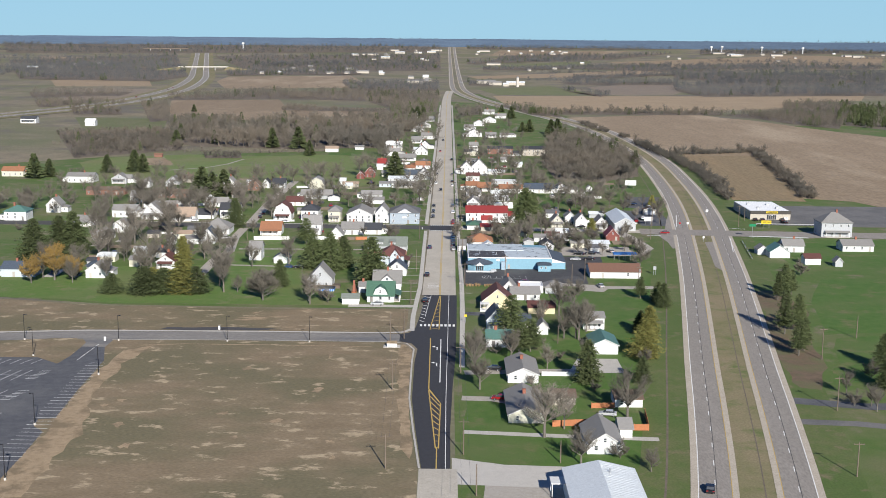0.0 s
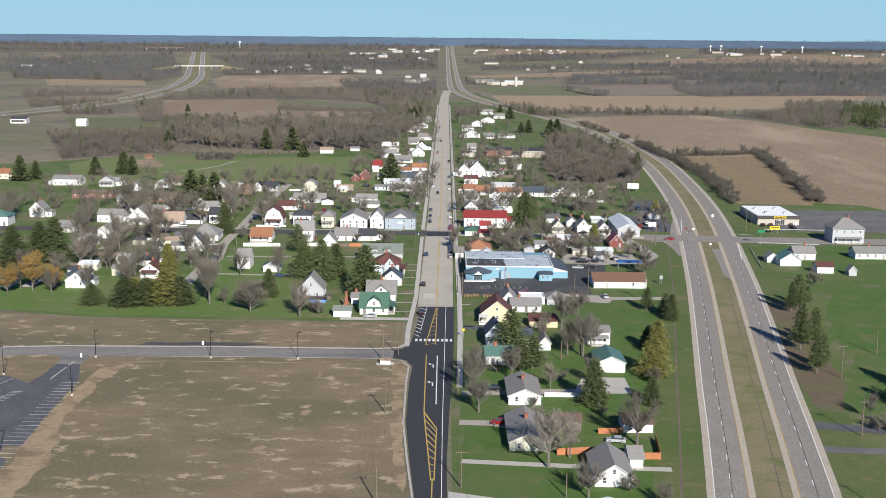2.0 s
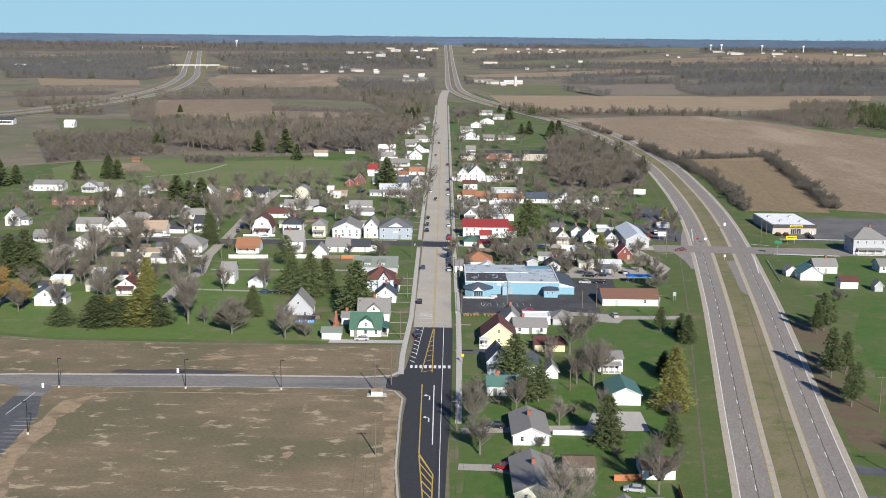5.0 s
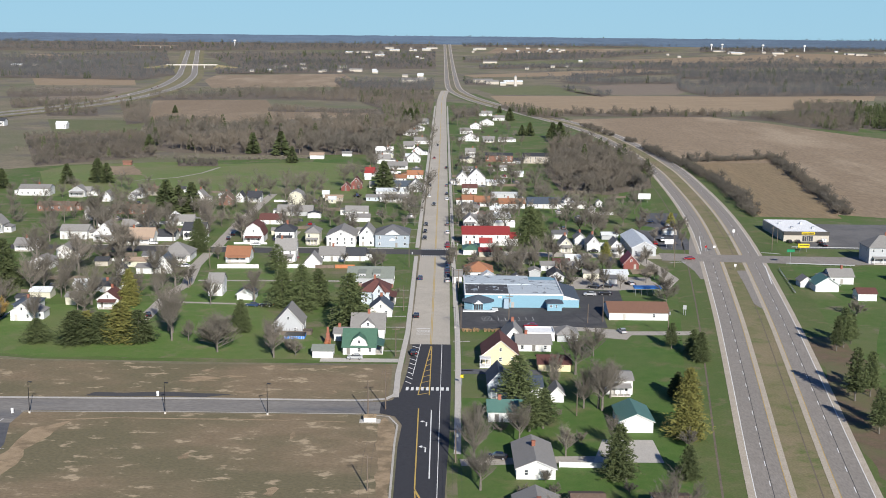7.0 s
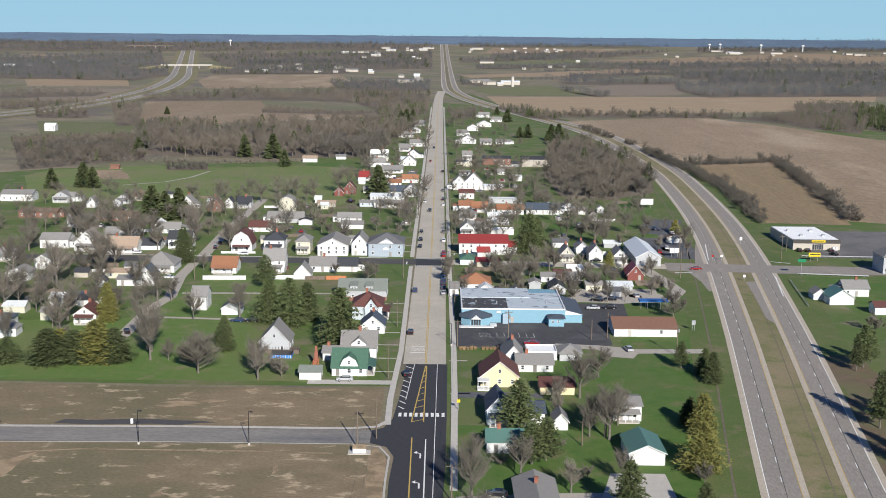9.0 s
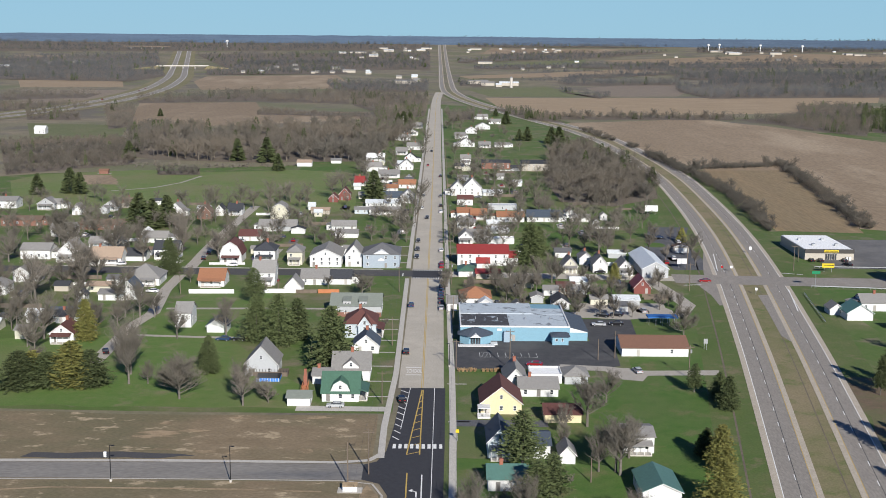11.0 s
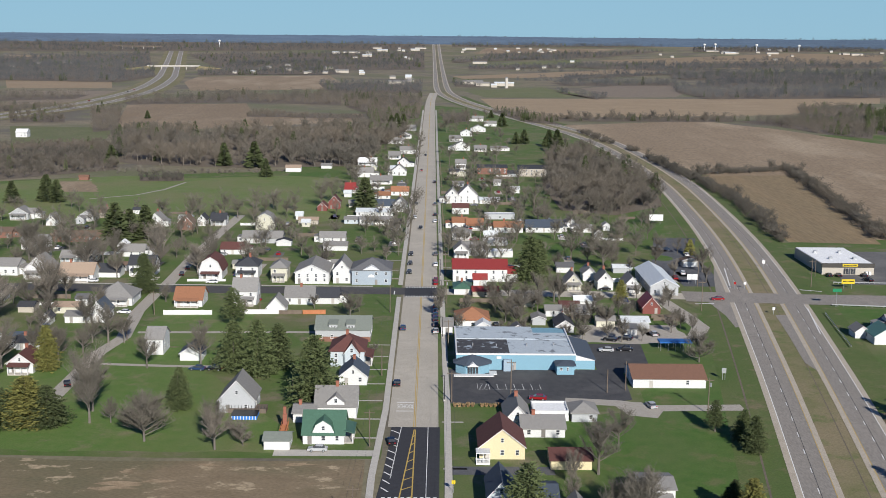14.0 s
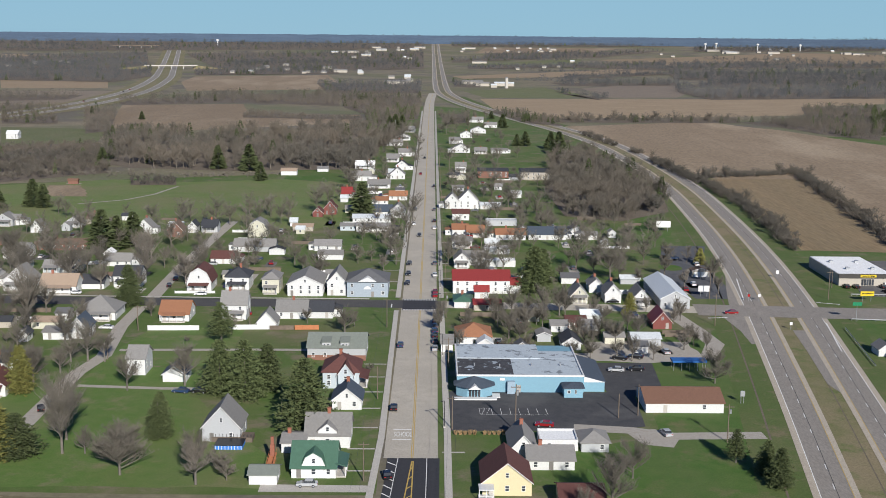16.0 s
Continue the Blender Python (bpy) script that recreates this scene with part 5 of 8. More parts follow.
house("garage", -68.4, 484.0, 6.5, 7, 2.3, 2.2, "g", "w", "nv")
house("house", -119.8, 495.9, 6.2, 8, 2.3, 1.2, "r", "w", "nv")
house("house", -47.1, 436.4, 9.1, 10, 3.6, 5.0, "g", "g", "gr", "none")
house("house", -29.2, 429.1, 5.5, 8, 2.4, 1.0, "r", "w", "gr", "chim")
house("house", -21.6, 432.6, 10.4, 10, 3.2, 3.8, "r", "w", "gr", "dormer")
house("house", -23.0, 413.5, 9.7, 11, 2.5, 4.1, "r", "w", "grn", "gambrel")
house("garage", -33.5, 409.6, 6.0, 6, 2.3, 1.0, "r", "w", "gg")
house("house", -19.1, 460.7, 7.6, 9, 2.7, 3.1, "g", "w", "nv", "none")
house("house", -22.0, 479.0, 9.9, 12, 4.6, 3.7, "h", "lb", "mar", "cross_gable")
house("house", 18.7, 404.2, 10.4, 12, 3.1, 4.2, "g", "y", "mar", "none")
house("house", 17.5, 353.0, 8.5, 8, 2.8, 1.8, "r", "w", "teal", "none")
house("shed", 33.8, 397.8, 9.2, 8, 2.3, 1.5, "r", "y", "mar")
house("house", 29.5, 419.1, 10.5, 10, 2.3, 1.8, "r", "w", "gr", "none")
house("house", 23.8, 426.1, 6.1, 12, 2.3, 3.4, "g", "w", "gr", "none")
house("garage", 32.5, 431.3, 9.0, 8, 2.3, 0.0, "f", "w", "wh")
house("garage", 40.9, 430.6, 6.4, 8, 2.3, 2.0, "h", "g", "gr")
house("commercial_building", 68.0, 459.8, 20.1, 14, 2.7, 2.1, "r", "w", "rust", "blank")
house("barn", 45.8, 519.8, 5.8, 10, 2.3, 1.9, "g", "w", "dk")
house("house", 15.8, 523.8, 10.8, 12, 3.0, 3.1, "h", "w", "or", "none")
house("house", 7.4, 516.4, 3.6, 8, 2.8, 1.8, "r", "w", "gr")
house("commercial_building", 21.2, 598.0, 21.2, 13, 5.1, 2.7, "r", "w", "red")
house("house_wing", 20.9, 588.5, 5.1, 4, 3.1, 1.7, "r", "w", "red")
house("garage", 33.8, 598.4, 4.0, 9, 3.4, 1.8, "r", "w", "red")
house("house", 13.9, 574.9, 6.4, 10, 2.3, 1.7, "h", "w", "grn")
house("garage", 22.2, 570.9, 9.5, 8, 2.3, 1.0, "r", "t", "red")
house("house", 15.1, 645.7, 6.3, 10, 3.5, 2.8, "g", "w", "gr")
house("house", 19.8, 651.8, 9.9, 9, 3.6, 1.8, "r", "w", "gr")
house("garage", 31.1, 648.7, 12.6, 6, 2.3, 0.0, "f", "w", "wh")
house("garage", 31.1, 676.5, 10.6, 8, 2.3, 0.0, "f", "w", "wh")
house("house", 16.4, 690.8, 8.9, 9, 3.3, 2.3, "h", "w", "gr", "porch")
house("house", 16.2, 722.1, 7.5, 10, 3.3, 1.9, "r", "w", "or")
house("house", 23.5, 719.3, 8.3, 10, 2.7, 2.4, "r", "w", "or")
house("house", 39.6, 712.4, 14.0, 10, 2.7, 2.1, "r", "w", "or")
house("house", 56.9, 713.3, 17.5, 10, 2.7, 2.9, "r", "w", "nv")
house("house", 71.6, 728.1, 6.0, 8, 2.5, 1.9, "g", "w", "gr")
house("house", 77.0, 714.3, 7.2, 8, 2.3, 1.2, "r", "w", "gr")
house("garage", 37.7, 753.1, 15.6, 7, 2.3, 0.0, "f", "g", "met")
house("house", 13.8, 809.1, 7.4, 9, 4.7, 3.7, "g", "w", "gr")
house("house", 22.5, 809.6, 11.1, 10, 4.7, 5.6, "g", "w", "gr")
house("house", 34.8, 808.3, 11.1, 8, 2.3, 1.0, "r", "w", "met")
house("house", 17.6, 769.9, 8.7, 9, 3.5, 1.7, "r", "w", "mar")
house("school_building", 43.4, 947.9, 20.3, 18, 4.5, 1.2, "r", "br", "dk")
house("school_building", 71.0, 937.9, 20.1, 18, 5.2, 1.6, "r", "t", "dk")
house("house", 22.5, 974.9, 7.4, 9, 4.3, 2.6, "r", "w", "gr")
house("house", 25.8, 1108.8, 14.4, 10, 3.2, 4.0, "g", "w", "gr")
house("house", 41.3, 1101.4, 9.9, 9, 2.7, 2.2, "r", "w", "gr")
house("house", 56.4, 1107.2, 12.7, 9, 2.3, 1.4, "r", "w", "gr")
house("house", 22.3, 1185.2, 9.7, 9, 2.9, 2.5, "r", "w", "gr")
house("house", 33.8, 1241.0, 10.8, 9, 3.6, 2.6, "g", "w", "gr")
house("house", 46.5, 1290.4, 14.5, 9, 3.2, 3.2, "g", "w", "gr")
house("house", 61.8, 1358.7, 12.6, 9, 2.8, 2.5, "r", "w", "gr")
house("house", 51.2, 1424.2, 12.0, 9, 3.0, 2.7, "r", "w", "gr")
house("house", 56.0, 583.4, 6.1, 10, 2.9, 3.4, "g", "c", "gr", "porch")
house("house", 64.3, 600.6, 5.1, 9, 3.0, 2.2, "g", "w", "gr")
house("house", 68.2, 583.9, 5.9, 10, 3.7, 3.3, "g", "w", "gr")
house("house", 77.5, 578.9, 6.3, 11, 2.9, 3.4, "g", "w", "gr", "porch")
house("house", 50.5, 547.1, 6.7, 8, 2.3, 1.1, "r", "br", "mar")
house("garage", 44.3, 541.7, 5.5, 7, 2.3, 1.0, "r", "w", "gr")
house("garage", 54.9, 542.7, 5.5, 7, 2.3, 1.0, "r", "w", "gr")
house("shed", 38.2, 529.4, 4.4, 6, 2.3, 0.9, "g", "g", "gr")
house("barn", 78.9, 546.5, 6.2, 10, 2.5, 3.4, "g", "rd", "red")
house("garage", 69.9, 525.6, 8.9, 8, 2.3, 1.0, "r", "g", "met")
house("commercial_building", 89.0, 575.8, 10.4, 34, 3.7, 2.7, "g", "g", "met")
house("house", 189.6, 563.7, 14.8, 12, 6.9, 4.5, "h", "g", "gr")
house("shed", 141.2, 514.9, 4.8, 6, 2.3, 1.8, "g", "w", "gr")
house("garage", 146.6, 507.2, 8.8, 9, 2.8, 2.8, "g", "w", "teal")
house("house", 156.7, 521.3, 9.3, 8, 3.1, 2.4, "r", "w", "gr")
house("shed", 156.5, 492.4, 6.8, 6, 2.9, 1.4, "r", "w", "mar")
house("shed", 166.2, 488.0, 3.1, 4, 2.4, 1.7, "g", "g", "gr")
house("house", 186.7, 524.5, 14.0, 9, 2.8, 2.1, "r", "w", "gr")
house("house", 37.6, 259.4, 8.2, 14, 2.5, 2.6, "g", "w", "gr", "none")
house("garage", 44.2, 270.8, 3.0, 8, 2.3, 1.5, "r", "w", "gr")
house("house", 20.9, 280.9, 9.0, 20, 2.3, 2.0, "g", "c", "gr", "none")
house("house", 22.2, 315.2, 8.5, 16, 2.6, 1.8, "g", "w", "gr", "none")
house("garage", 48.9, 346.1, 8.1, 12, 3.0, 1.8, "g", "w", "teal", "gdoor")
house("shed", 31.9, 369.3, 3.5, 6, 2.4, 1.9, "g", "w", "gr")
house("garage", 48.4, 294.5, 7.2, 8, 2.3, 1.0, "r", "w", "bn")
house("shed", 31.4, 295.8, 6.5, 7, 2.3, 1.0, "r", "t", "bn")
house("house", 16.7, 372.6, 5.4, 11, 4.1, 3.0, "g", "lb", "nv", "porch")
house("house", 23.5, 372.8, 9.6, 10, 3.2, 1.4, "r", "w", "nv", "none")
house("house", 49.3, 376.7, 6.9, 9, 4.0, 1.0, "r", "w", "gr", "porch")
house("shed", -127.9, 474.0, 3.4, 7, 2.9, 1.0, "r", "c", "gr")
house("shed", -123.1, 499.6, 8.5, 7, 2.5, 1.0, "r", "w", "nv")
house("house", -113.7, 469.9, 7.4, 9, 3.1, 2.7, "g", "w", "mar")
house("house", -139.7, 461.9, 7.2, 10, 2.8, 1.2, "h", "w", "nv")
house("house", -156.6, 557.5, 6.3, 9, 4.0, 1.9, "g", "w", "gr")
house("house", -158.9, 535.2, 8.6, 9, 3.1, 1.8, "g", "w", "gr")
house("house", -167.1, 451.2, 13.0, 9, 3.4, 2.1, "r", "lb", "nv")
house("house", -136.6, 450.7, 7.6, 9, 3.1, 2.7, "g", "w", "gr")
house("house", -119.8, 494.3, 7.1, 8, 2.4, 1.2, "r", "w", "dk")
house("house", -218.3, 589.9, 11.2, 10, 4.6, 2.7, "h", "w", "teal")
house("house", -208.1, 617.6, 7.3, 9, 4.2, 3.6, "g", "w", "gr")
house("house", -179.3, 574.7, 8.2, 9, 2.8, 2.1, "r", "w", "gr")
house("house", -286.0, 772.2, 14.4, 10, 3.7, 2.4, "r", "c", "or")
house("house", -232.6, 743.7, 17.5, 10, 4.0, 1.9, "r", "w", "gr")
house("house", -202.0, 687.3, 19.5, 9, 3.0, 1.4, "r", "br", "bn")
house("house", -207.0, 740.2, 9.4, 9, 3.2, 2.9, "g", "g", "gr")
house("house", -166.7, 603.4, 12.4, 10, 3.9, 2.2, "r", "w", "gr")
house("house", -433.5, 1222.3, 16.1, 10, 4.7, 2.6, "r", "w", "dk")
house("garage", -361.2, 1194.2, 9.9, 9, 4.6, 2.5, "r", "w", "wh")

house("shed", -220.6, 899.5, 6.0, 3, 2.4, 0.8, "r", "br", "rust")
# sheds, drives, fences and cars in the back gardens between the houses
yard_rng = random.Random(44)
taken = list(HOUSES)


def free_spot(x0, x1, y0, y1, rx, ry):
    for _ in range(60):
        x, y = yard_rng.uniform(x0, x1), yard_rng.uniform(y0, y1)
        if abs(y - 581) < 11 + ry or abs(x + 99) < 5 + rx or abs(x + 2) < 9 + rx:
            continue
        if all(abs(x - hx) > hw + rx + 0.8 or abs(y - hy) > hd + ry + 1.2 for hx, hy, hw, hd in taken):
            taken.append((x, y, rx, ry))
            return x, y
    return None


BLOCKS = ((-175, -14, 592, 775, 5), (-160, -104, 455, 570, 2), (9, 88, 515, 570, 2), (9, 112, 590, 775, 3), (-52, -12, 780, 1000, 2), (10, 62, 770, 960, 2))
YARD = []
for x0, x1, y0, y1, n in BLOCKS:
    for i in range(n * 3):
        w, d = yard_rng.uniform(3.2, 7.5), yard_rng.uniform(3.5, 7)
        at = free_spot(x0, x1, y0, y1, w / 2, d / 2)
        if at:
            house(yard_rng.choice(("shed", "garage")), at[0], at[1] - d / 2, w, d, yard_rng.uniform(2.2, 2.7), yard_rng.uniform(0.8, 1.7), yard_rng.choice("grr"), yard_rng.choice("wwwgct"), yard_rng.choice(("gr", "gr", "dk", "dg", "met", "bn")))
    for i in range(n * 3):
        w, d = yard_rng.uniform(2.6, 5), yard_rng.uniform(8, 16)
        at = free_spot(x0, x1, y0, y1, w / 2, d / 2)
        if at:
            sheet("drive", ragged([(at[0] - w / 2, at[1] - d / 2), (at[0] + w / 2, at[1] - d / 2), (at[0] + w / 2, at[1] + d / 2), (at[0] - w / 2, at[1] + d / 2)], 0.25, 3, 300 + len(YARD)), yard_rng.choice(("gravel", "concrete", "asphalt_grey")), 0.05, "worn pale parking strip behind a house", "drive")
            YARD.append((at[0], at[1], yard_rng.uniform(-6, 6)))

# ---- buildings of their own kind ----
blue = empty("building", pose(9.6, 476.5, 0), "long low sky-blue commercial building with patched flat roof", "building", "buildings of the town")
part("wall", joined("wall", [box(0, 0, 0, 34.4, 32, 4.5)], WALL["b"][0]), blue)
part("roof", joined("roof", [box(0.3, 0.4, 4.5, 15.5, 17, 4.62)], "worn_black_roofing"), blue, "black worn roofing felt")
part("roof", joined("roof", [box(0.3, 17, 4.5, 24, 31.7, 4.9), box(15.5, 0.4, 4.5, 34.1, 17, 4.64), box(24, 17, 4.5, 34.1, 25, 4.7)], "worn_blue_roofing"), blue, "pale blue-grey worn roofing")
part("parapet", joined("parapet", [box(-0.1, -0.12, 4.5, 34.5, 0.35, 4.95), box(-0.1, 0.35, 4.5, 0.3, 32, 4.95), box(34.1, 0.35, 4.5, 34.5, 32, 4.95)], "white_trim"), blue, "white roof edge")
for o in (5, 12, 21, 29):
    part("roof_vent", joined("roof_vent", [tube((o, 9 + o % 4, 4.6), (o, 9 + o % 4, 5.4), 0.2, 0.2, 8)], "galvanised"), blue)
part("door_hood", joined("door_hood", [box(13.6, -1.6, 0, 15.6, 0, 3.4)], "slate_blue_siding"), blue, "slate-blue entrance box")
part("service_door", DOOR, blue, "", pose(16.8, -0.02, 0))
part("wall_sign", joined("wall_sign", [box(11.6, -0.2, 3.4, 13.0, -0.13, 4.1)], "white_trim"), blue, "small white wall panel")
annex = part("annex", joined("annex", [extruded([(34.5, 0), (40.2, 0), (40.2, 2.9), (34.5, 4.4)], 1.0, 22)], WALL["b"][0]), blue)
part("annex_roof", joined("annex_roof", [extruded([(34.5, 4.42), (40.5, 2.85), (40.5, 3.0), (34.5, 4.6)], 0.7, 22.3)], ROOF["nv"][0]), annex)
part("annex_gable", joined("annex_gable", [extruded([(34.6, 2.7), (40.2, 2.7), (40.2, 2.9), (34.6, 4.38)], 0.93, 0.99)], "white_trim"), annex, "white gable band")
# eight-sided entrance with a pointed roof
oct_v = [(4.6 + 5.2 * math.cos(radians(22.5 + 45 * i)), -1.2 + 4.2 * math.sin(radians(22.5 + 45 * i))) for i in range(8)]
ent = part("entrance", mesh("entrance", [(x, y, 0) for x, y in oct_v] + [(x, y, 2.9) for x, y in oct_v], [tuple(range(8, 16))] + [(i, (i + 1) % 8, (i + 1) % 8 + 8, i + 8) for i in range(8)], WALL["b"][0]), blue, "sky-blue eight-sided entrance")
ring8 = [(4.6 + 6.0 * math.cos(radians(22.5 + 45 * i)), -1.2 + 5.0 * math.sin(radians(22.5 + 45 * i))) for i in range(8)]
part("entrance_roof", mesh("entrance_roof", [(x, y, 2.85) for x, y in ring8] + [(x, y, 3.0) for x, y in ring8] + [(4.6, -1.0, 4.9)], [tuple(range(7, -1, -1))] + [(i, (i + 1) % 8, (i + 1) % 8 + 8, i + 8) for i in range(8)] + [(i + 8, (i + 1) % 8 + 8, 16) for i in range(8)], ROOF["nv"][0]), ent, "slate shingle roof")
part("entrance_gable", joined("entrance_gable", [extruded([(2.9, 2.6), (6.3, 2.6), (4.6, 3.7)], -6.3, -4)], "white_trim"), ent)
for i in range(4):
    part("pane", joined("pane", [box(3.1 + 0.8 * i, -5.16, 0.3, 3.75 + 0.8 * i, -5.06, 2.5)], "window_glass"), ent)
part("entrance_step", joined("entrance_step", [box(-0.8, -7.2, 0, 10.5, -5.2, 0.35), box(9.4, -5.2, 0, 11.5, -2, 0.35)], "white_trim"), ent, "white low entrance wall")
kiosk = house("shed", 40.7, 471.9, 5.0, 5, 2.7, 1.0, "h", "b", "nv")
kiosk["label"] = "small sky-blue kiosk with slate hip roof"
window(kiosk, pose(-1.2, 0, 1.7), 0.9, 0.6)
window(kiosk, pose(0.6, 0, 1.7), 0.6, 0.8)

# flat-roofed store across the highway
store = empty("store", pose(171.7, 616.5, 0), "grey-tan flat-roofed store with white roof", "store", "buildings of the town")
part("wall", joined("wall", [box(-10.6, 0, 0, 10.6, 37, 4.4)], WALL["t"][0]), store)
part("roof", joined("roof", [box(-10.3, 0.4, 4.4, 10.3, 36.7, 4.6)], ROOF["wh"][0]), store, "bright white roof membrane")
part("fascia", joined("fascia", [box(-10.7, -0.3, 3.1, 10.7, 0.38, 4.75)], "dark_boards"), store, "dark grey fascia")
part("wall_sign", joined("wall_sign", [box(-2.4, -0.42, 3.55, 3.8, -0.3, 4.5)], "sign_yellow"), store, "yellow sign board")
part("lettering", joined("lettering", [box(-2.0 + 0.45 * i, -0.45, 3.8, -1.68 + 0.45 * i, -0.42, 4.25) for i in range(12)], "black_paint"), store)
for i in range(5):
    part("pane", joined("pane", [box(-1.8 + 1.0 * i, -0.06, 0.2, -0.95 + 1.0 * i, 0.02, 2.7)], "window_glass"), store)
for px, py in ((-6, 24), (4.5, 24), (-4, 10), (6, 10)):
    part("roof_unit", joined("roof_unit", [box(px - 0.7, py - 0.7, 4.6, px + 0.7, py + 0.7, 5.5)], "galvanised"), store, "grey roof ventilation unit")
for px in (7, 8.3):
    part("crate", joined("crate", [box(px, -1.0, 0, px + 0.9, -0.1, 1.6)], "white_trim"), store, "white ice box")
pylon = sign(162.5, 590, 5.0, 1.7, 2.0, "sign_yellow", "yellow roadside sign board on posts")
part("lettering", joined("lettering", [box(-1.9 + 0.42 * i, -0.13, 2.7, -1.6 + 0.42 * i, -0.1, 3.2) for i in range(10)], "black_paint"), pylon)

# metal building by the concrete yard
metal = empty("building", pose(33.3, 214, 0), "pale metal-clad building with low gabled roof", "building", "buildings of the town")
part("wall", joined("wall", [extruded(wall_profile("g", 14.8, 4.6, 1.7), 0, 24)], "pale_metal"), metal)
part("roof", joined("roof", [extruded(roof_slab("g", 14.8, 4.6, 1.7), -0.4, 24.4)], "pale_metal"), metal, "pale ribbed metal roof")
for i in range(24):
    part("rib", joined("rib", [box(-0.02, 0, 0, 0.02, 7.6, 0.03)], "pale_metal"), metal, "", pose(0, i + 0.5, 6.5, 0, 0, -90) @ pose(0, 0, 0, -13.2, 0, 0))
part("side_awning", joined("side_awning", [box(-10.5, 18.5, 3.2, -5.0, 22.5, 3.4), tube((-10.2, 18.8, 0), (-10.2, 18.8, 3.2), 0.1, 0.1, 6), tube((-10.2, 22.2, 0), (-10.2, 22.2, 3.2), 0.1, 0.1, 6)], "white_trim"), metal, "white flat side awning")
part("roof_pipe", joined("roof_pipe", [tube((1.6, 18, 5.9), (1.6, 18, 7.0), 0.12, 0.12, 8)], "galvanised"), metal)

# open blue canopy
can = empty("canopy", pose(77.5, 500, 0), "blue flat canopy on thin posts", "canopy")
part("roof", joined("roof", [box(-5, -2, 2.5, 5, 2, 3.0)], "canopy_blue"), can)
for i in range(5):
    for o in (-1.8, 1.8):
        part("post", joined("post", [tube((-4.6 + 2.3 * i, o, 0), (-4.6 + 2.3 * i, o, 2.5), 0.07, 0.07, 6)], "galvanised"), can)
# pool with its deck behind the white houses
pool = empty("pool", pose(-44.5, 432.5, 0), "above-ground pool with blue wall and dark deck", "pool")
part("wall", joined("wall", [box(-3.2, -1.6, 0, 3.2, 3.2, 1.0)], "pool_blue"), pool)
for k in range(9):
    part("wall_rib", joined("wall_rib", [box(-3.1 + 0.75 * k, -1.66, 0, -2.98 + 0.75 * k, -1.6, 1.0)], "white_trim"), pool)
part("cover", joined("cover", [box(-3.3, -1.7, 1.0, 3.3, 3.3, 1.1)], "black_paint"), pool, "black winter cover")
part("deck", joined("deck", [box(-4.8, 3.4, 0, 4.8, 7.4, 1.2)], "weathered_wood"), pool)
for i in range(12):
    part("rail_post", joined("rail_post", [box(-4.75 + 0.85 * i, 3.4, 1.2, -4.65 + 0.85 * i, 3.5, 2.1)], "dark_boards"), pool)
stair = empty("wooden_ramp", pose(-33.2, 413, 0), "red-brown wooden ramp beside the house", "ramp")
part("boards", joined("boards", [extruded([(0, 0.1), (12, 1.5), (12, 1.7), (0, 0.25)], -0.8, 0.8, "x")], "cedar_boards"), stair)
for o in (-0.8, 0.72):
    part("rail", joined("rail", [extruded([(0, 1.1), (12, 2.5), (12, 2.62), (0, 1.22)], o, o + 0.08, "x")] + [box(o, 2.0 * i, 0.2, o + 0.08, 2.0 * i + 0.1, 1.1 + 0.23 * i) for i in range(6)], "cedar_boards"), stair)
part("chimney", joined("chimney", [box(-0.5, 9.9, 0, 0.5, 10.7, 4.2), box(-0.35, 10.0, 4.2, 0.35, 10.6, 6.0)], "chimney_brick"), stair, "tall red brick chimney stack")
# skip beside the side road
skip = empty("dumpster", pose(-16, 352.8, 0), "small white and tan bin shelter on gravel", "bin")
part("pad", joined("pad", [box(-2.6, -1.5, 0.02, 2.6, 1.5, 0.14)], "concrete"), skip)
part("body", joined("body", [box(-1.5, -0.8, 0.14, 1.5, 0.9, 1.2)], "white_trim"), skip)
part("lid", joined("lid", [extruded([(-0.9, 1.2), (1.0, 1.5), (1.0, 1.58), (-0.9, 1.28)], -1.6, 1.6, "x")], "sand"), skip)
# farm silo far away
silo = empty("silo", pose(128.7, 2182, 0), "tall pale concrete farm silo", "silo")
part("shaft", joined("shaft", [tube((0, 0, 0), (0, 0, 17), 2.6, 2.6, 14)], "concrete"), silo)
part("dome", joined("dome", [tube((0, 0, 17), (0, 0, 19), 2.7, 0.6, 14)], "galvanised"), silo)

# pediment, cupola and arched panel of the grey hall
hall_front = next(o for o in scene.objects if o.name == "hall")
part("pediment", joined("pediment", [extruded([(-3.4, 5.9), (3.4, 5.9), (0, 7.6)], -0.7, 2.5)], "white_trim"), hall_front, "white pediment over the front")
part("fan_panel", joined("fan_panel", [extruded([(-1.4, 3.0), (1.4, 3.0), (1.0, 3.8), (0, 4.2), (-1.0, 3.8)], -0.1, 0.0)], "white_trim"), hall_front, "white fan-shaped wall panel")
porch = empty("porch", pose(14.2, 400.6, 0), "white two-level porch on the yellow house", "porch")
part("floor", joined("floor", [box(-1.6, 0, 0, 1.6, 3.4, 0.4)], "white_trim"), porch)
part("upper_floor", joined("upper_floor", [box(-1.6, 0, 2.6, 1.6, 3.4, 2.8)], "white_trim"), porch)
for px in (-1.5, 0, 1.5):
    part("post", joined("post", [box(px - 0.08, 0.02, 0.4, px + 0.08, 0.18, 2.6)], "white_trim"), porch)
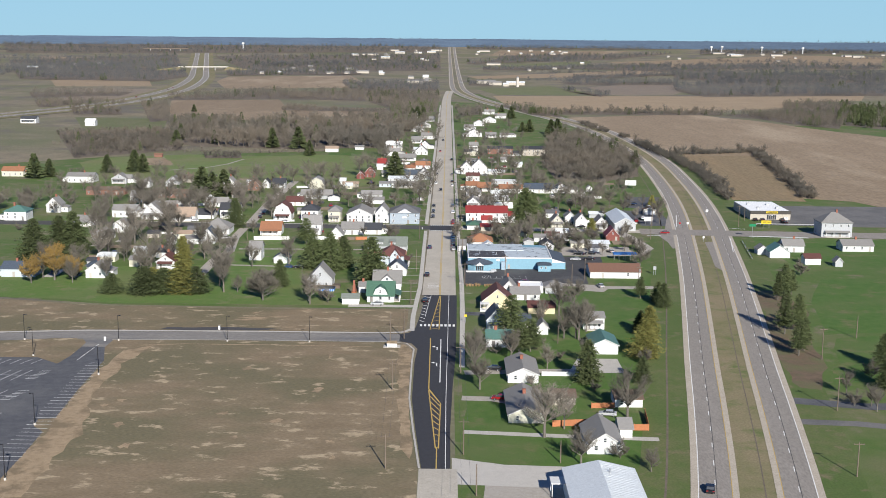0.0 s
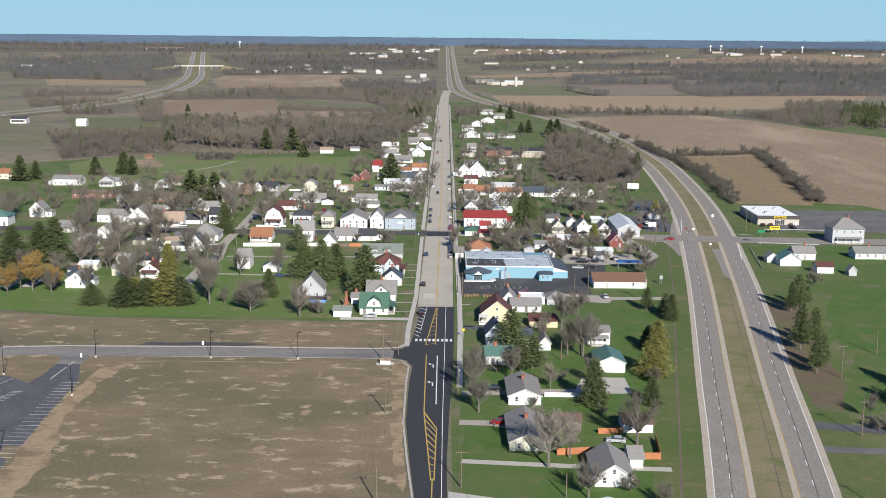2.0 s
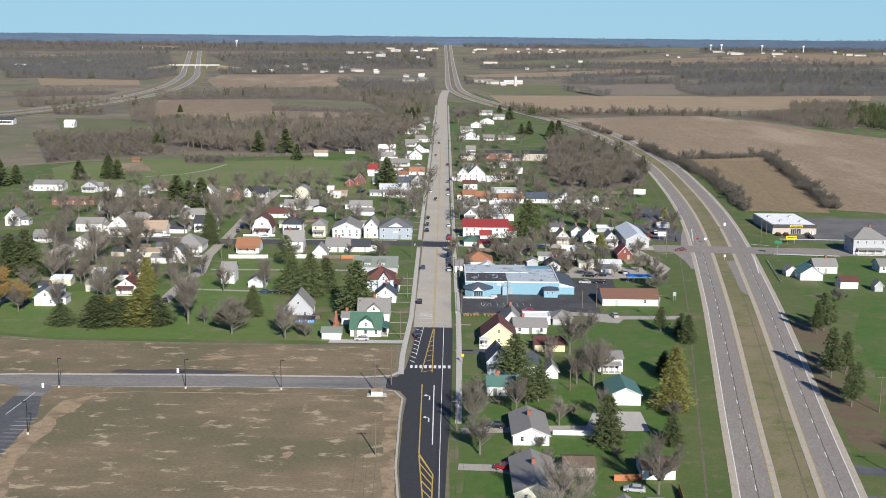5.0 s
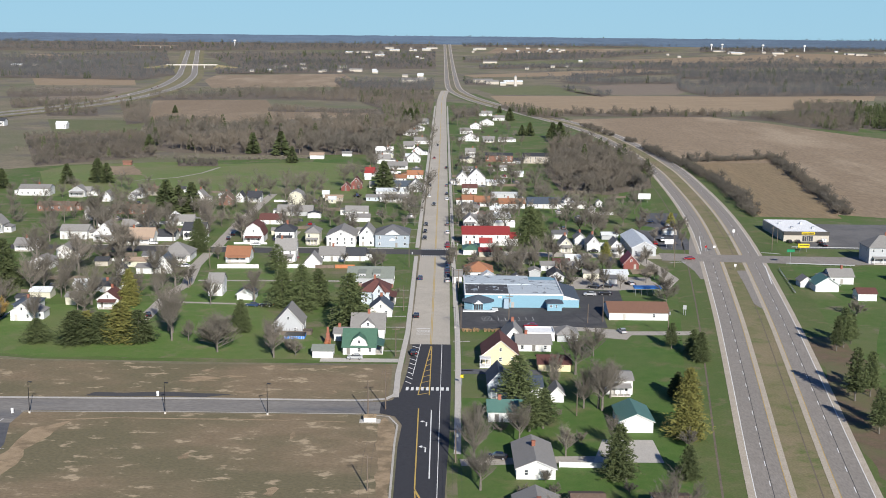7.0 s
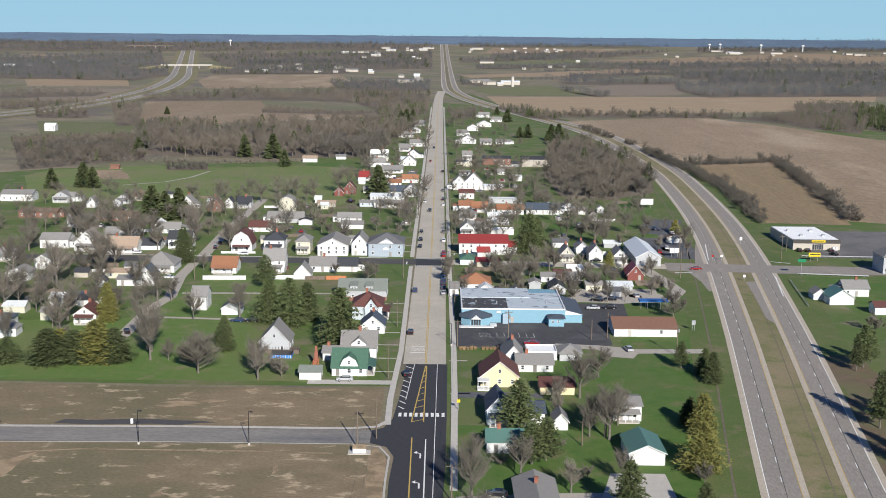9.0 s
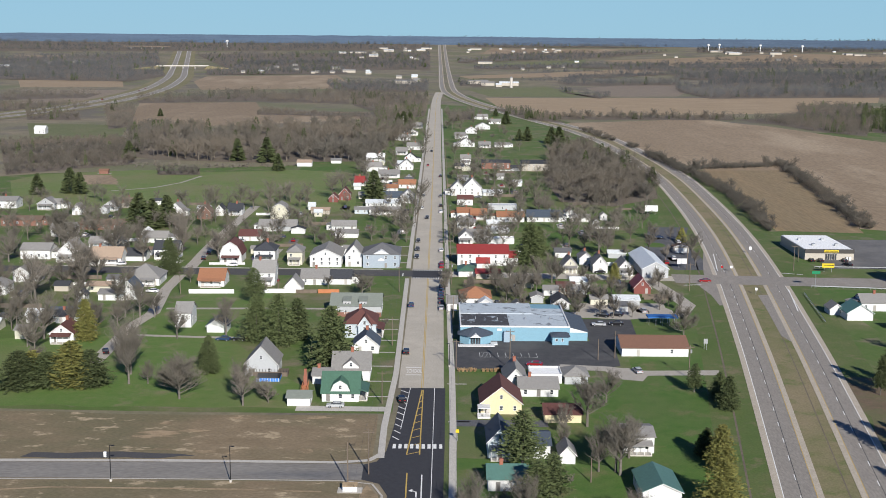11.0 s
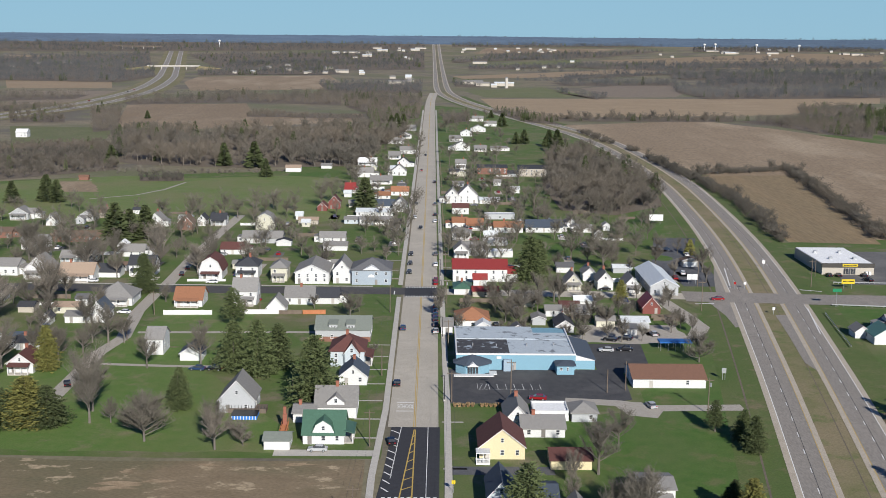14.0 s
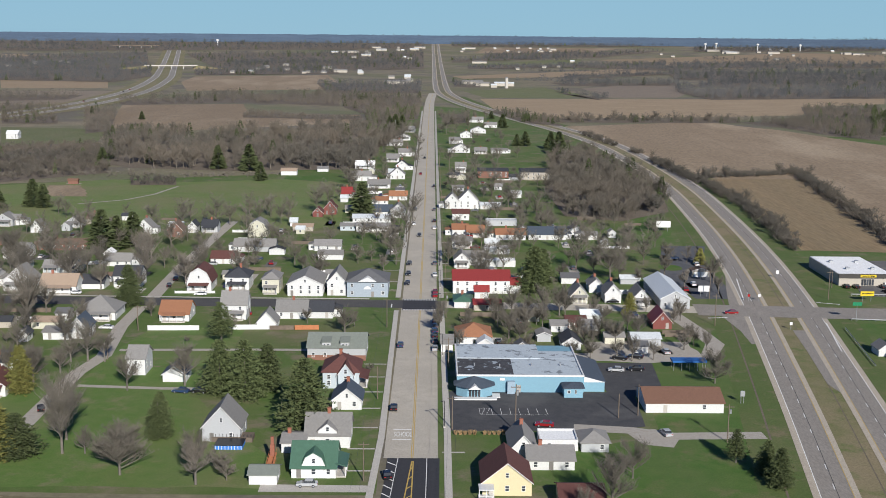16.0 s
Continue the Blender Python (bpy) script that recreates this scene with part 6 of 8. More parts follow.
part("rail", joined("rail", [box(-1.6, 0.04, 1.25, 1.6, 0.12, 1.35)] + [box(-1.5 + 0.3 * k, 0.05, 0.4, -1.45 + 0.3 * k, 0.1, 1.25) for k in range(11)], "white_trim"), porch)
# ---- fences and rails ----
fence(-89.1, 540.3, -72.7, 540.9, 1.7, "white_trim", "white solid board garden fence")
fence(-66.2, 541.8, -50.2, 542.6, 1.7, "white_trim", "white solid board garden fence")
fence(-49.8, 542.0, -42.2, 542.4, 1.5, "weathered_wood", "weathered grey board fence")
fence(-41.8, 542.4, -34.1, 542.8, 1.6, "cedar_boards", "red-brown cedar board fence")
fence(-92, 594.6, -77.4, 595.2, 1.0, "white_trim", "low white garden fence")
fence(-140.2, 646, -128.9, 651.3, 1.5, "white_trim", "white solid board garden fence")
fence(27.2, 278.4, 38.4, 280.2, 1.7, "cedar_boards", "red-brown cedar board fence")
fence(38.6, 293.4, 44.6, 293.8, 1.5, "cedar_boards", "red-brown cedar board fence")
fence(46.9, 276.2, 50.5, 276.3, 1.7, "cedar_boards", "red-brown cedar board fence")
fence(50.6, 276.4, 51.6, 288.6, 1.7, "cedar_boards", "red-brown cedar board fence")
fence(28, 322.6, 40, 322.2, 1.3, "white_trim", "pale panel fence beside a drive")
for x0, y0, x1, y1 in ((140.0, 548.0, 133.5, 503.0), (146.5, 560.2, 174, 556.6), (160, 599, 200, 597)):
    L = math.hypot(x1 - x0, y1 - y0)
    rail = empty("guard_rail", pose(x0, y0, 0, 0, 0, math.degrees(math.atan2(y1 - y0, x1 - x0))), "galvanised roadside guard rail on posts", "guard rail", "guard rails")
    part("rail", joined("rail", [box(0, -0.05, 0.5, L, 0.05, 0.82)], "galvanised"), rail)
    for i in range(int(L / 2) + 1):
        part("post", joined("post", [box(2 * i - 0.06, 0.05, 0, 2 * i + 0.06, 0.15, 0.75)], "galvanised"), rail)

# ---- poles, lamps, signs ----
for x, y, h, arm, drum in ((4.9, 258.3, 8.5, True, False), (4.9, 325, 8.0, True, True), (7.3, 233.8, 7.0, False, False), (-13.8, 308, 8.0, True, False), (-12.6, 248.9, 8.0, True, False), (-12.6, 362.2, 10.4, True, False),
                           (-16.7, 356.0, 9.7, False, False), (23.3, 445.3, 12.0, True, True), (50.2, 455.4, 6.5, False, False), (55.5, 457.5, 8.4, False, False), (73.6, 437.8, 9.6, True, True), (-34.5, 450.4, 5.5, False, False),
                           (-92.2, 540.2, 8.4, True, False), (-92.8, 506.1, 7, False, False), (7.8, 446, 8.5, True, False), (-12, 546.5, 10, True, False), (97.5, 551.7, 11, True, False), (105, 592, 11, True, False),
                           (157, 612.4, 7, False, False), (149.1, 592.5, 11, True, False), (113.6, 342.5, 10.1, True, False), (102.4, 293.6, 9.3, True, False), (91.6, 246.9, 8.1, True, False), (132.9, 368.6, 7.5, False, False),
                           (26.8, 253.6, 5.3, False, False), (35.8, 358.5, 5.6, False, False), (-57.2, 547.4, 6, False, False), (7.6, 500, 9, True, False), (7.6, 560, 9, True, True), (7.8, 610, 9, True, False), (7.8, 660, 9, True, False),
                           (7.8, 710, 9, True, False), (7.8, 760, 9, True, False), (8, 820, 9, True, False), (8, 880, 9, True, False), (8, 940, 9, True, False), (8, 1010, 9, True, False), (-12, 412, 9, True, False), (-11.6, 470, 9, False, False)):
    utility_pole(x, y, h, 0, arm, drum)
rightline = [(7.8, y, 8.3) for y in (446, 500, 560, 610, 660, 710, 760, 820, 880, 940, 1010)]
for o in (-0.9, 0.9):
    wire([(x + o, y, z) for x, y, z in rightline])
    wire([(-12.6 + o, 248.9, 7.4), (-13.8 + o, 308, 7.4), (-12.6 + o, 362.2, 9.6), (-12 + o, 412, 8.3), (-12 + o, 546.5, 9.2)])
    wire([(4.9 + o, 200, 8.0), (4.9 + o, 258.3, 7.9), (4.9 + o, 325, 7.4), (7.8 + o, 446, 7.9)])
for x, y in ((-42, 357.0), (-67.7, 357.0), (-101.6, 356.6), (-130.9, 356.3), (-97.0, 319.3), (-121.8, 337.8), (-100.0, 275.9), (-93.9, 239.7)):
    street_lamp(x, y, 8.2, 180 if y > 350 else 0)
for y in (440, 505, 560, 600, 640, 700, 760):
    street_lamp(5.9, y + 7, 7.0, 0)
sign(103.9, 596.5, 4.2, 2.2, 1.8, "white_trim", "white roadside sign board on two posts")
sign(116.6, 740.3, 7.0, 3.2, 2.0, "white_trim", "blank white billboard beside the highway")
sign(122.5, 589, 1.0, 1.0, 1.6, "white_trim", "small white traffic island sign", 1)
sign(118.5, 588.3, 0.8, 0.9, 1.8, "tail_red", "small red road sign", 1)
sign(121.6, 547, 0.9, 1.0, 1.6, "white_trim", "small white traffic island sign", 1)
sign(147.5, 558.8, 3.2, 1.2, 5.6, "sign_green", "green street name sign on a pole", 1)
sign(141, 630, 1.2, 1.4, 1.8, "white_trim", "white highway route sign", 1)
sign(85, 468, 1.2, 1.5, 2.0, "galvanised", "back of a grey highway sign", 2)
sign(7.2, 384, 0.8, 0.8, 2.1, "sign_yellow", "yellow pedestrian crossing sign", 1)
for x, y in ((-105.8, 356.4), (-73, 371.6)):
    st = empty("bollard", pose(x, y, 0), "white marker post on the verge", "bollard")
    part("post", joined("post", [box(-0.3, -0.2, 0, 0.3, 0.2, 1.3)], "white_trim"), st)

# ---- cars ----
for paint, x, y, turn, where in (("blue", -6.9, 522.6, 0, "parked beside the street"), ("black", -7.0, 461.1, 0, "parked beside the street"), ("black", -7.0, 414.4, 8, "parked in a marked bay"), ("black", 3.8, 553.2, 0, "in a parked row"),
                                 ("grey", 3.8, 546.5, 0, "in a parked row"), ("blue", 3.8, 540.4, 0, "in a parked row"), ("black", 3.8, 534.2, 0, "in a parked row"), ("grey", 3.8, 527.6, 0, "in a parked row"), ("silver", 3.8, 519, 0, "parked beside the street"),
                                 ("red", 4.0, 598.3, 0, "parked near the crossing"), ("red", 4.0, 592.2, 0, "parked near the crossing"), ("black", -6.6, 612.9, 180, "parked beside the street"), ("black", -6.6, 631, 180, "parked beside the street"),
                                 ("black", -6.6, 651.9, 180, "parked beside the street"), ("grey", 4.0, 652.4, 0, "parked beside the street"), ("white", 4.0, 629.2, 0, "parked beside the street"), ("black", -3.2, 721, 180, "on the street"),
                                 ("black", 4.0, 763.7, 0, "parked beside the street"), ("grey", 4.0, 802, 0, "parked beside the street"), ("white", 4.0, 742, 0, "parked beside the street"), ("black", -6.4, 801.8, 180, "parked beside the street"), ("white", -6.4, 754, 180, "parked beside the street"),
                                 ("red", -5.0, 963, 180, "on the far street"), ("black", -3.0, 1064, 180, "on the far street"), ("black", 4.0, 900, 0, "parked beside the street"), ("silver", -23.9, 408.8, 90, "on a drive before a house"), ("black", 14.4, 327.6, 80, "on a gravel drive"),
                                 ("silver", 59.9, 442.9, 10, "on a gravel yard"), ("red", 30.8, 448.6, 80, "parked beside a white wall"), ("blue", -64.6, 474.2, 80, "on the grass"), ("black", -59.6, 474.2, 80, "on the grass"), ("black", -97, 458.6, 20, "on the lane"),
                                 ("white", -102.9, 541.8, 85, "on a drive"), ("black", 57.2, 237.7, -12, "on the highway"), ("red", 107.2, 568.5, 90, "at the highway crossing"), ("black", -96.6, 617.6, 10, "parked on the lane"), ("black", -96.6, 606, 10, "parked on the lane"),
                                 ("white", -82, 591.8, 90, "on the cross street"), ("red", 77.6, 583.6, 90, "before a house"), ("black", 68, 584, 90, "before a house"), ("red", 15.2, 299.8, 80, "on a drive"), ("black", 162.8, 612.8, 0, "before the store"),
                                 ("black", 166.6, 612.8, 0, "before the store"), ("black", 177, 612.8, 0, "before the store"), ("black", 175.5, 604, 20, "on the store's car park"), ("black", 59, 509.5, 70, "on the yard"), ("black", 64, 511, 70, "on the yard")):
    car(paint, x, y, turn, where)
rng = random.Random(31)
for i in range(12):
    k = rng.randrange(8, 60)
    p, q = FREE[k], FREE[k + 1]
    s = rng.choice((-1, 1))
    d = (q - p).normalized()
    c = car(rng.choice(("white", "silver", "black", "red")), p.x + d.y * s * 15, p.y - d.x * s * 15, math.degrees(math.atan2(-d.x, d.y)), "far away on the freeway")
    c.location.z = 0.6 + rise(p.x, p.y)
for x, y, turn in YARD:
    car(rng.choice(("white", "black", "silver", "grey", "red", "blue")), x, y, turn, "parked behind a house")
for x0, x1, y0, y1, n in BLOCKS:
    for i in range(n * 2):
        L = yard_rng.uniform(7, 16)
        at = free_spot(x0, x1, y0, y1, L / 2, 0.4)
        if at:
            fence(at[0] - L / 2, at[1], at[0] + L / 2, at[1] + yard_rng.uniform(-0.3, 0.3), yard_rng.uniform(1.2, 1.8), yard_rng.choice(("white_trim", "weathered_wood", "weathered_wood")), "plain board fence between back gardens")
bush_rng = random.Random(8)
tuft_shapes = []
for i in range(160):
    a, r0, L = bush_rng.uniform(0, 6.283), bush_rng.uniform(0, 0.28), bush_rng.uniform(0.7, 1.25)
    p = (math.cos(a) * r0, math.sin(a) * r0, 0)
    strips(bush_rng, p, (math.cos(a) * (r0 + 0.35), math.sin(a) * (r0 + 0.35), L), 0.11, tuft_shapes)
TUFT = joined("tuft", tuft_shapes, "dry_straw")
for i in range(13):
    ob = new("grass_tuft", TUFT)
    ob.matrix_basis = pose(8.6 + 1.15 * i + (1.3 if i > 4 else 0), 442.4, 0, 0, 0, 40 * i) @ Matrix.Diagonal((1, 1, bush_rng.uniform(0.9, 1.3), 1))
    tagged(ob, "dry tan ornamental grass tuft beside the car park", "grass tuft", "grass tufts by the car park")
lot_rng = random.Random(12)
for x, y, turn in ((-118, 543, 85), (-112, 606, 90), (-75, 606, 0), (-61, 562, 90), (-71, 660, 90), (-88, 648, 85), (-20, 745, 90), (-46, 668, 90), (-128, 592.5, 90), (-140, 605, 0), (34, 601, 90), (48, 625, 90), (55, 600, 0), (66, 596, 85), (86, 598, 10),
                   (22, 690, 90), (40, 640, 0), (112, 640, 0), (114, 655, 0), (107, 668, 90), (20, 720, 90), (-22, 810, 90), (26, 800, 90), (42, 287.5, 80), (47, 481, 0), (56, 497, 85), (62, 498, 85)):
    car(lot_rng.choice(("white", "black", "silver", "grey", "red", "blue")), x, y, turn, "standing beside a house")

# ---- trees ----
plant("conifer", -122.8, 424.8, 7.5, 1.55)
plant("conifer", -110.4, 423.5, 10.5, 1.55)
plant("conifer", -103.6, 425.8, 9.6, 1.55)
plant("golden_conifer", -97.0, 426.1, 12.7, 1.55)
plant("budding_tree", -151.0, 446.0, 14.0)
plant("budding_tree", -158.0, 440.0, 11.5)
plant("budding_tree", -144.0, 449.0, 9.5)
plant("golden_conifer", -108.5, 428.4, 9.2, 1.55)
plant("conifer", -160.1, 499.8, 19.0)
plant("conifer", -166.1, 499.4, 17.2)
plant("conifer", -172.5, 486.1, 18.0)
plant("conifer", -27.9, 443.2, 19.0)
plant("conifer", -54.1, 474.5, 15.1)
plant("conifer", -46.6, 469.7, 16.4)
plant("conifer", -41.7, 477.3, 13.3)
plant("sparse_pine", -63.1, 527.7, 12.8, 1.4)
plant("conifer", -103.5, 574.2, 15.1)
plant("conifer", -141.0, 676.0, 19.0)
plant("conifer", -136.5, 684.0, 15.0)
plant("conifer", -131.5, 693.0, 15.5)
plant("conifer", -214.0, 806.0, 15.5)
plant("conifer", -231.0, 799.0, 12.5)
plant("conifer", -268.5, 764.0, 16.5)
plant("conifer", -262.0, 774.0, 12.0)
plant("conifer", -62.4, 438.5, 10.2)
plant("conifer", -91.8, 426.1, 10.3, 1.55)
plant("conifer", -97.3, 428.2, 9.8, 1.55)
plant("golden_conifer", -107.0, 473.1, 13.5)
plant("conifer", 77.6, 418.0, 7.9)
plant("sparse_pine", 72.2, 424.2, 8.4)
plant("golden_conifer", 60.5, 343.0, 11.6)
plant("conifer", 64.3, 374.1, 7.4)
plant("conifer", 55.5, 316.5, 7.9)
plant("sparse_pine", 21.5, 366.5, 14.0, 1.5)
plant("sparse_pine", 23.0, 346.5, 9.8, 1.7)
plant("conifer", 40.2, 316.2, 12.7)
for x, y, h in ((111, 373, 15.0), (116.5, 377, 13.0), (126, 427, 13.4), (122.5, 423, 11.2), (108, 347, 12.0), (111.5, 353, 10.5), (130, 432, 10.0), (119, 383, 9.5)):
    plant("sparse_pine", x, y, h)
sheet("needle_bed", ragged([(116, 440), (128, 440), (128, 405), (118, 372), (114, 340), (104, 312), (98, 314), (100, 340), (105, 372), (113, 405)], 0.9, 5, 15), "needle_litter", 0.052, "brown needle litter under the pines", "ground")
plant("conifer", 128.7, 332.8, 11.0)
plant("conifer", 122.8, 313.1, 11.2)
plant("shrub", 122.0, 323.9, 5.0)
plant("golden_conifer", 65.6, 365.7, 11.1)
plant("golden_conifer", 63.7, 376.6, 4.8)
plant("conifer", -228.2, 995.3, 13.8)
plant("conifer", -145.5, 984.8, 17.2)
plant("conifer", -122.7, 976.5, 19.0)
plant("conifer", -107.6, 924.6, 12.4)
plant("conifer", -33.3, 1333.5, 14.9)
plant("conifer", -39.3, 1346.5, 12.3)
plant("conifer", -26.3, 1320.8, 15.3)
plant("conifer", 82.0, 1170.8, 12.9)
plant("conifer", 100.8, 1143.4, 15.4)
plant("conifer", 103.1, 1098.4, 19.0)
plant("conifer", 74.7, 1170.1, 10.5)
plant("conifer", 73.8, 1360.1, 14.2)
plant("conifer", 68.1, 1475.3, 9.3)
plant("conifer", -33.8, 780.2, 18.4)
plant("conifer", 41.0, 599.7, 18.2)
plant("conifer", 46.0, 620.1, 13.4)
plant("golden_conifer", 71.4, 566.7, 8.0)
plant("golden_conifer", 116.0, 657.3, 7.2)
plant("conifer", -207.5, 803.0, 13.0)
plant("conifer", -304.9, 1425.8, 8.9)
plant("conifer", -255.4, 1287.5, 8.0)
plant("spreading_tree", -65.5, 414.8, 12.6)
plant("bare_tree", -83.9, 436.9, 15.2)
plant("bare_tree", -76.9, 427.9, 7.1)
plant("pale_bare_tree", -47.9, 409.5, 11.2)
plant("shrub", -41.7, 411.9, 4.8)
plant("shrub", -44.7, 418.5, 3.3)
plant("pale_bare_tree", -130.4, 548.7, 19.0)
plant("pale_bare_tree", -107.7, 615.1, 19.0)
plant("bare_tree", -104.0, 745.3, 19.0)
plant("bare_tree", -97.7, 749.1, 15.8)
plant("spreading_tree", 82.0, 486.0, 10.5)
plant("bare_tree", -25.3, 538.7, 10.4)
plant("bare_tree", -64.9, 480.9, 12.8)
plant("pale_bare_tree", -112.8, 647.2, 19.0)
plant("bare_tree", 42.8, 362.8, 14.3)
plant("bare_tree", 46.4, 373.5, 11.5)
plant("spreading_tree", 47.0, 414.5, 9.5)
plant("bare_tree", 9.0, 323.8, 13.7)
plant("bare_tree", 38.3, 364.7, 11.2)
plant("sparse_pine", 26.5, 348.6, 10.5, 1.6)
plant("shrub", 59.5, 335.4, 4.6)
plant("pale_bare_tree", 24.5, 270.6, 15.0)
plant("bare_tree", 46.8, 286.2, 14.9)
plant("bare_tree", 31.4, 253.0, 10.0)
plant("bare_tree", 46.5, 248.6, 6.0)
plant("bare_tree", 29.9, 276.9, 11.3)
plant("bare_tree", -82.1, 427.8, 15.5)
plant("spreading_tree", -66.7, 419.0, 10.9)
plant("bare_tree", -49.1, 414.4, 11.1)
plant("shrub", -44.3, 417.4, 5.2)
plant("bare_tree", 10.0, 308.9, 10.2)
plant("bare_tree", 9.1, 337.0, 11.1)
plant("shrub", 40.8, 256.9, 4.3)
plant("bare_tree", 20.0, 337.4, 11.1)
plant("bare_tree", 39.5, 395.1, 13.3)
plant("bare_tree", 42.1, 364.7, 14.4)
plant("conifer", 78.1, 409.8, 9.2)
plant("shrub", 108.2, 297.6, 4.6)
plant("bare_tree", 112.5, 293.0, 6.8)
plant("bare_tree", -12.1, 651.7, 19.0)
plant("bare_tree", -9.1, 705.5, 19.0)
plant("bare_tree", -15.1, 670.4, 16.6)
plant("bare_tree", -7.0, 763.1, 19.0)
plant("bare_tree", -41.5, 616.6, 14.9)
plant("bare_tree", -71.8, 615.4, 14.8)
plant("bare_tree", -54.1, 649.8, 13.3)
plant("bare_tree", -161.0, 712.9, 14.9)
plant("bare_tree", -152.7, 645.5, 19.0)
plant("bare_tree", -132.9, 604.5, 19.0)
plant("bare_tree", -113.2, 686.0, 17.0)
plant("bare_tree", -121.2, 747.8, 15.8)
plant("bare_tree", -99.5, 679.7, 12.6)
plant("bare_tree", -164.6, 633.3, 19.0)
plant("bare_tree", -173.0, 697.3, 17.3)
plant("bare_tree", -97.9, 503.6, 13.2)
plant("bare_tree", -102.8, 503.4, 9.5)
plant("bare_tree", -93.0, 503.7, 9.5)
plant("bare_tree", -41.0, 966.6, 17.2)
plant("bare_tree", -62.6, 998.5, 17.8)
plant("bare_tree", -46.5, 879.5, 19.0)
plant("bare_tree", -54.0, 809.1, 19.0)
plant("bare_tree", -58.2, 788.5, 19.0)
plant("bare_tree", -9.0, 1002.9, 19.0)
plant("bare_tree", -8.5, 1123.6, 17.9)
plant("bare_tree", 27.3, 533.2, 10.4)
plant("bare_tree", 33.3, 540.6, 10.5)
plant("bare_tree", 39.4, 548.2, 9.2)
plant("bare_tree", 48.7, 564.3, 9.6)
plant("bare_tree", 24.5, 547.7, 9.2)
plant("bare_tree", 30.2, 563.7, 11.2)
plant("bare_tree", 23.4, 563.4, 9.6)
plant("bare_tree", 56.1, 534.1, 8.9)
plant("bare_tree", 60.5, 527.3, 8.8)
plant("bare_tree", 68.8, 534.5, 8.9)
plant("bare_tree", 62.0, 643.0, 18.3)
plant("bare_tree", 46.7, 564.2, 12.7)
plant("pale_bare_tree", 40.9, 564.0, 11.2)
plant("bare_tree", 72.9, 655.4, 18.8)
plant("bare_tree", 82.5, 655.8, 16.1)
plant("bare_tree", 92.0, 656.2, 16.2)
plant("bare_tree", 104.3, 696.5, 14.5)
plant("bare_tree", 58.4, 564.6, 8.0)
plant("bare_tree", 72.6, 621.2, 15.1)
plant("bare_tree", 42.5, 693.5, 17.3)
plant("bare_tree", 21.8, 619.2, 15.0)
plant("bare_tree", 31.9, 641.7, 15.7)
plant("bare_tree", 49.0, 531.3, 8.6)
plant("bare_tree", 6.0, 554.8, 8.7)
plant("bare_tree", 5.0, 539.7, 9.4)
plant("bare_tree", 62.5, 508.1, 8.4)
plant("bare_tree", 15.0, 883.8, 15.5)
plant("bare_tree", 24.6, 859.3, 18.7)
plant("bare_tree", 38.0, 860.2, 18.7)
plant("bare_tree", 45.1, 815.2, 19.0)
plant("bare_tree", 54.7, 861.3, 19.0)
plant("bare_tree", 35.7, 761.6, 16.0)
plant("bare_tree", 57.3, 775.9, 19.0)
plant("bare_tree", 31.9, 972.3, 19.0)
plant("pale_bare_tree", 50.2, 1025.9, 19.0)
plant("pale_bare_tree", 98.0, 1011.7, 19.0)
plant("bare_tree", 15.0, 1004.9, 18.0)
plant("bare_tree", 16.2, 1287.0, 17.9)
plant("bare_tree", 23.2, 1390.1, 16.2)
plant("bare_tree", 12.0, 1467.8, 13.8)
plant("bare_tree", -10.5, 1284.0, 14.9)
plant("bare_tree", -34.9, 1222.3, 16.9)
plant("bare_tree", -42.7, 1076.7, 19.0)
plant("bare_tree", -51.3, 1075.9, 17.0)
plant("bare_tree", -163.9, 545.7, 17.4)
plant("bare_tree", -120.6, 474.3, 17.3)
plant("bare_tree", -153.7, 610.6, 16.8)
plant("pale_bare_tree", -132.0, 551.9, 19.0)
plant("bare_tree", -175.5, 596.9, 14.0)
plant("pale_bare_tree", -145.5, 485.6, 16.6)
plant("bare_tree", -134.9, 486.0, 10.0)
plant("pale_bare_tree", -141.3, 527.7, 19.0)
plant("bare_tree", -85.7, 439.3, 17.8)
plant("bare_tree", -102.3, 491.7, 9.0)
plant("bare_tree", -79.4, 476.0, 10.9)
plant("conifer", -63.8, 446.9, 9.1)
plant("shrub", 144.6, 469.6, 6.7)
plant("bare_tree", 109.3, 307.4, 7.1)
plant("bare_tree", 112.7, 297.7, 6.9)
plant("bare_tree", -159.6, 635.4, 10.8)
plant("bare_tree", -135.4, 650.0, 7.5)
plant("bare_tree", -136.6, 692.2, 11.0)
plant("bare_tree", -139.8, 625.5, 11.3)
plant("bare_tree", -75.5, 664.5, 9.4)
plant("bare_tree", -156.1, 692.9, 8.5)
plant("bare_tree", -28.2, 653.8, 9.5)
plant("bare_tree", -105.4, 656.7, 8.5)
plant("bare_tree", -162.8, 659.6, 9.4)
plant("bare_tree", -116.5, 699.7, 8.0)
plant("bare_tree", -71.3, 621.8, 8.6)
plant("shrub", -82.9, 689.7, 2.6)
plant("bare_tree", -61.2, 688.8, 11.8)
plant("bare_tree", -167.2, 623.2, 9.1)
plant("bare_tree", -22.8, 659.0, 8.0)
plant("pale_bare_tree", -110.5, 695.9, 7.2)
plant("bare_tree", -143.5, 676.6, 7.5)
plant("pale_bare_tree", -16.8, 637.8, 7.3)
plant("shrub", -143.7, 665.1, 2.5)
plant("pale_bare_tree", -93.5, 618.9, 9.6)
plant("bare_tree", -49.3, 636.2, 8.2)
plant("bare_tree", -105.9, 596.0, 11.4)
plant("shrub", -40.4, 645.8, 2.9)
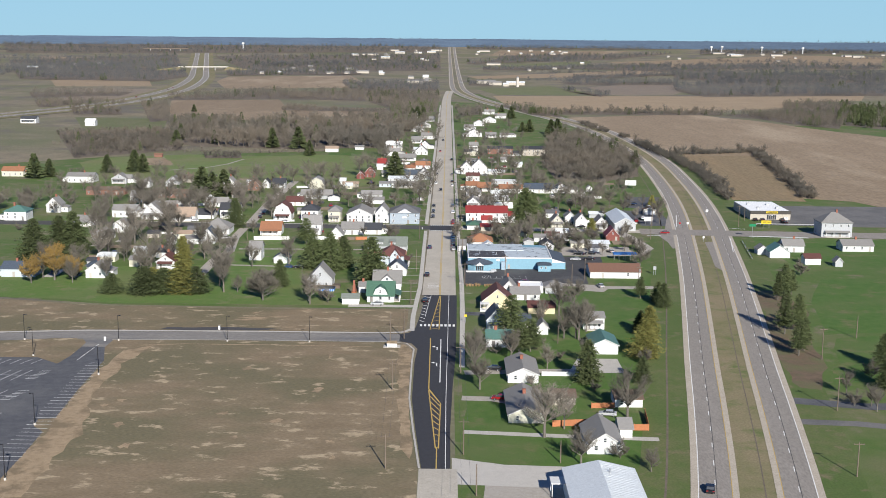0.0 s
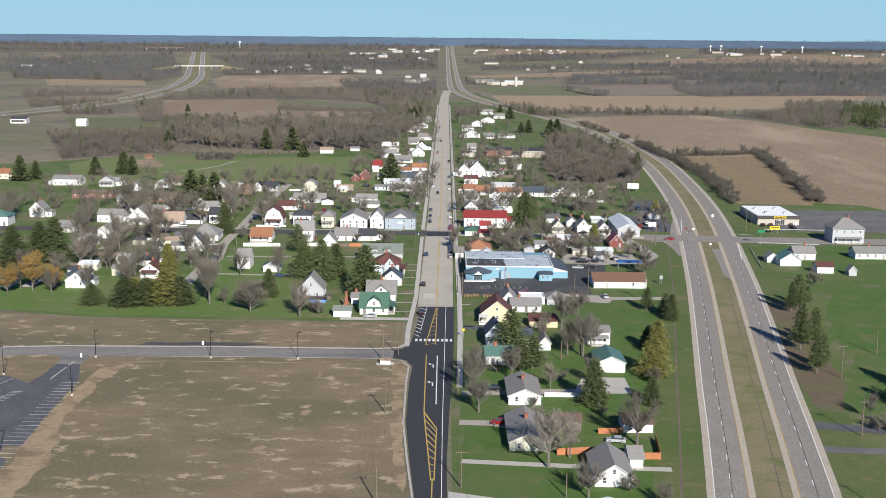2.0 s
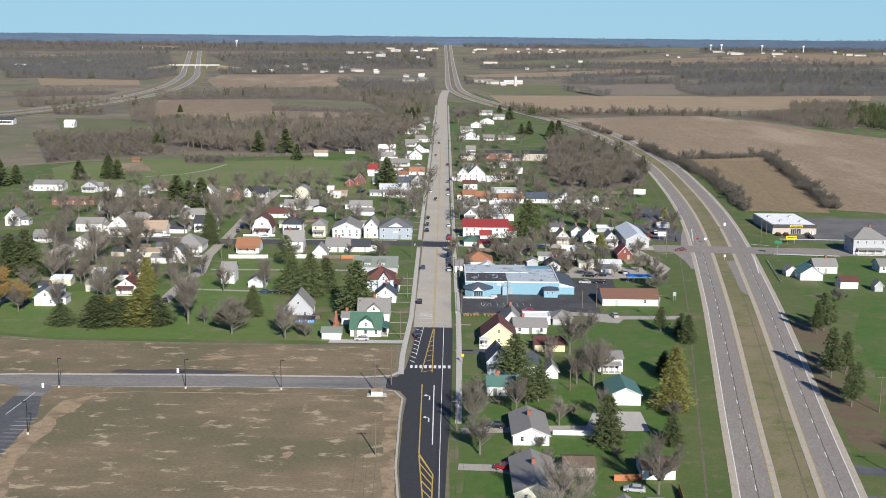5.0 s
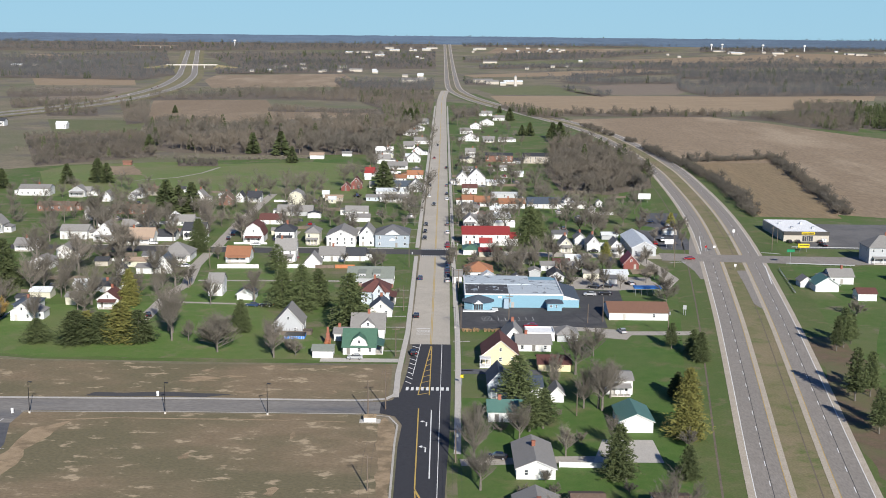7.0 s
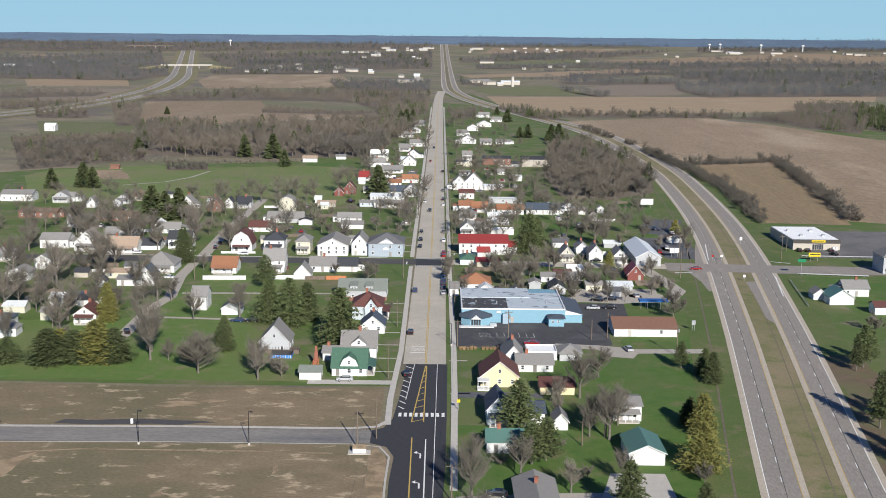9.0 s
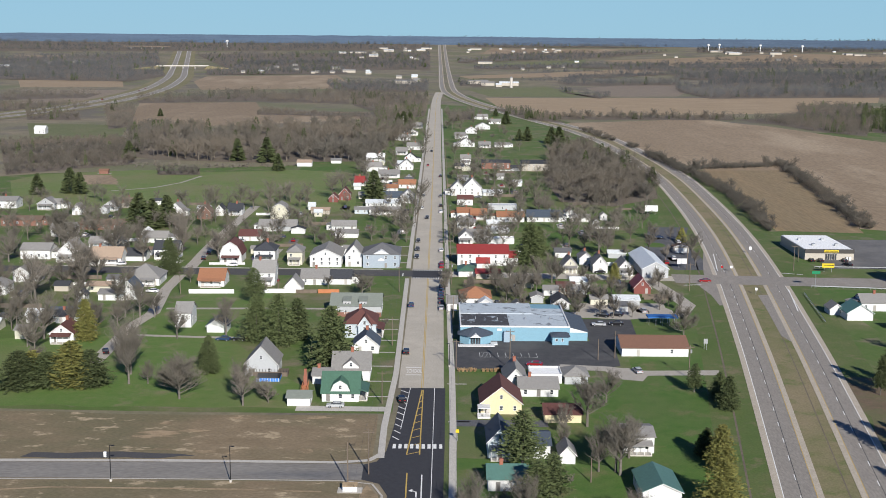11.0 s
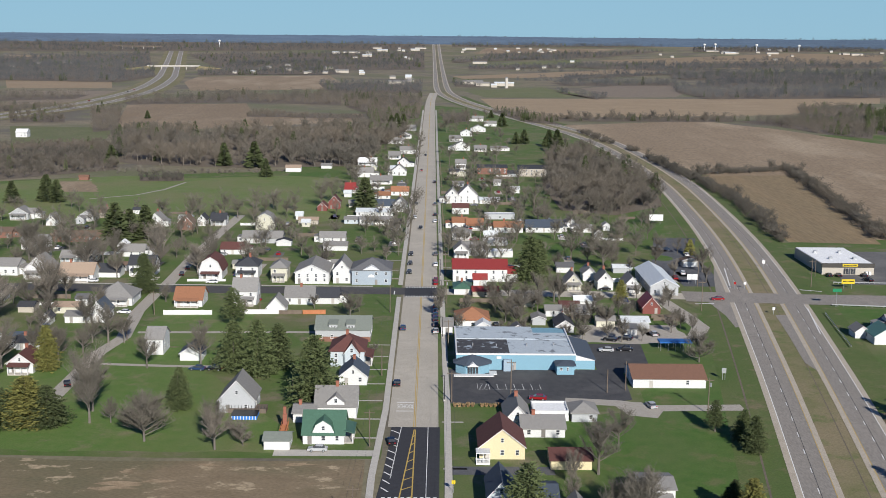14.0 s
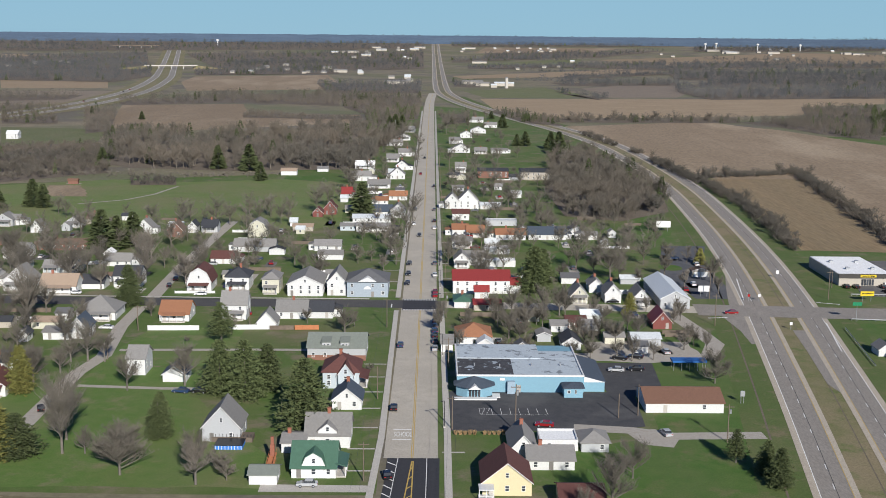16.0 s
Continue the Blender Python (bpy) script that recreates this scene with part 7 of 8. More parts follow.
plant("bare_tree", -132.2, 614.5, 7.7)
plant("bare_tree", -162.0, 692.2, 9.0)
plant("bare_tree", -29.5, 662.6, 9.5)
plant("bare_tree", -155.5, 614.8, 11.6)
plant("bare_tree", -117.5, 662.9, 11.1)
plant("bare_tree", -87.6, 662.7, 11.6)
plant("pale_bare_tree", -18.5, 695.9, 11.5)
plant("pale_bare_tree", -150.1, 696.6, 7.8)
plant("bare_tree", -70.9, 653.5, 8.1)
plant("shrub", -169.5, 691.6, 4.0)
plant("bare_tree", -138.5, 664.5, 10.9)
plant("shrub", -104.4, 737.4, 2.5)
plant("bare_tree", -83.3, 734.0, 7.7)
plant("pale_bare_tree", -123.0, 759.1, 11.2)
plant("bare_tree", -43.5, 697.7, 10.9)
plant("bare_tree", -131.8, 711.0, 7.5)
plant("bare_tree", -165.4, 745.9, 9.2)
plant("bare_tree", -173.6, 769.3, 11.2)
plant("bare_tree", -112.8, 761.9, 7.9)
plant("bare_tree", -159.5, 734.5, 11.5)
plant("bare_tree", -131.7, 739.0, 9.4)
plant("bare_tree", -172.1, 712.1, 10.8)
plant("bare_tree", -16.4, 746.4, 8.6)
plant("bare_tree", -29.1, 717.5, 10.1)
plant("bare_tree", -109.4, 702.7, 10.3)
plant("shrub", -162.2, 697.4, 3.9)
plant("bare_tree", -154.6, 771.2, 8.8)
plant("bare_tree", -78.8, 698.4, 7.9)
plant("pale_bare_tree", -73.1, 719.4, 7.1)
plant("bare_tree", -48.0, 762.7, 9.9)
plant("pale_bare_tree", -24.6, 758.4, 10.3)
plant("bare_tree", -69.5, 757.1, 8.5)
plant("bare_tree", -26.3, 726.6, 10.5)
plant("bare_tree", -149.6, 471.1, 12.0)
plant("bare_tree", -110.7, 494.0, 8.4)
plant("bare_tree", -142.8, 441.8, 10.5)
plant("bare_tree", -129.4, 489.2, 7.8)
plant("bare_tree", -164.0, 474.8, 11.5)
plant("bare_tree", -118.7, 460.1, 11.7)
plant("bare_tree", -159.2, 546.7, 11.8)
plant("pale_bare_tree", -152.7, 510.8, 7.2)
plant("shrub", -149.1, 456.4, 4.2)
plant("bare_tree", -150.9, 560.2, 10.3)
plant("bare_tree", -122.5, 515.6, 9.8)
plant("shrub", -114.3, 505.4, 2.7)
plant("bare_tree", -144.2, 532.1, 8.9)
plant("bare_tree", -112.1, 442.6, 7.8)
plant("bare_tree", -114.0, 551.2, 9.4)
plant("bare_tree", -122.6, 465.0, 10.5)
plant("bare_tree", -145.0, 554.4, 7.5)
plant("bare_tree", -129.1, 563.1, 11.5)
plant("bare_tree", -130.4, 445.0, 11.3)
plant("bare_tree", -110.9, 524.4, 11.5)
plant("bare_tree", -126.5, 534.3, 11.9)
plant("bare_tree", -146.7, 451.0, 9.7)
plant("bare_tree", -156.7, 449.6, 10.5)
plant("shrub", -115.4, 508.8, 3.9)
plant("shrub", -128.9, 524.0, 3.7)
plant("shrub", -167.7, 504.5, 3.1)
plant("bare_tree", -22.8, 547.4, 6.2)
plant("bare_tree", -45.6, 483.1, 7.3)
plant("bare_tree", -38.7, 551.0, 5.5)
plant("bare_tree", -92.6, 559.8, 7.3)
plant("bare_tree", -61.4, 536.5, 6.9)
plant("shrub", -73.5, 526.0, 2.0)
plant("shrub", -71.0, 562.3, 2.5)
plant("shrub", -87.1, 568.8, 1.8)
plant("shrub", -54.1, 490.3, 2.2)
plant("shrub", -14.8, 495.0, 2.6)
plant("shrub", 63.8, 566.0, 3.3)
plant("shrub", 23.9, 554.0, 3.2)
plant("shrub", 24.0, 521.2, 2.6)
plant("bare_tree", 36.2, 570.9, 7.2)
plant("bare_tree", 88.4, 568.9, 6.2)
plant("bare_tree", 84.0, 553.1, 6.4)
plant("bare_tree", 25.6, 516.8, 5.9)
plant("bare_tree", 39.1, 555.6, 6.2)
plant("bare_tree", 28.8, 544.7, 7.4)
plant("bare_tree", 87.4, 520.2, 6.9)
plant("bare_tree", 11.2, 520.2, 7.1)
plant("bare_tree", 50.3, 510.6, 7.6)
plant("shrub", 46.1, 516.7, 3.2)
plant("bare_tree", 49.0, 570.3, 6.1)
plant("bare_tree", 69.1, 509.5, 6.6)
plant("bare_tree", 32.7, 535.8, 6.7)
plant("bare_tree", 37.7, 551.2, 7.0)
plant("bare_tree", 30.4, 529.4, 7.5)
plant("pale_bare_tree", 80.6, 520.6, 6.8)
plant("bare_tree", 58.5, 511.3, 6.3)
plant("bare_tree", 87.2, 558.2, 7.1)
plant("bare_tree", 13.8, 538.4, 7.9)
plant("bare_tree", 32.4, 552.2, 7.2)
plant("bare_tree", 43.6, 508.2, 6.8)
plant("bare_tree", 84.8, 526.1, 6.7)
plant("bare_tree", 25.8, 566.8, 6.0)
plant("bare_tree", 60.2, 655.4, 7.5)
plant("bare_tree", 97.1, 726.9, 9.7)
plant("pale_bare_tree", 100.0, 612.2, 7.5)
plant("bare_tree", 104.2, 661.6, 9.9)
plant("bare_tree", 64.1, 781.5, 9.7)
plant("bare_tree", 80.8, 744.2, 8.2)
plant("bare_tree", 96.2, 632.4, 9.7)
plant("bare_tree", 93.7, 708.3, 10.4)
plant("bare_tree", 102.1, 781.5, 8.5)
plant("bare_tree", 78.3, 657.0, 9.4)
plant("bare_tree", 76.9, 670.0, 11.3)
plant("shrub", 108.4, 633.5, 4.2)
plant("bare_tree", 110.3, 600.5, 8.1)
plant("bare_tree", 74.2, 783.8, 9.2)
plant("shrub", 102.5, 655.2, 3.8)
plant("bare_tree", 60.3, 788.8, 9.8)
plant("bare_tree", 116.5, 665.2, 7.0)
plant("bare_tree", 93.2, 693.1, 10.7)
plant("bare_tree", 82.8, 616.4, 7.1)
plant("bare_tree", 76.6, 624.0, 10.8)
plant("bare_tree", 111.2, 660.4, 9.0)
plant("bare_tree", 113.0, 619.6, 11.9)
plant("bare_tree", 108.2, 735.1, 11.4)
plant("bare_tree", 93.4, 718.1, 8.7)
plant("bare_tree", 62.1, 766.8, 8.2)
plant("bare_tree", 70.7, 691.0, 9.1)
plant("shrub", 84.2, 760.4, 4.0)
plant("bare_tree", 60.7, 732.8, 10.7)
plant("bare_tree", 80.9, 650.4, 10.3)
plant("bare_tree", 116.6, 746.9, 11.6)
plant("bare_tree", 103.0, 666.1, 10.9)
plant("bare_tree", 112.2, 741.0, 10.1)
plant("pale_bare_tree", 70.8, 722.9, 11.8)
plant("bare_tree", 62.6, 755.5, 11.1)
plant("pale_bare_tree", 51.8, 654.0, 7.3)
plant("bare_tree", 31.5, 669.9, 11.0)
plant("pale_bare_tree", 12.2, 658.3, 8.0)
plant("shrub", 49.6, 615.7, 3.3)
plant("bare_tree", 38.4, 668.4, 10.2)
plant("shrub", 15.0, 619.1, 4.0)
plant("bare_tree", 26.2, 668.7, 8.0)
plant("pale_bare_tree", 21.7, 644.9, 11.3)
plant("bare_tree", 41.6, 686.2, 11.1)
plant("bare_tree", 44.9, 638.2, 7.5)
plant("bare_tree", 53.9, 622.9, 7.8)
plant("bare_tree", 48.7, 693.0, 9.0)
plant("bare_tree", 44.9, 895.2, 11.4)
plant("pale_bare_tree", 29.2, 724.2, 9.6)
plant("bare_tree", 27.4, 948.2, 11.1)
plant("pale_bare_tree", 47.4, 781.0, 9.0)
plant("bare_tree", 48.5, 748.8, 8.7)
plant("bare_tree", 55.8, 757.1, 7.8)
plant("shrub", 59.5, 800.1, 2.8)
plant("pale_bare_tree", 57.1, 839.6, 7.9)
plant("bare_tree", 33.1, 854.1, 8.6)
plant("bare_tree", 69.3, 907.1, 9.4)
plant("bare_tree", 26.2, 733.6, 11.5)
plant("bare_tree", 69.7, 851.1, 7.4)
plant("bare_tree", 33.7, 863.6, 7.8)
plant("bare_tree", 30.1, 888.1, 9.3)
plant("bare_tree", 53.2, 790.4, 10.5)
plant("shrub", 11.4, 901.9, 4.0)
plant("shrub", 21.6, 947.3, 3.3)
plant("pale_bare_tree", 26.0, 932.8, 7.3)
plant("bare_tree", 57.2, 825.7, 8.8)
plant("bare_tree", 17.5, 841.4, 10.6)
plant("bare_tree", 70.2, 833.4, 7.5)
plant("bare_tree", 59.6, 744.4, 10.9)
plant("bare_tree", 63.6, 711.6, 10.7)
plant("bare_tree", 73.6, 700.8, 11.9)
plant("shrub", 70.0, 708.6, 3.2)
plant("bare_tree", 45.7, 976.4, 10.2)
plant("bare_tree", 26.1, 920.3, 7.9)
plant("bare_tree", 10.5, 802.4, 7.3)
plant("pale_bare_tree", 49.3, 828.2, 9.9)
plant("bare_tree", 15.6, 958.1, 7.6)
plant("bare_tree", 34.7, 933.5, 11.4)
plant("bare_tree", 19.8, 955.4, 8.7)
plant("bare_tree", 38.1, 855.4, 10.5)
plant("bare_tree", 28.5, 899.7, 8.9)
plant("bare_tree", 44.1, 927.0, 10.1)
plant("bare_tree", 31.9, 766.1, 12.0)
plant("bare_tree", 71.2, 826.4, 9.5)
plant("bare_tree", 47.8, 820.4, 11.0)
plant("bare_tree", 58.4, 966.4, 8.0)
plant("bare_tree", 15.7, 848.5, 10.0)
plant("bare_tree", -53.0, 813.3, 7.4)
plant("bare_tree", -36.0, 835.1, 8.8)
plant("bare_tree", -43.2, 862.7, 9.2)
plant("shrub", -31.4, 840.3, 3.6)
plant("shrub", -40.8, 954.4, 3.4)
plant("bare_tree", -45.9, 886.1, 9.9)
plant("bare_tree", -16.2, 760.1, 10.2)
plant("bare_tree", -53.9, 699.3, 8.2)
plant("bare_tree", -28.8, 969.0, 11.1)
plant("bare_tree", -19.7, 702.3, 9.2)
plant("bare_tree", -25.8, 916.6, 7.3)
plant("shrub", -53.5, 997.0, 3.5)
plant("bare_tree", -18.8, 742.9, 10.2)
plant("bare_tree", -13.8, 874.5, 7.3)
plant("bare_tree", -28.7, 935.3, 10.5)
plant("bare_tree", -29.6, 708.7, 9.8)
plant("bare_tree", -23.0, 710.8, 9.8)
plant("bare_tree", -33.4, 850.7, 9.0)
plant("bare_tree", -46.6, 957.8, 8.4)
plant("bare_tree", -13.6, 757.0, 11.4)
plant("bare_tree", -48.6, 920.4, 7.6)
plant("bare_tree", -49.2, 863.9, 7.8)
plant("bare_tree", -47.5, 924.1, 10.9)
plant("bare_tree", -33.5, 941.2, 7.4)
plant("bare_tree", -41.5, 830.8, 9.0)
plant("bare_tree", -16.4, 711.8, 10.9)
plant("bare_tree", -37.3, 968.8, 8.0)
plant("bare_tree", -51.1, 840.7, 9.4)
plant("shrub", -49.0, 967.4, 2.7)
plant("bare_tree", -30.2, 854.4, 8.7)
plant("bare_tree", -28.9, 813.0, 8.5)
plant("bare_tree", -13.5, 709.4, 7.8)
plant("bare_tree", -54.1, 936.5, 10.8)
plant("bare_tree", -50.2, 912.4, 11.0)
plant("bare_tree", -37.1, 1420.1, 7.7)
plant("bare_tree", -45.3, 1438.3, 9.0)
plant("pale_bare_tree", -21.8, 1097.4, 8.3)
plant("bare_tree", -20.9, 1319.5, 7.2)
plant("bare_tree", -39.0, 1317.4, 8.1)
plant("bare_tree", -12.6, 1366.3, 9.2)
plant("bare_tree", -36.9, 1218.1, 10.2)
plant("pale_bare_tree", -19.1, 1332.9, 11.1)
plant("bare_tree", -45.0, 1303.2, 9.7)
plant("shrub", -41.8, 1116.0, 3.1)
plant("pale_bare_tree", -17.7, 1122.1, 10.0)
plant("shrub", -18.0, 1005.2, 2.6)
plant("bare_tree", -19.3, 1041.4, 8.5)
plant("bare_tree", -46.1, 1405.5, 10.5)
plant("bare_tree", -28.1, 1230.4, 11.8)
plant("bare_tree", -41.4, 1089.2, 10.2)
plant("bare_tree", -31.7, 1006.6, 8.4)
plant("pale_bare_tree", -26.4, 1244.2, 7.3)
plant("bare_tree", -22.2, 1119.0, 10.8)
plant("bare_tree", -43.8, 1213.5, 9.4)
plant("bare_tree", -25.0, 1393.4, 7.5)
plant("bare_tree", -44.9, 1332.9, 10.5)
plant("bare_tree", -41.5, 1197.0, 11.8)
plant("bare_tree", -39.3, 1049.7, 12.0)
plant("bare_tree", -47.8, 1168.1, 9.8)
plant("bare_tree", -33.3, 1486.8, 11.0)
plant("bare_tree", -19.6, 1252.0, 11.7)
plant("bare_tree", -14.9, 1337.9, 9.0)
plant("bare_tree", -12.9, 1333.1, 7.5)
plant("bare_tree", -32.5, 1175.0, 8.8)
plant("bare_tree", -30.0, 1446.3, 8.8)
plant("bare_tree", -33.4, 1383.2, 11.2)
plant("bare_tree", -26.1, 1497.0, 9.6)
plant("shrub", -44.8, 1413.5, 3.7)
plant("bare_tree", 26.1, 1404.1, 10.4)
plant("bare_tree", 26.5, 1499.6, 8.6)
plant("bare_tree", 9.5, 1087.6, 8.6)
plant("bare_tree", 40.3, 1428.1, 9.1)
plant("bare_tree", 11.4, 1291.0, 10.8)
plant("bare_tree", 39.1, 1347.4, 12.4)
plant("bare_tree", 50.6, 1378.8, 9.9)
plant("bare_tree", 50.2, 1478.0, 11.5)
plant("shrub", 38.8, 1183.7, 4.2)
plant("bare_tree", 39.6, 1423.9, 12.0)
plant("bare_tree", 10.6, 1322.3, 9.5)
plant("bare_tree", 29.8, 1091.0, 11.9)
plant("bare_tree", 38.4, 1216.3, 11.7)
plant("bare_tree", 48.3, 1445.0, 11.9)
plant("shrub", 52.3, 1200.7, 4.2)
plant("bare_tree", 61.9, 1265.6, 8.9)
plant("bare_tree", 20.0, 1288.5, 8.1)
plant("pale_bare_tree", 65.8, 1140.3, 9.9)
plant("pale_bare_tree", 39.4, 1473.1, 12.3)
plant("bare_tree", 65.1, 1248.7, 10.3)
plant("pale_bare_tree", 23.0, 1137.3, 10.3)
plant("shrub", 56.3, 1435.5, 3.4)
plant("bare_tree", 61.9, 1478.0, 12.2)
plant("bare_tree", 26.3, 1328.6, 9.5)
plant("bare_tree", 43.3, 1042.2, 10.2)
plant("bare_tree", 53.9, 1333.3, 8.7)
plant("bare_tree", 19.1, 1141.8, 12.3)
plant("bare_tree", 63.5, 1195.7, 11.8)
plant("shrub", 60.4, 1342.7, 3.4)
plant("bare_tree", 24.0, 1264.9, 9.3)
plant("bare_tree", 68.5, 1076.1, 10.8)
plant("bare_tree", 46.3, 1024.4, 9.3)
plant("bare_tree", 13.8, 1302.4, 9.2)
plant("pale_bare_tree", 43.4, 1234.4, 9.1)
plant("shrub", 34.6, 338.0, 3.2)
plant("shrub", 16.1, 345.5, 3.3)
plant("shrub", 41.2, 307.2, 3.0)
plant("pale_bare_tree", 30.1, 329.6, 7.9)
plant("bare_tree", 32.7, 388.8, 6.2)
plant("shrub", 49.1, 390.9, 3.4)
plant("shrub", 31.2, 357.4, 2.2)
plant("bare_tree", 41.8, 334.8, 8.2)
plant("bare_tree", 31.6, 377.1, 7.7)
plant("shrub", 25.7, 307.5, 2.4)
plant("bare_tree", 33.8, 392.8, 7.0)
plant("shrub", 24.2, 313.6, 2.7)
plant("shrub", 18.9, 306.2, 2.6)
plant("shrub", -206.0, 560.2, 3.6)
plant("pale_bare_tree", -231.3, 570.6, 10.7)
plant("bare_tree", -245.8, 766.7, 8.1)
plant("bare_tree", -184.4, 660.0, 7.9)
plant("bare_tree", -225.3, 621.7, 10.9)
plant("bare_tree", -226.4, 641.2, 9.9)
plant("bare_tree", -245.9, 746.3, 9.4)
plant("bare_tree", -233.9, 644.6, 8.7)
plant("bare_tree", -236.5, 759.8, 10.1)
plant("bare_tree", -242.0, 630.9, 11.3)
plant("bare_tree", -214.4, 658.0, 8.6)
plant("shrub", -195.7, 647.1, 2.6)
plant("bare_tree", -246.0, 654.2, 10.7)
plant("bare_tree", -213.9, 735.1, 11.1)
plant("bare_tree", -205.6, 612.2, 7.3)
plant("shrub", -179.8, 688.3, 2.9)
plant("bare_tree", -218.5, 704.6, 8.1)
plant("bare_tree", -230.6, 702.1, 11.3)
plant("bare_tree", -238.9, 622.5, 11.5)
plant("bare_tree", -231.7, 636.8, 9.6)
plant("bare_tree", -244.0, 666.7, 7.4)
plant("bare_tree", -218.6, 778.6, 7.8)
plant("bare_tree", -210.4, 660.4, 7.5)
plant("bare_tree", -185.0, 665.6, 8.6)
plant("shrub", -208.4, 649.1, 5.1)
plant("shrub", -70.7, 649.0, 4.9)
plant("bare_tree", -221.0, 619.2, 14.8)
plant("pale_bare_tree", -91.0, 609.5, 13.8)
plant("bare_tree", -157.4, 656.0, 12.7)
plant("bare_tree", -222.7, 656.7, 14.9)
plant("bare_tree", -130.9, 636.3, 11.3)
plant("bare_tree", -122.3, 675.5, 11.6)
plant("bare_tree", -227.4, 655.0, 11.3)
plant("pale_bare_tree", -106.1, 641.1, 11.9)
plant("bare_tree", -91.1, 638.1, 12.5)
plant("bare_tree", -72.8, 673.2, 11.7)
plant("shrub", -110.6, 667.0, 4.2)
plant("bare_tree", -138.7, 689.6, 14.6)
plant("bare_tree", -200.7, 673.8, 12.4)
plant("bare_tree", -182.2, 671.3, 11.3)
plant("bare_tree", -92.8, 654.9, 13.6)
plant("bare_tree", -120.5, 599.6, 12.5)
plant("bare_tree", -217.0, 667.7, 13.3)
plant("bare_tree", -166.9, 636.0, 14.5)
plant("bare_tree", -134.2, 630.0, 11.7)
plant("bare_tree", -134.8, 679.1, 11.7)
plant("bare_tree", -216.7, 602.4, 12.8)
plant("bare_tree", -180.1, 616.0, 12.5)
plant("bare_tree", -151.9, 660.4, 11.0)
plant("pale_bare_tree", -185.2, 648.5, 13.5)
plant("bare_tree", -134.6, 741.2, 14.6)
plant("pale_bare_tree", -84.0, 783.4, 14.1)
plant("bare_tree", -197.4, 658.1, 13.7)
plant("bare_tree", -188.5, 719.7, 12.4)
plant("pale_bare_tree", -88.4, 741.6, 14.1)
plant("bare_tree", -119.6, 760.4, 13.1)
plant("bare_tree", -127.3, 679.8, 11.4)
plant("shrub", -156.7, 746.8, 4.3)
plant("bare_tree", -71.5, 776.8, 14.7)
plant("pale_bare_tree", -122.7, 679.7, 13.2)
plant("bare_tree", -213.1, 704.9, 12.4)
plant("bare_tree", -85.7, 765.8, 13.9)
plant("bare_tree", -184.0, 765.7, 13.8)
plant("bare_tree", -93.0, 782.4, 14.8)
plant("bare_tree", -71.1, 695.7, 13.1)
plant("pale_bare_tree", -164.1, 672.0, 14.7)
plant("bare_tree", -67.2, 693.1, 12.4)
plant("bare_tree", -72.8, 752.5, 14.1)
plant("bare_tree", -82.6, 709.1, 12.8)
plant("bare_tree", -168.2, 736.6, 11.3)
plant("bare_tree", -61.6, 675.4, 11.2)
plant("shrub", -190.3, 707.5, 4.0)
plant("bare_tree", -142.1, 706.5, 11.9)
plant("bare_tree", -80.9, 775.4, 13.5)
plant("bare_tree", -192.0, 779.1, 13.5)
plant("bare_tree", -213.1, 752.4, 13.2)
plant("bare_tree", -116.3, 490.5, 10.4)
plant("bare_tree", -137.5, 547.5, 12.8)
plant("bare_tree", -148.5, 509.4, 12.1)
plant("bare_tree", -135.5, 492.6, 10.0)
plant("bare_tree", -143.0, 492.2, 13.8)
plant("shrub", -157.4, 508.3, 4.0)
plant("bare_tree", -140.3, 510.5, 13.3)
plant("bare_tree", -106.7, 482.1, 12.0)
plant("pale_bare_tree", 93.6, 703.8, 11.4)
plant("bare_tree", 10.5, 664.3, 13.0)
plant("bare_tree", 17.1, 676.7, 11.3)
plant("pale_bare_tree", 88.2, 681.3, 12.0)
plant("bare_tree", 38.3, 679.3, 9.7)
plant("bare_tree", 91.8, 779.3, 10.4)
plant("bare_tree", 29.4, 711.9, 9.3)
plant("bare_tree", 59.8, 692.1, 12.0)
plant("bare_tree", 93.9, 750.4, 12.5)
plant("bare_tree", 26.2, 644.5, 9.3)
plant("bare_tree", 79.1, 755.9, 10.0)
plant("bare_tree", 77.9, 640.6, 10.1)
plant("bare_tree", 14.9, 666.8, 11.5)
plant("bare_tree", 47.8, 770.4, 12.6)
plant("bare_tree", 9.6, 650.8, 12.4)
plant("bare_tree", 15.1, 740.8, 10.4)
plant("bare_tree", 57.0, 751.1, 9.9)
plant("bare_tree", 72.7, 662.8, 9.7)
plant("bare_tree", 67.9, 634.2, 9.4)
plant("pale_bare_tree", 56.5, 738.6, 12.9)
plant("bare_tree", 83.6, 726.2, 10.9)
plant("bare_tree", 92.0, 772.0, 9.2)
plant("pale_bare_tree", 25.3, 695.6, 12.6)
plant("bare_tree", 74.7, 725.7, 9.7)
plant("bare_tree", 47.9, 761.6, 10.3)
plant("bare_tree", 71.2, 686.8, 11.5)
plant("bare_tree", 84.4, 532.2, 6.3)
plant("bare_tree", 52.3, 521.9, 8.0)
plant("bare_tree", 31.6, 548.5, 7.8)
plant("pale_bare_tree", 50.5, 526.3, 6.7)
plant("pale_bare_tree", 32.2, 516.8, 6.6)
plant("bare_tree", 67.1, 545.3, 7.7)
plant("pale_bare_tree", 58.9, 530.3, 7.3)
plant("bare_tree", 60.3, 554.3, 6.8)
plant("bare_tree", 15.2, 548.9, 6.7)
plant("bare_tree", 77.8, 570.7, 6.6)
for x, y in ((22.1, 681.5), (27.1, 681.6)):
    plant("shrub", x, y, 3.6)
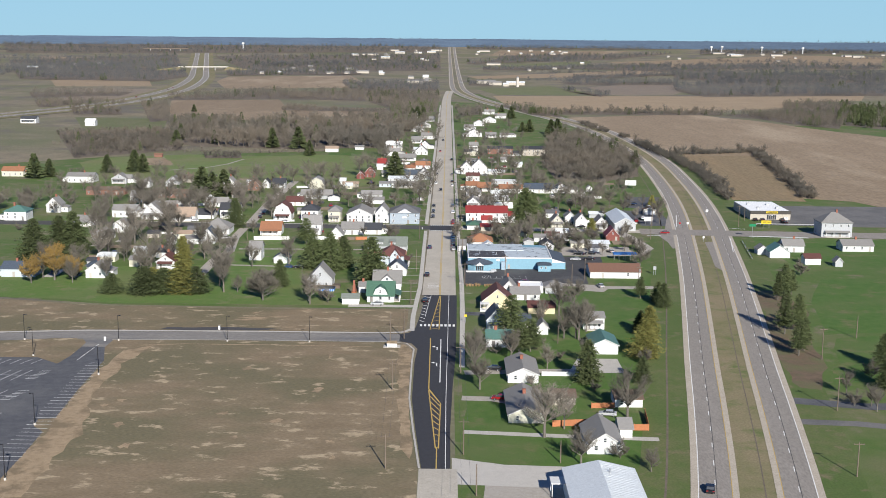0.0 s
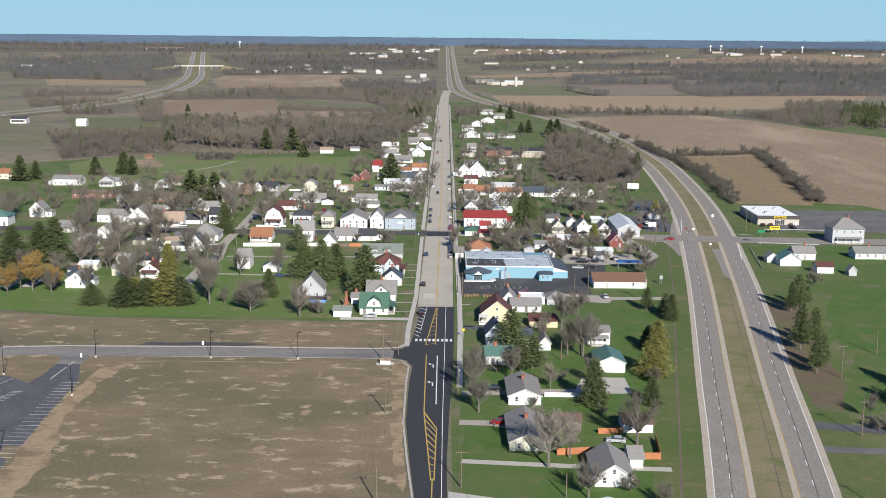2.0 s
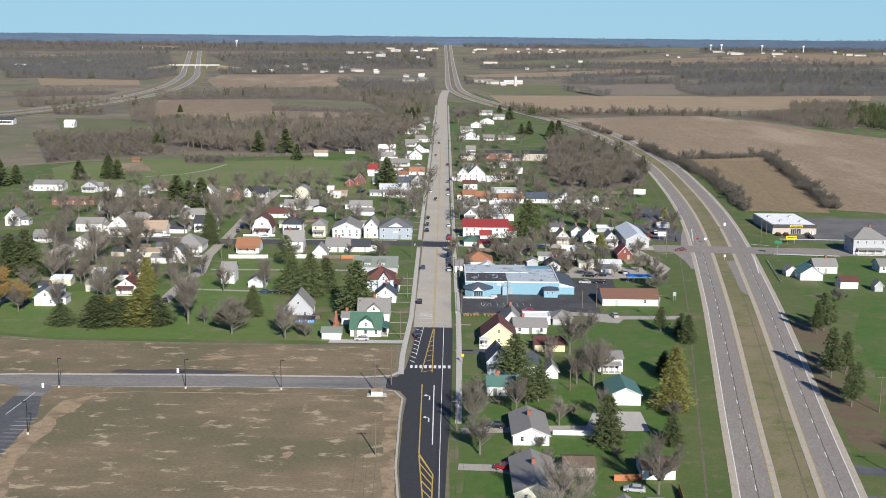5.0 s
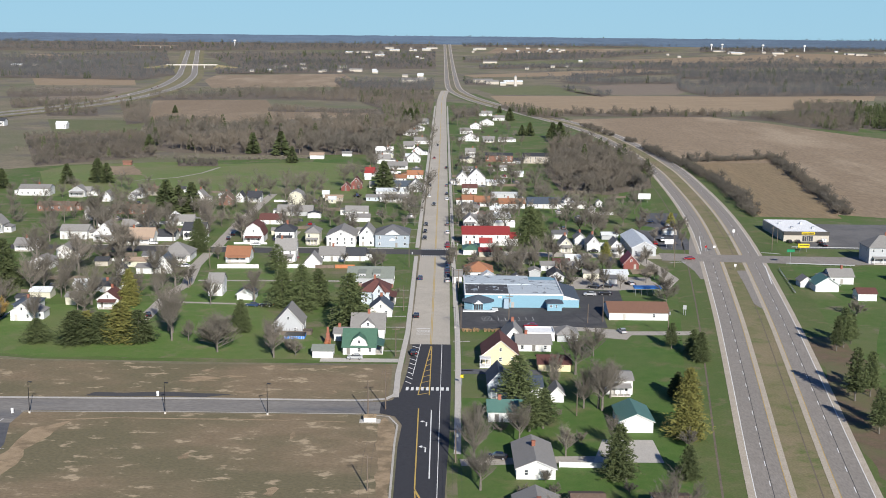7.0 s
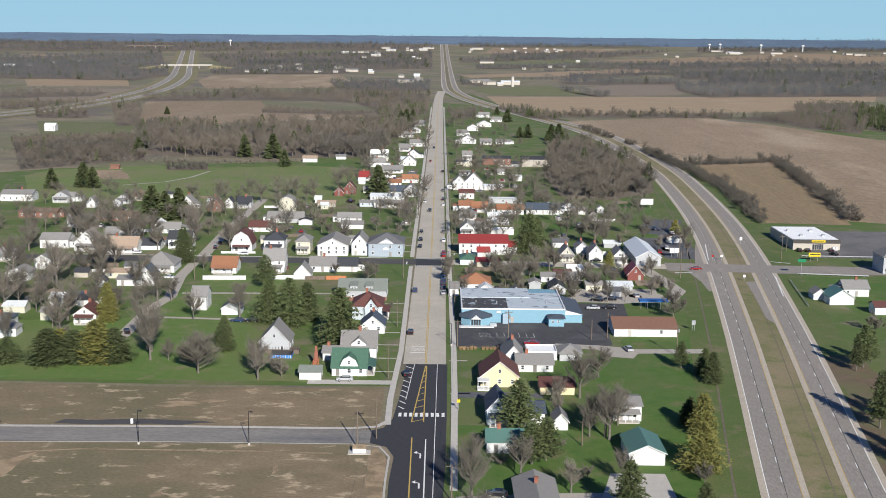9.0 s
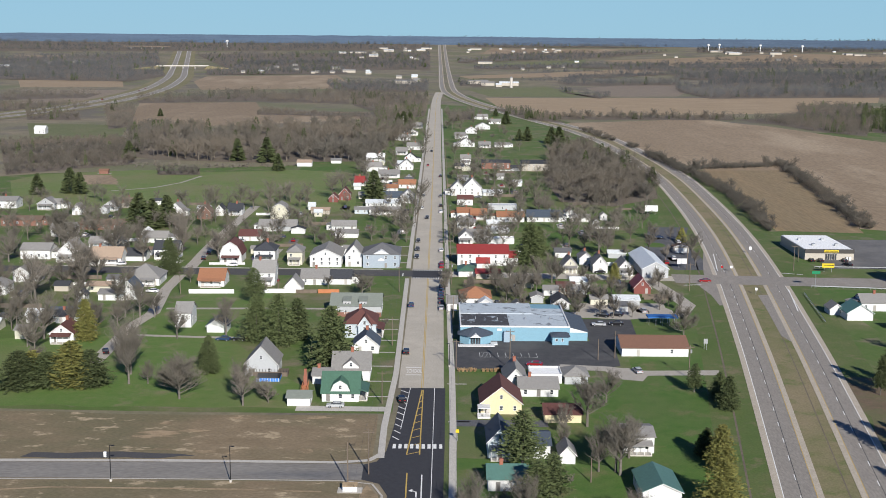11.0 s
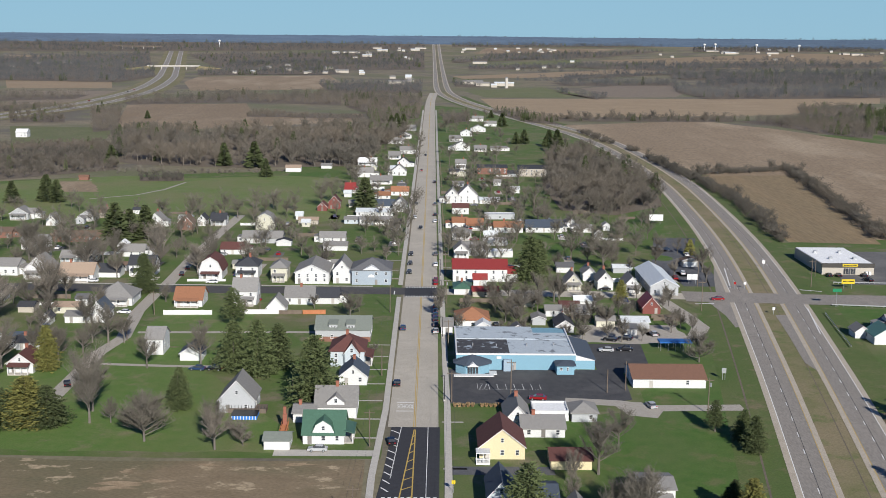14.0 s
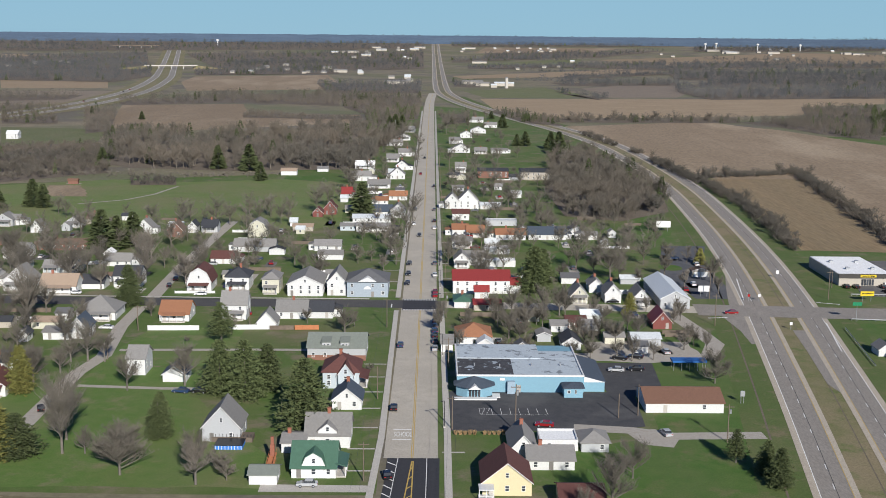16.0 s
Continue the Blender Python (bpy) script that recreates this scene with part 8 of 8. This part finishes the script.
sheet("lawn", [(102 + 5 * math.cos(k * 0.524), 649.6 + 6.5 * math.sin(k * 0.524)) for k in range(12)], "lawn", 0.075, "oval grass island in the black car park", "lawn")
sheet("lawn", ragged([(99, 747), (111, 791), (122, 799), (121, 748), (118, 715), (97, 737)], 1, 8, 41), "lawn", 0.045, "green slope beside the billboard", "lawn")
sheet("lawn", [(53, 665), (58, 697), (72, 697), (71, 665)], "lawn", 0.04, "green yard behind the houses", "lawn")
sheet("lawn", [(-110, 545), (-108, 571), (-103, 571), (-101, 546)], "lawn", 0.04, "green corner lawn beside the lane", "lawn")
fence(27, 679, 37, 679.3, 1.7, "white_trim", "white solid board garden fence")
fence(23.6, 651.4, 37.6, 651.9, 1.7, "white_trim", "white solid board garden fence")
wood("woodland", [(-281, 1196), (-212, 1203), (-66, 1330), (-39, 1195), (-46, 990), (-138, 975), (-206, 987), (-234, 1013)], 316, 16, 0.03, "leafless brown woodland")
wood("woodland", [(-336, 1030), (-262, 1108), (-214, 959), (-282, 889)], 208, 9, 0.02, "leafless brown woodland")
wood("woodland", [(-416, 1747), (-298, 1909), (-138, 1971), (-115, 1675), (-245, 1725), (-385, 1655)], 229, 12, 0.02, "leafless brown woodland")
wood("woodland", [(-1236, 3356), (-879, 3870), (-551, 2532), (-559, 2270), (-837, 2324)], 1121, 13, 0.03, "leafless brown woodland")
wood("woodland", [(114, 1159), (130, 1101), (140, 974), (140, 862), (132, 804), (100, 769), (73, 786), (72, 888), (91, 1041)], 188, 14, 0.03, "leafless brown woodland")
wood("woodland", [(419, 2206), (869, 2298), (738, 1974), (408, 1887), (401, 2074)], 331, 15, 0.03, "leafless brown woodland")
wood("woodland", [(220, 2404), (476, 2462), (451, 2339), (247, 2273)], 95, 14, 0.03, "leafless brown woodland")
wood("woodland", [(560, 3003), (1155, 3007), (1005, 2636), (504, 2600)], 484, 15, 0.05, "leafless brown woodland")
wood("woodland", [(529, 1582), (641, 1598), (470, 1209), (431, 1314)], 188, 13, 0.8, "leafless brown woodland")
wood("woodland", [(337, 1453), (421, 1505), (515, 1517), (414, 1247), (387, 1291), (363, 1395)], 225, 10, 0.05, "leafless brown woodland")
wood("woodland", [(106, 1489), (355, 1522), (335, 1444), (108, 1432)], 239, 7, 0.05, "leafless brown woodland")
wood("woodland", [(-745, 3812), (-26, 4102), (-18, 3067), (-460, 2848)], 656, 12, 0.12, "leafless brown woodland")
wood("woodland", [(-205, 2306), (-18, 2349), (-15, 1994), (-155, 1968)], 228, 11, 0.05, "leafless brown woodland")
wood("woodland", [(-399, 1547), (-378, 1601), (-299, 1282), (-314, 1250)], 82, 10, 0.02, "leafless brown woodland")
wood("woodland", [(-651, 1843), (-494, 1872), (-484, 1761), (-592, 1692)], 79, 11, 0.03, "leafless brown woodland")
wood("woodland", [(-476, 1488), (-403, 1454), (-374, 1363), (-428, 1356)], 40, 9, 0.05, "leafless brown woodland")
wood("woodland", [(-1663, 4465), (-34, 5011), (-28, 4270), (-1393, 3764)], 1300, 14, 0.05, "leafless brown woodland")
wood("woodland", [(80, 4961), (1837, 4714), (1771, 4546), (1093, 4487), (71, 4421)], 1300, 14, 0.05, "leafless brown woodland")
wood("woodland", [(175, 4036), (798, 4229), (511, 3819), (143, 3699)], 293, 12, 0.05, "leafless brown woodland")
wood("woodland", [(520, 3435), (761, 3159), (578, 3099), (344, 3245)], 160, 12, 0.05, "leafless brown woodland")
wood("woodland", [(207, 2004), (265, 1920), (240, 1859), (202, 2124)], 30, 10, 0.05, "leafless brown woodland")
wood("woodland", [(488, 1722), (598, 1739), (525, 1545), (436, 1533)], 166, 9, 0.05, "leafless brown woodland")
wood("woodland", [(-211, 1555), (-169, 1532), (-166, 1505), (-204, 1508)], 53, 6, 0, "leafless brown woodland")
wood("woodland", [(40, 2411), (93, 2423), (84, 2197), (42, 2229)], 39, 9, 0.2, "leafless brown woodland")
wood("woodland", [(-189, 918), (-161, 921), (-156, 898), (-184, 896)], 58, 5, 0, "leafless brown woodland")
wood("woodland", [(-66, 1330), (-33, 1314), (-28, 1160), (-42, 1158)], 31, 12, 0.1, "leafless brown woodland")
wood("woodland", [(12, 1530), (46, 1562), (41, 1415), (17, 1389)], 49, 8, 0.05, "leafless brown woodland")
wood("woodland", [(-373, 1126), (-280, 1165), (-259, 1109), (-341, 1042)], 325, 5, 0.02, "leafless brown woodland")
wood("woodland", [(-300, 1276), (-228, 1284), (-216, 1225), (-282, 1207)], 52, 11, 0.03, "leafless brown woodland")
wood("woodland", [(-213, 1526), (-76, 1499), (-73, 1448), (-204, 1464)], 340, 4, 0, "leafless brown woodland")
wood("woodland", [(-136, 1939), (-14, 1900), (-12, 1714), (-79, 1545), (-106, 1643)], 187, 10, 0.1, "leafless brown woodland")
wood("woodland", [(-76, 1545), (-12, 1657), (-13, 1464), (-62, 1358)], 77, 12, 0.15, "leafless brown woodland")
wood("woodland", [(-567, 1626), (-449, 1644), (-418, 1544), (-512, 1483)], 143, 8, 0.03, "leafless brown woodland")
wood("woodland", [(-1125, 3067), (-780, 3390), (-720, 3140), (-1036, 2837)], 288, 12, 0.05, "leafless brown woodland")
wood("woodland", [(-544, 2924), (-230, 3146), (-200, 2754), (-482, 2611)], 261, 11, 0.08, "leafless brown woodland")
wood("woodland", [(-548, 3362), (-39, 3595), (-36, 3329), (-509, 3136)], 282, 11, 0.1, "leafless brown woodland")
wood("woodland", [(60, 3683), (420, 3939), (402, 3773), (57, 3482)], 226, 10, 0.1, "leafless brown woodland")
wood("woodland", [(98, 3292), (672, 3581), (635, 3388), (92, 3094)], 329, 10, 0.05, "leafless brown woodland")
wood("woodland", [(290, 2756), (560, 3003), (535, 2876), (270, 2571)], 193, 8, 0, "leafless brown woodland")
wood("woodland", [(692, 3520), (1269, 3497), (1203, 3320), (640, 3264)], 399, 12, 0.05, "leafless brown woodland")
wood("woodland", [(936, 4425), (1580, 4325), (1525, 4176), (880, 4168)], 487, 12, 0.05, "leafless brown woodland")
wood("woodland", [(68, 1616), (113, 1572), (139, 1382), (101, 1423)], 78, 8, 0.3, "leafless brown woodland")
wood("woodland", [(576, 2536), (608, 2598), (1005, 2636), (897, 2368), (437, 2271)], 272, 14, 0.03, "leafless brown woodland")

def hedge(line, thick, per, h, label, material="wood_twigs", tall=0.0):
    """A hedgerow of close bushes along a line, with a few taller trees."""
    group = []
    for (x0, y0), (x1, y1) in zip(line, line[1:]):
        L = math.hypot(x1 - x0, y1 - y0)
        for _ in range(max(1, int(L * per))):
            u = wood_rng.random()
            x, y = x0 + (x1 - x0) * u + wood_rng.gauss(0, thick), y0 + (y1 - y0) * u + wood_rng.gauss(0, thick)
            big = wood_rng.random() < tall
            t = MID[wood_rng.randrange(7)] if y < 1500 else FAR[wood_rng.randrange(6)]
            s, a = h * wood_rng.uniform(0.6, 1.2) * (2.3 if big else 1.0), wood_rng.uniform(0, 6.283)
            wd = s * (1.0 if big else wood_rng.uniform(1.2, 1.9))
            ca, sa = math.cos(a), math.sin(a)
            group.append(np.stack([x + wd * (ca * t[:, 0] - sa * t[:, 1]), y + wd * (sa * t[:, 0] + ca * t[:, 1]), rise(x, y) - 0.1 * s + s * t[:, 2]], 1))
    tagged(new("hedgerow", triangles("hedgerow", np.concatenate(group), material)), label, "hedge", kind="stuff")


BARE_HEDGE = "leafless brown hedgerow between fields"
hedge([(149, 1290), (156, 1196), (160, 1175)], 3, 0.9, 5, BARE_HEDGE)
hedge([(166, 1135), (169, 1110)], 2.5, 1.2, 5, BARE_HEDGE)
hedge([(170, 1060), (175, 968), (180, 915), (180, 835), (175.5, 767), (168, 693)], 2.6, 1.5, 5.0, BARE_HEDGE, tall=0.03)
hedge([(180, 955), (205, 966), (220, 970), (239, 977), (258, 990)], 3.0, 2.2, 4.5, BARE_HEDGE, tall=0.12)
hedge([(259, 1000), (250, 925), (243, 870), (233, 807), (226, 752), (217, 697)], 2.6, 1.5, 5.2, BARE_HEDGE, tall=0.03)
hedge([(128, 1470), (220, 1480), (330, 1470)], 7, 0.7, 6, BARE_HEDGE, tall=0.25)
hedge([(-285, 940), (-240, 955), (-190, 945), (-140, 945), (-105, 955)], 6, 0.9, 3.0, "low tan brush at the edge of the wood", "pale_twigs", tall=0.04)
hedge([(-330, 1010), (-290, 985), (-262, 965)], 7, 0.8, 3.5, "low tan brush at the edge of the wood", "pale_twigs")
hedge([(-60, 1000), (-40, 1130), (-36, 1300)], 7, 0.35, 7, "leafless trees behind the gardens", tall=0.4)
hedge([(84, 790), (110, 800), (128, 830)], 4, 0.8, 5, "leafless brown thicket beside the highway", tall=0.1)
field_rng = random.Random(63)
for i in range(95):
    y = 2350 + 2350 * (i / 95) ** 0.85
    x = field_rng.uniform(-0.42, 0.44) * y
    L = field_rng.uniform(90, 420) * (0.5 + y / 4000)
    if abs(x - 17) < L / 2 + 50 or abs(x + 600 + 0.2 * (y - 2900)) < L / 2 + 70:
        continue
    # these tree lines carry the haze in their twig colour
    hedge([(x - L / 2, y + field_rng.uniform(-25, 25)), (x + L / 2, y + field_rng.uniform(-25, 25))], field_rng.choice((5, 8, 22)), 0.24, 8, "dark leafless tree line far off in the plain", "hazed_far_twigs", tall=0.25)

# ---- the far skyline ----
# upright backdrop added at 4480 m, its haze painted on as blue
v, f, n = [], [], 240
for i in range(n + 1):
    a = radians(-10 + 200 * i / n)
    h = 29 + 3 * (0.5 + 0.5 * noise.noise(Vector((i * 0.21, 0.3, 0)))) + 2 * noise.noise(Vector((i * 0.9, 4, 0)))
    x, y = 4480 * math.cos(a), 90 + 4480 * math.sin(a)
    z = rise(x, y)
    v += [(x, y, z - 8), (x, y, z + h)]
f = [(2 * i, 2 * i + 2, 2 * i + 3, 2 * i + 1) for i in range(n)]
tagged(new("backdrop", mesh("backdrop", v, f, "haze_blue_distance")), "backdrop of far woods painted haze blue on the skyline", "distance", kind="structure")
far_rng = random.Random(14)
# far towns: pale roofs and water towers
for x0, x1, y0, y1, n in ((-430, -120, 2700, 3200, 14), (-380, -60, 3600, 4000, 8), (-80, -20, 2250, 2700, 6), (60, 400, 3000, 3900, 5), (700, 1500, 3600, 4000, 8), (-1300, -900, 2700, 3300, 6), (60, 140, 2150, 2350, 4), (-220, -40, 4000, 4330, 10), (60, 420, 4080, 4330, 14), (800, 1500, 4000, 4250, 14)):
    for i in range(n):
        x, y = far_rng.uniform(x0, x1), far_rng.uniform(y0, y1)
        big = far_rng.random() < 0.3
        w, d, h = (far_rng.uniform(18, 42), 14, 5) if big else (far_rng.uniform(8, 13), 9, 4)
        z = rise(x, y)
        root = empty("building", pose(x, y, z), "pale building far off in the plain", "building", "far buildings")
        part("wall", joined("wall", [extruded(wall_profile("r", d, h, 2.2), -w / 2, w / 2, "x")], "tan_siding"), root)
        part("roof", joined("roof", [extruded(roof_slab("r", d, h, 2.2), -w / 2 - 0.4, w / 2 + 0.4, "x")], far_rng.choice(("grey_shingles", "grey_shingles", "pale_metal"))), root)
for x, y in ((938, 4260), (980, 4280), (1240, 4180), (1560, 4060), (1110, 4230), (-730, 4260)):
    z = rise(x, y)
    tw = empty("water_tower", pose(x, y, z) @ Matrix.Diagonal((0.62, 0.62, 0.62, 1)), "pale water tower on the far skyline", "water tower", "water towers")
    part("shaft", joined("shaft", [tube((0, 0, 0), (0, 0, 30), 2.5, 2.5, 10)], "white_trim"), tw)
    part("tank", joined("tank", [tube((0, 0, 27), (0, 0, 31), 3, 8, 14), tube((0, 0, 31), (0, 0, 36), 8, 8, 14), tube((0, 0, 36), (0, 0, 39), 8, 2, 14)], "white_trim"), tw)
# trees farther up the street, joined
tree_rng = random.Random(77)
for kind, group in FAR_PLANTS.items():
    ever = "conifer" in kind
    arrs = []
    for x, y, h in group:
        for copy in range(4 if ever else 1):
            t = FAR[6 + tree_rng.randrange(3)] if ever else MID[tree_rng.randrange(7)]
            a = tree_rng.uniform(0, 6.283)
            wd = h * tree_rng.uniform(0.95, 1.2) * (1.35 if ever else 1.0)
            arrs.append(np.stack([x + wd * (math.cos(a) * t[:, 0] - math.sin(a) * t[:, 1]), y + wd * (math.sin(a) * t[:, 0] + math.cos(a) * t[:, 1]), rise(x, y) + h * t[:, 2]], 1))
    tagged(new("far_trees", triangles("far_trees", np.concatenate(arrs), {"conifer": "needles", "golden_conifer": "golden_needles", "pale_bare_tree": "pale_twigs"}.get(kind, "twigs"))), SAY[kind][0] + " along the far streets", "trees", kind="stuff")
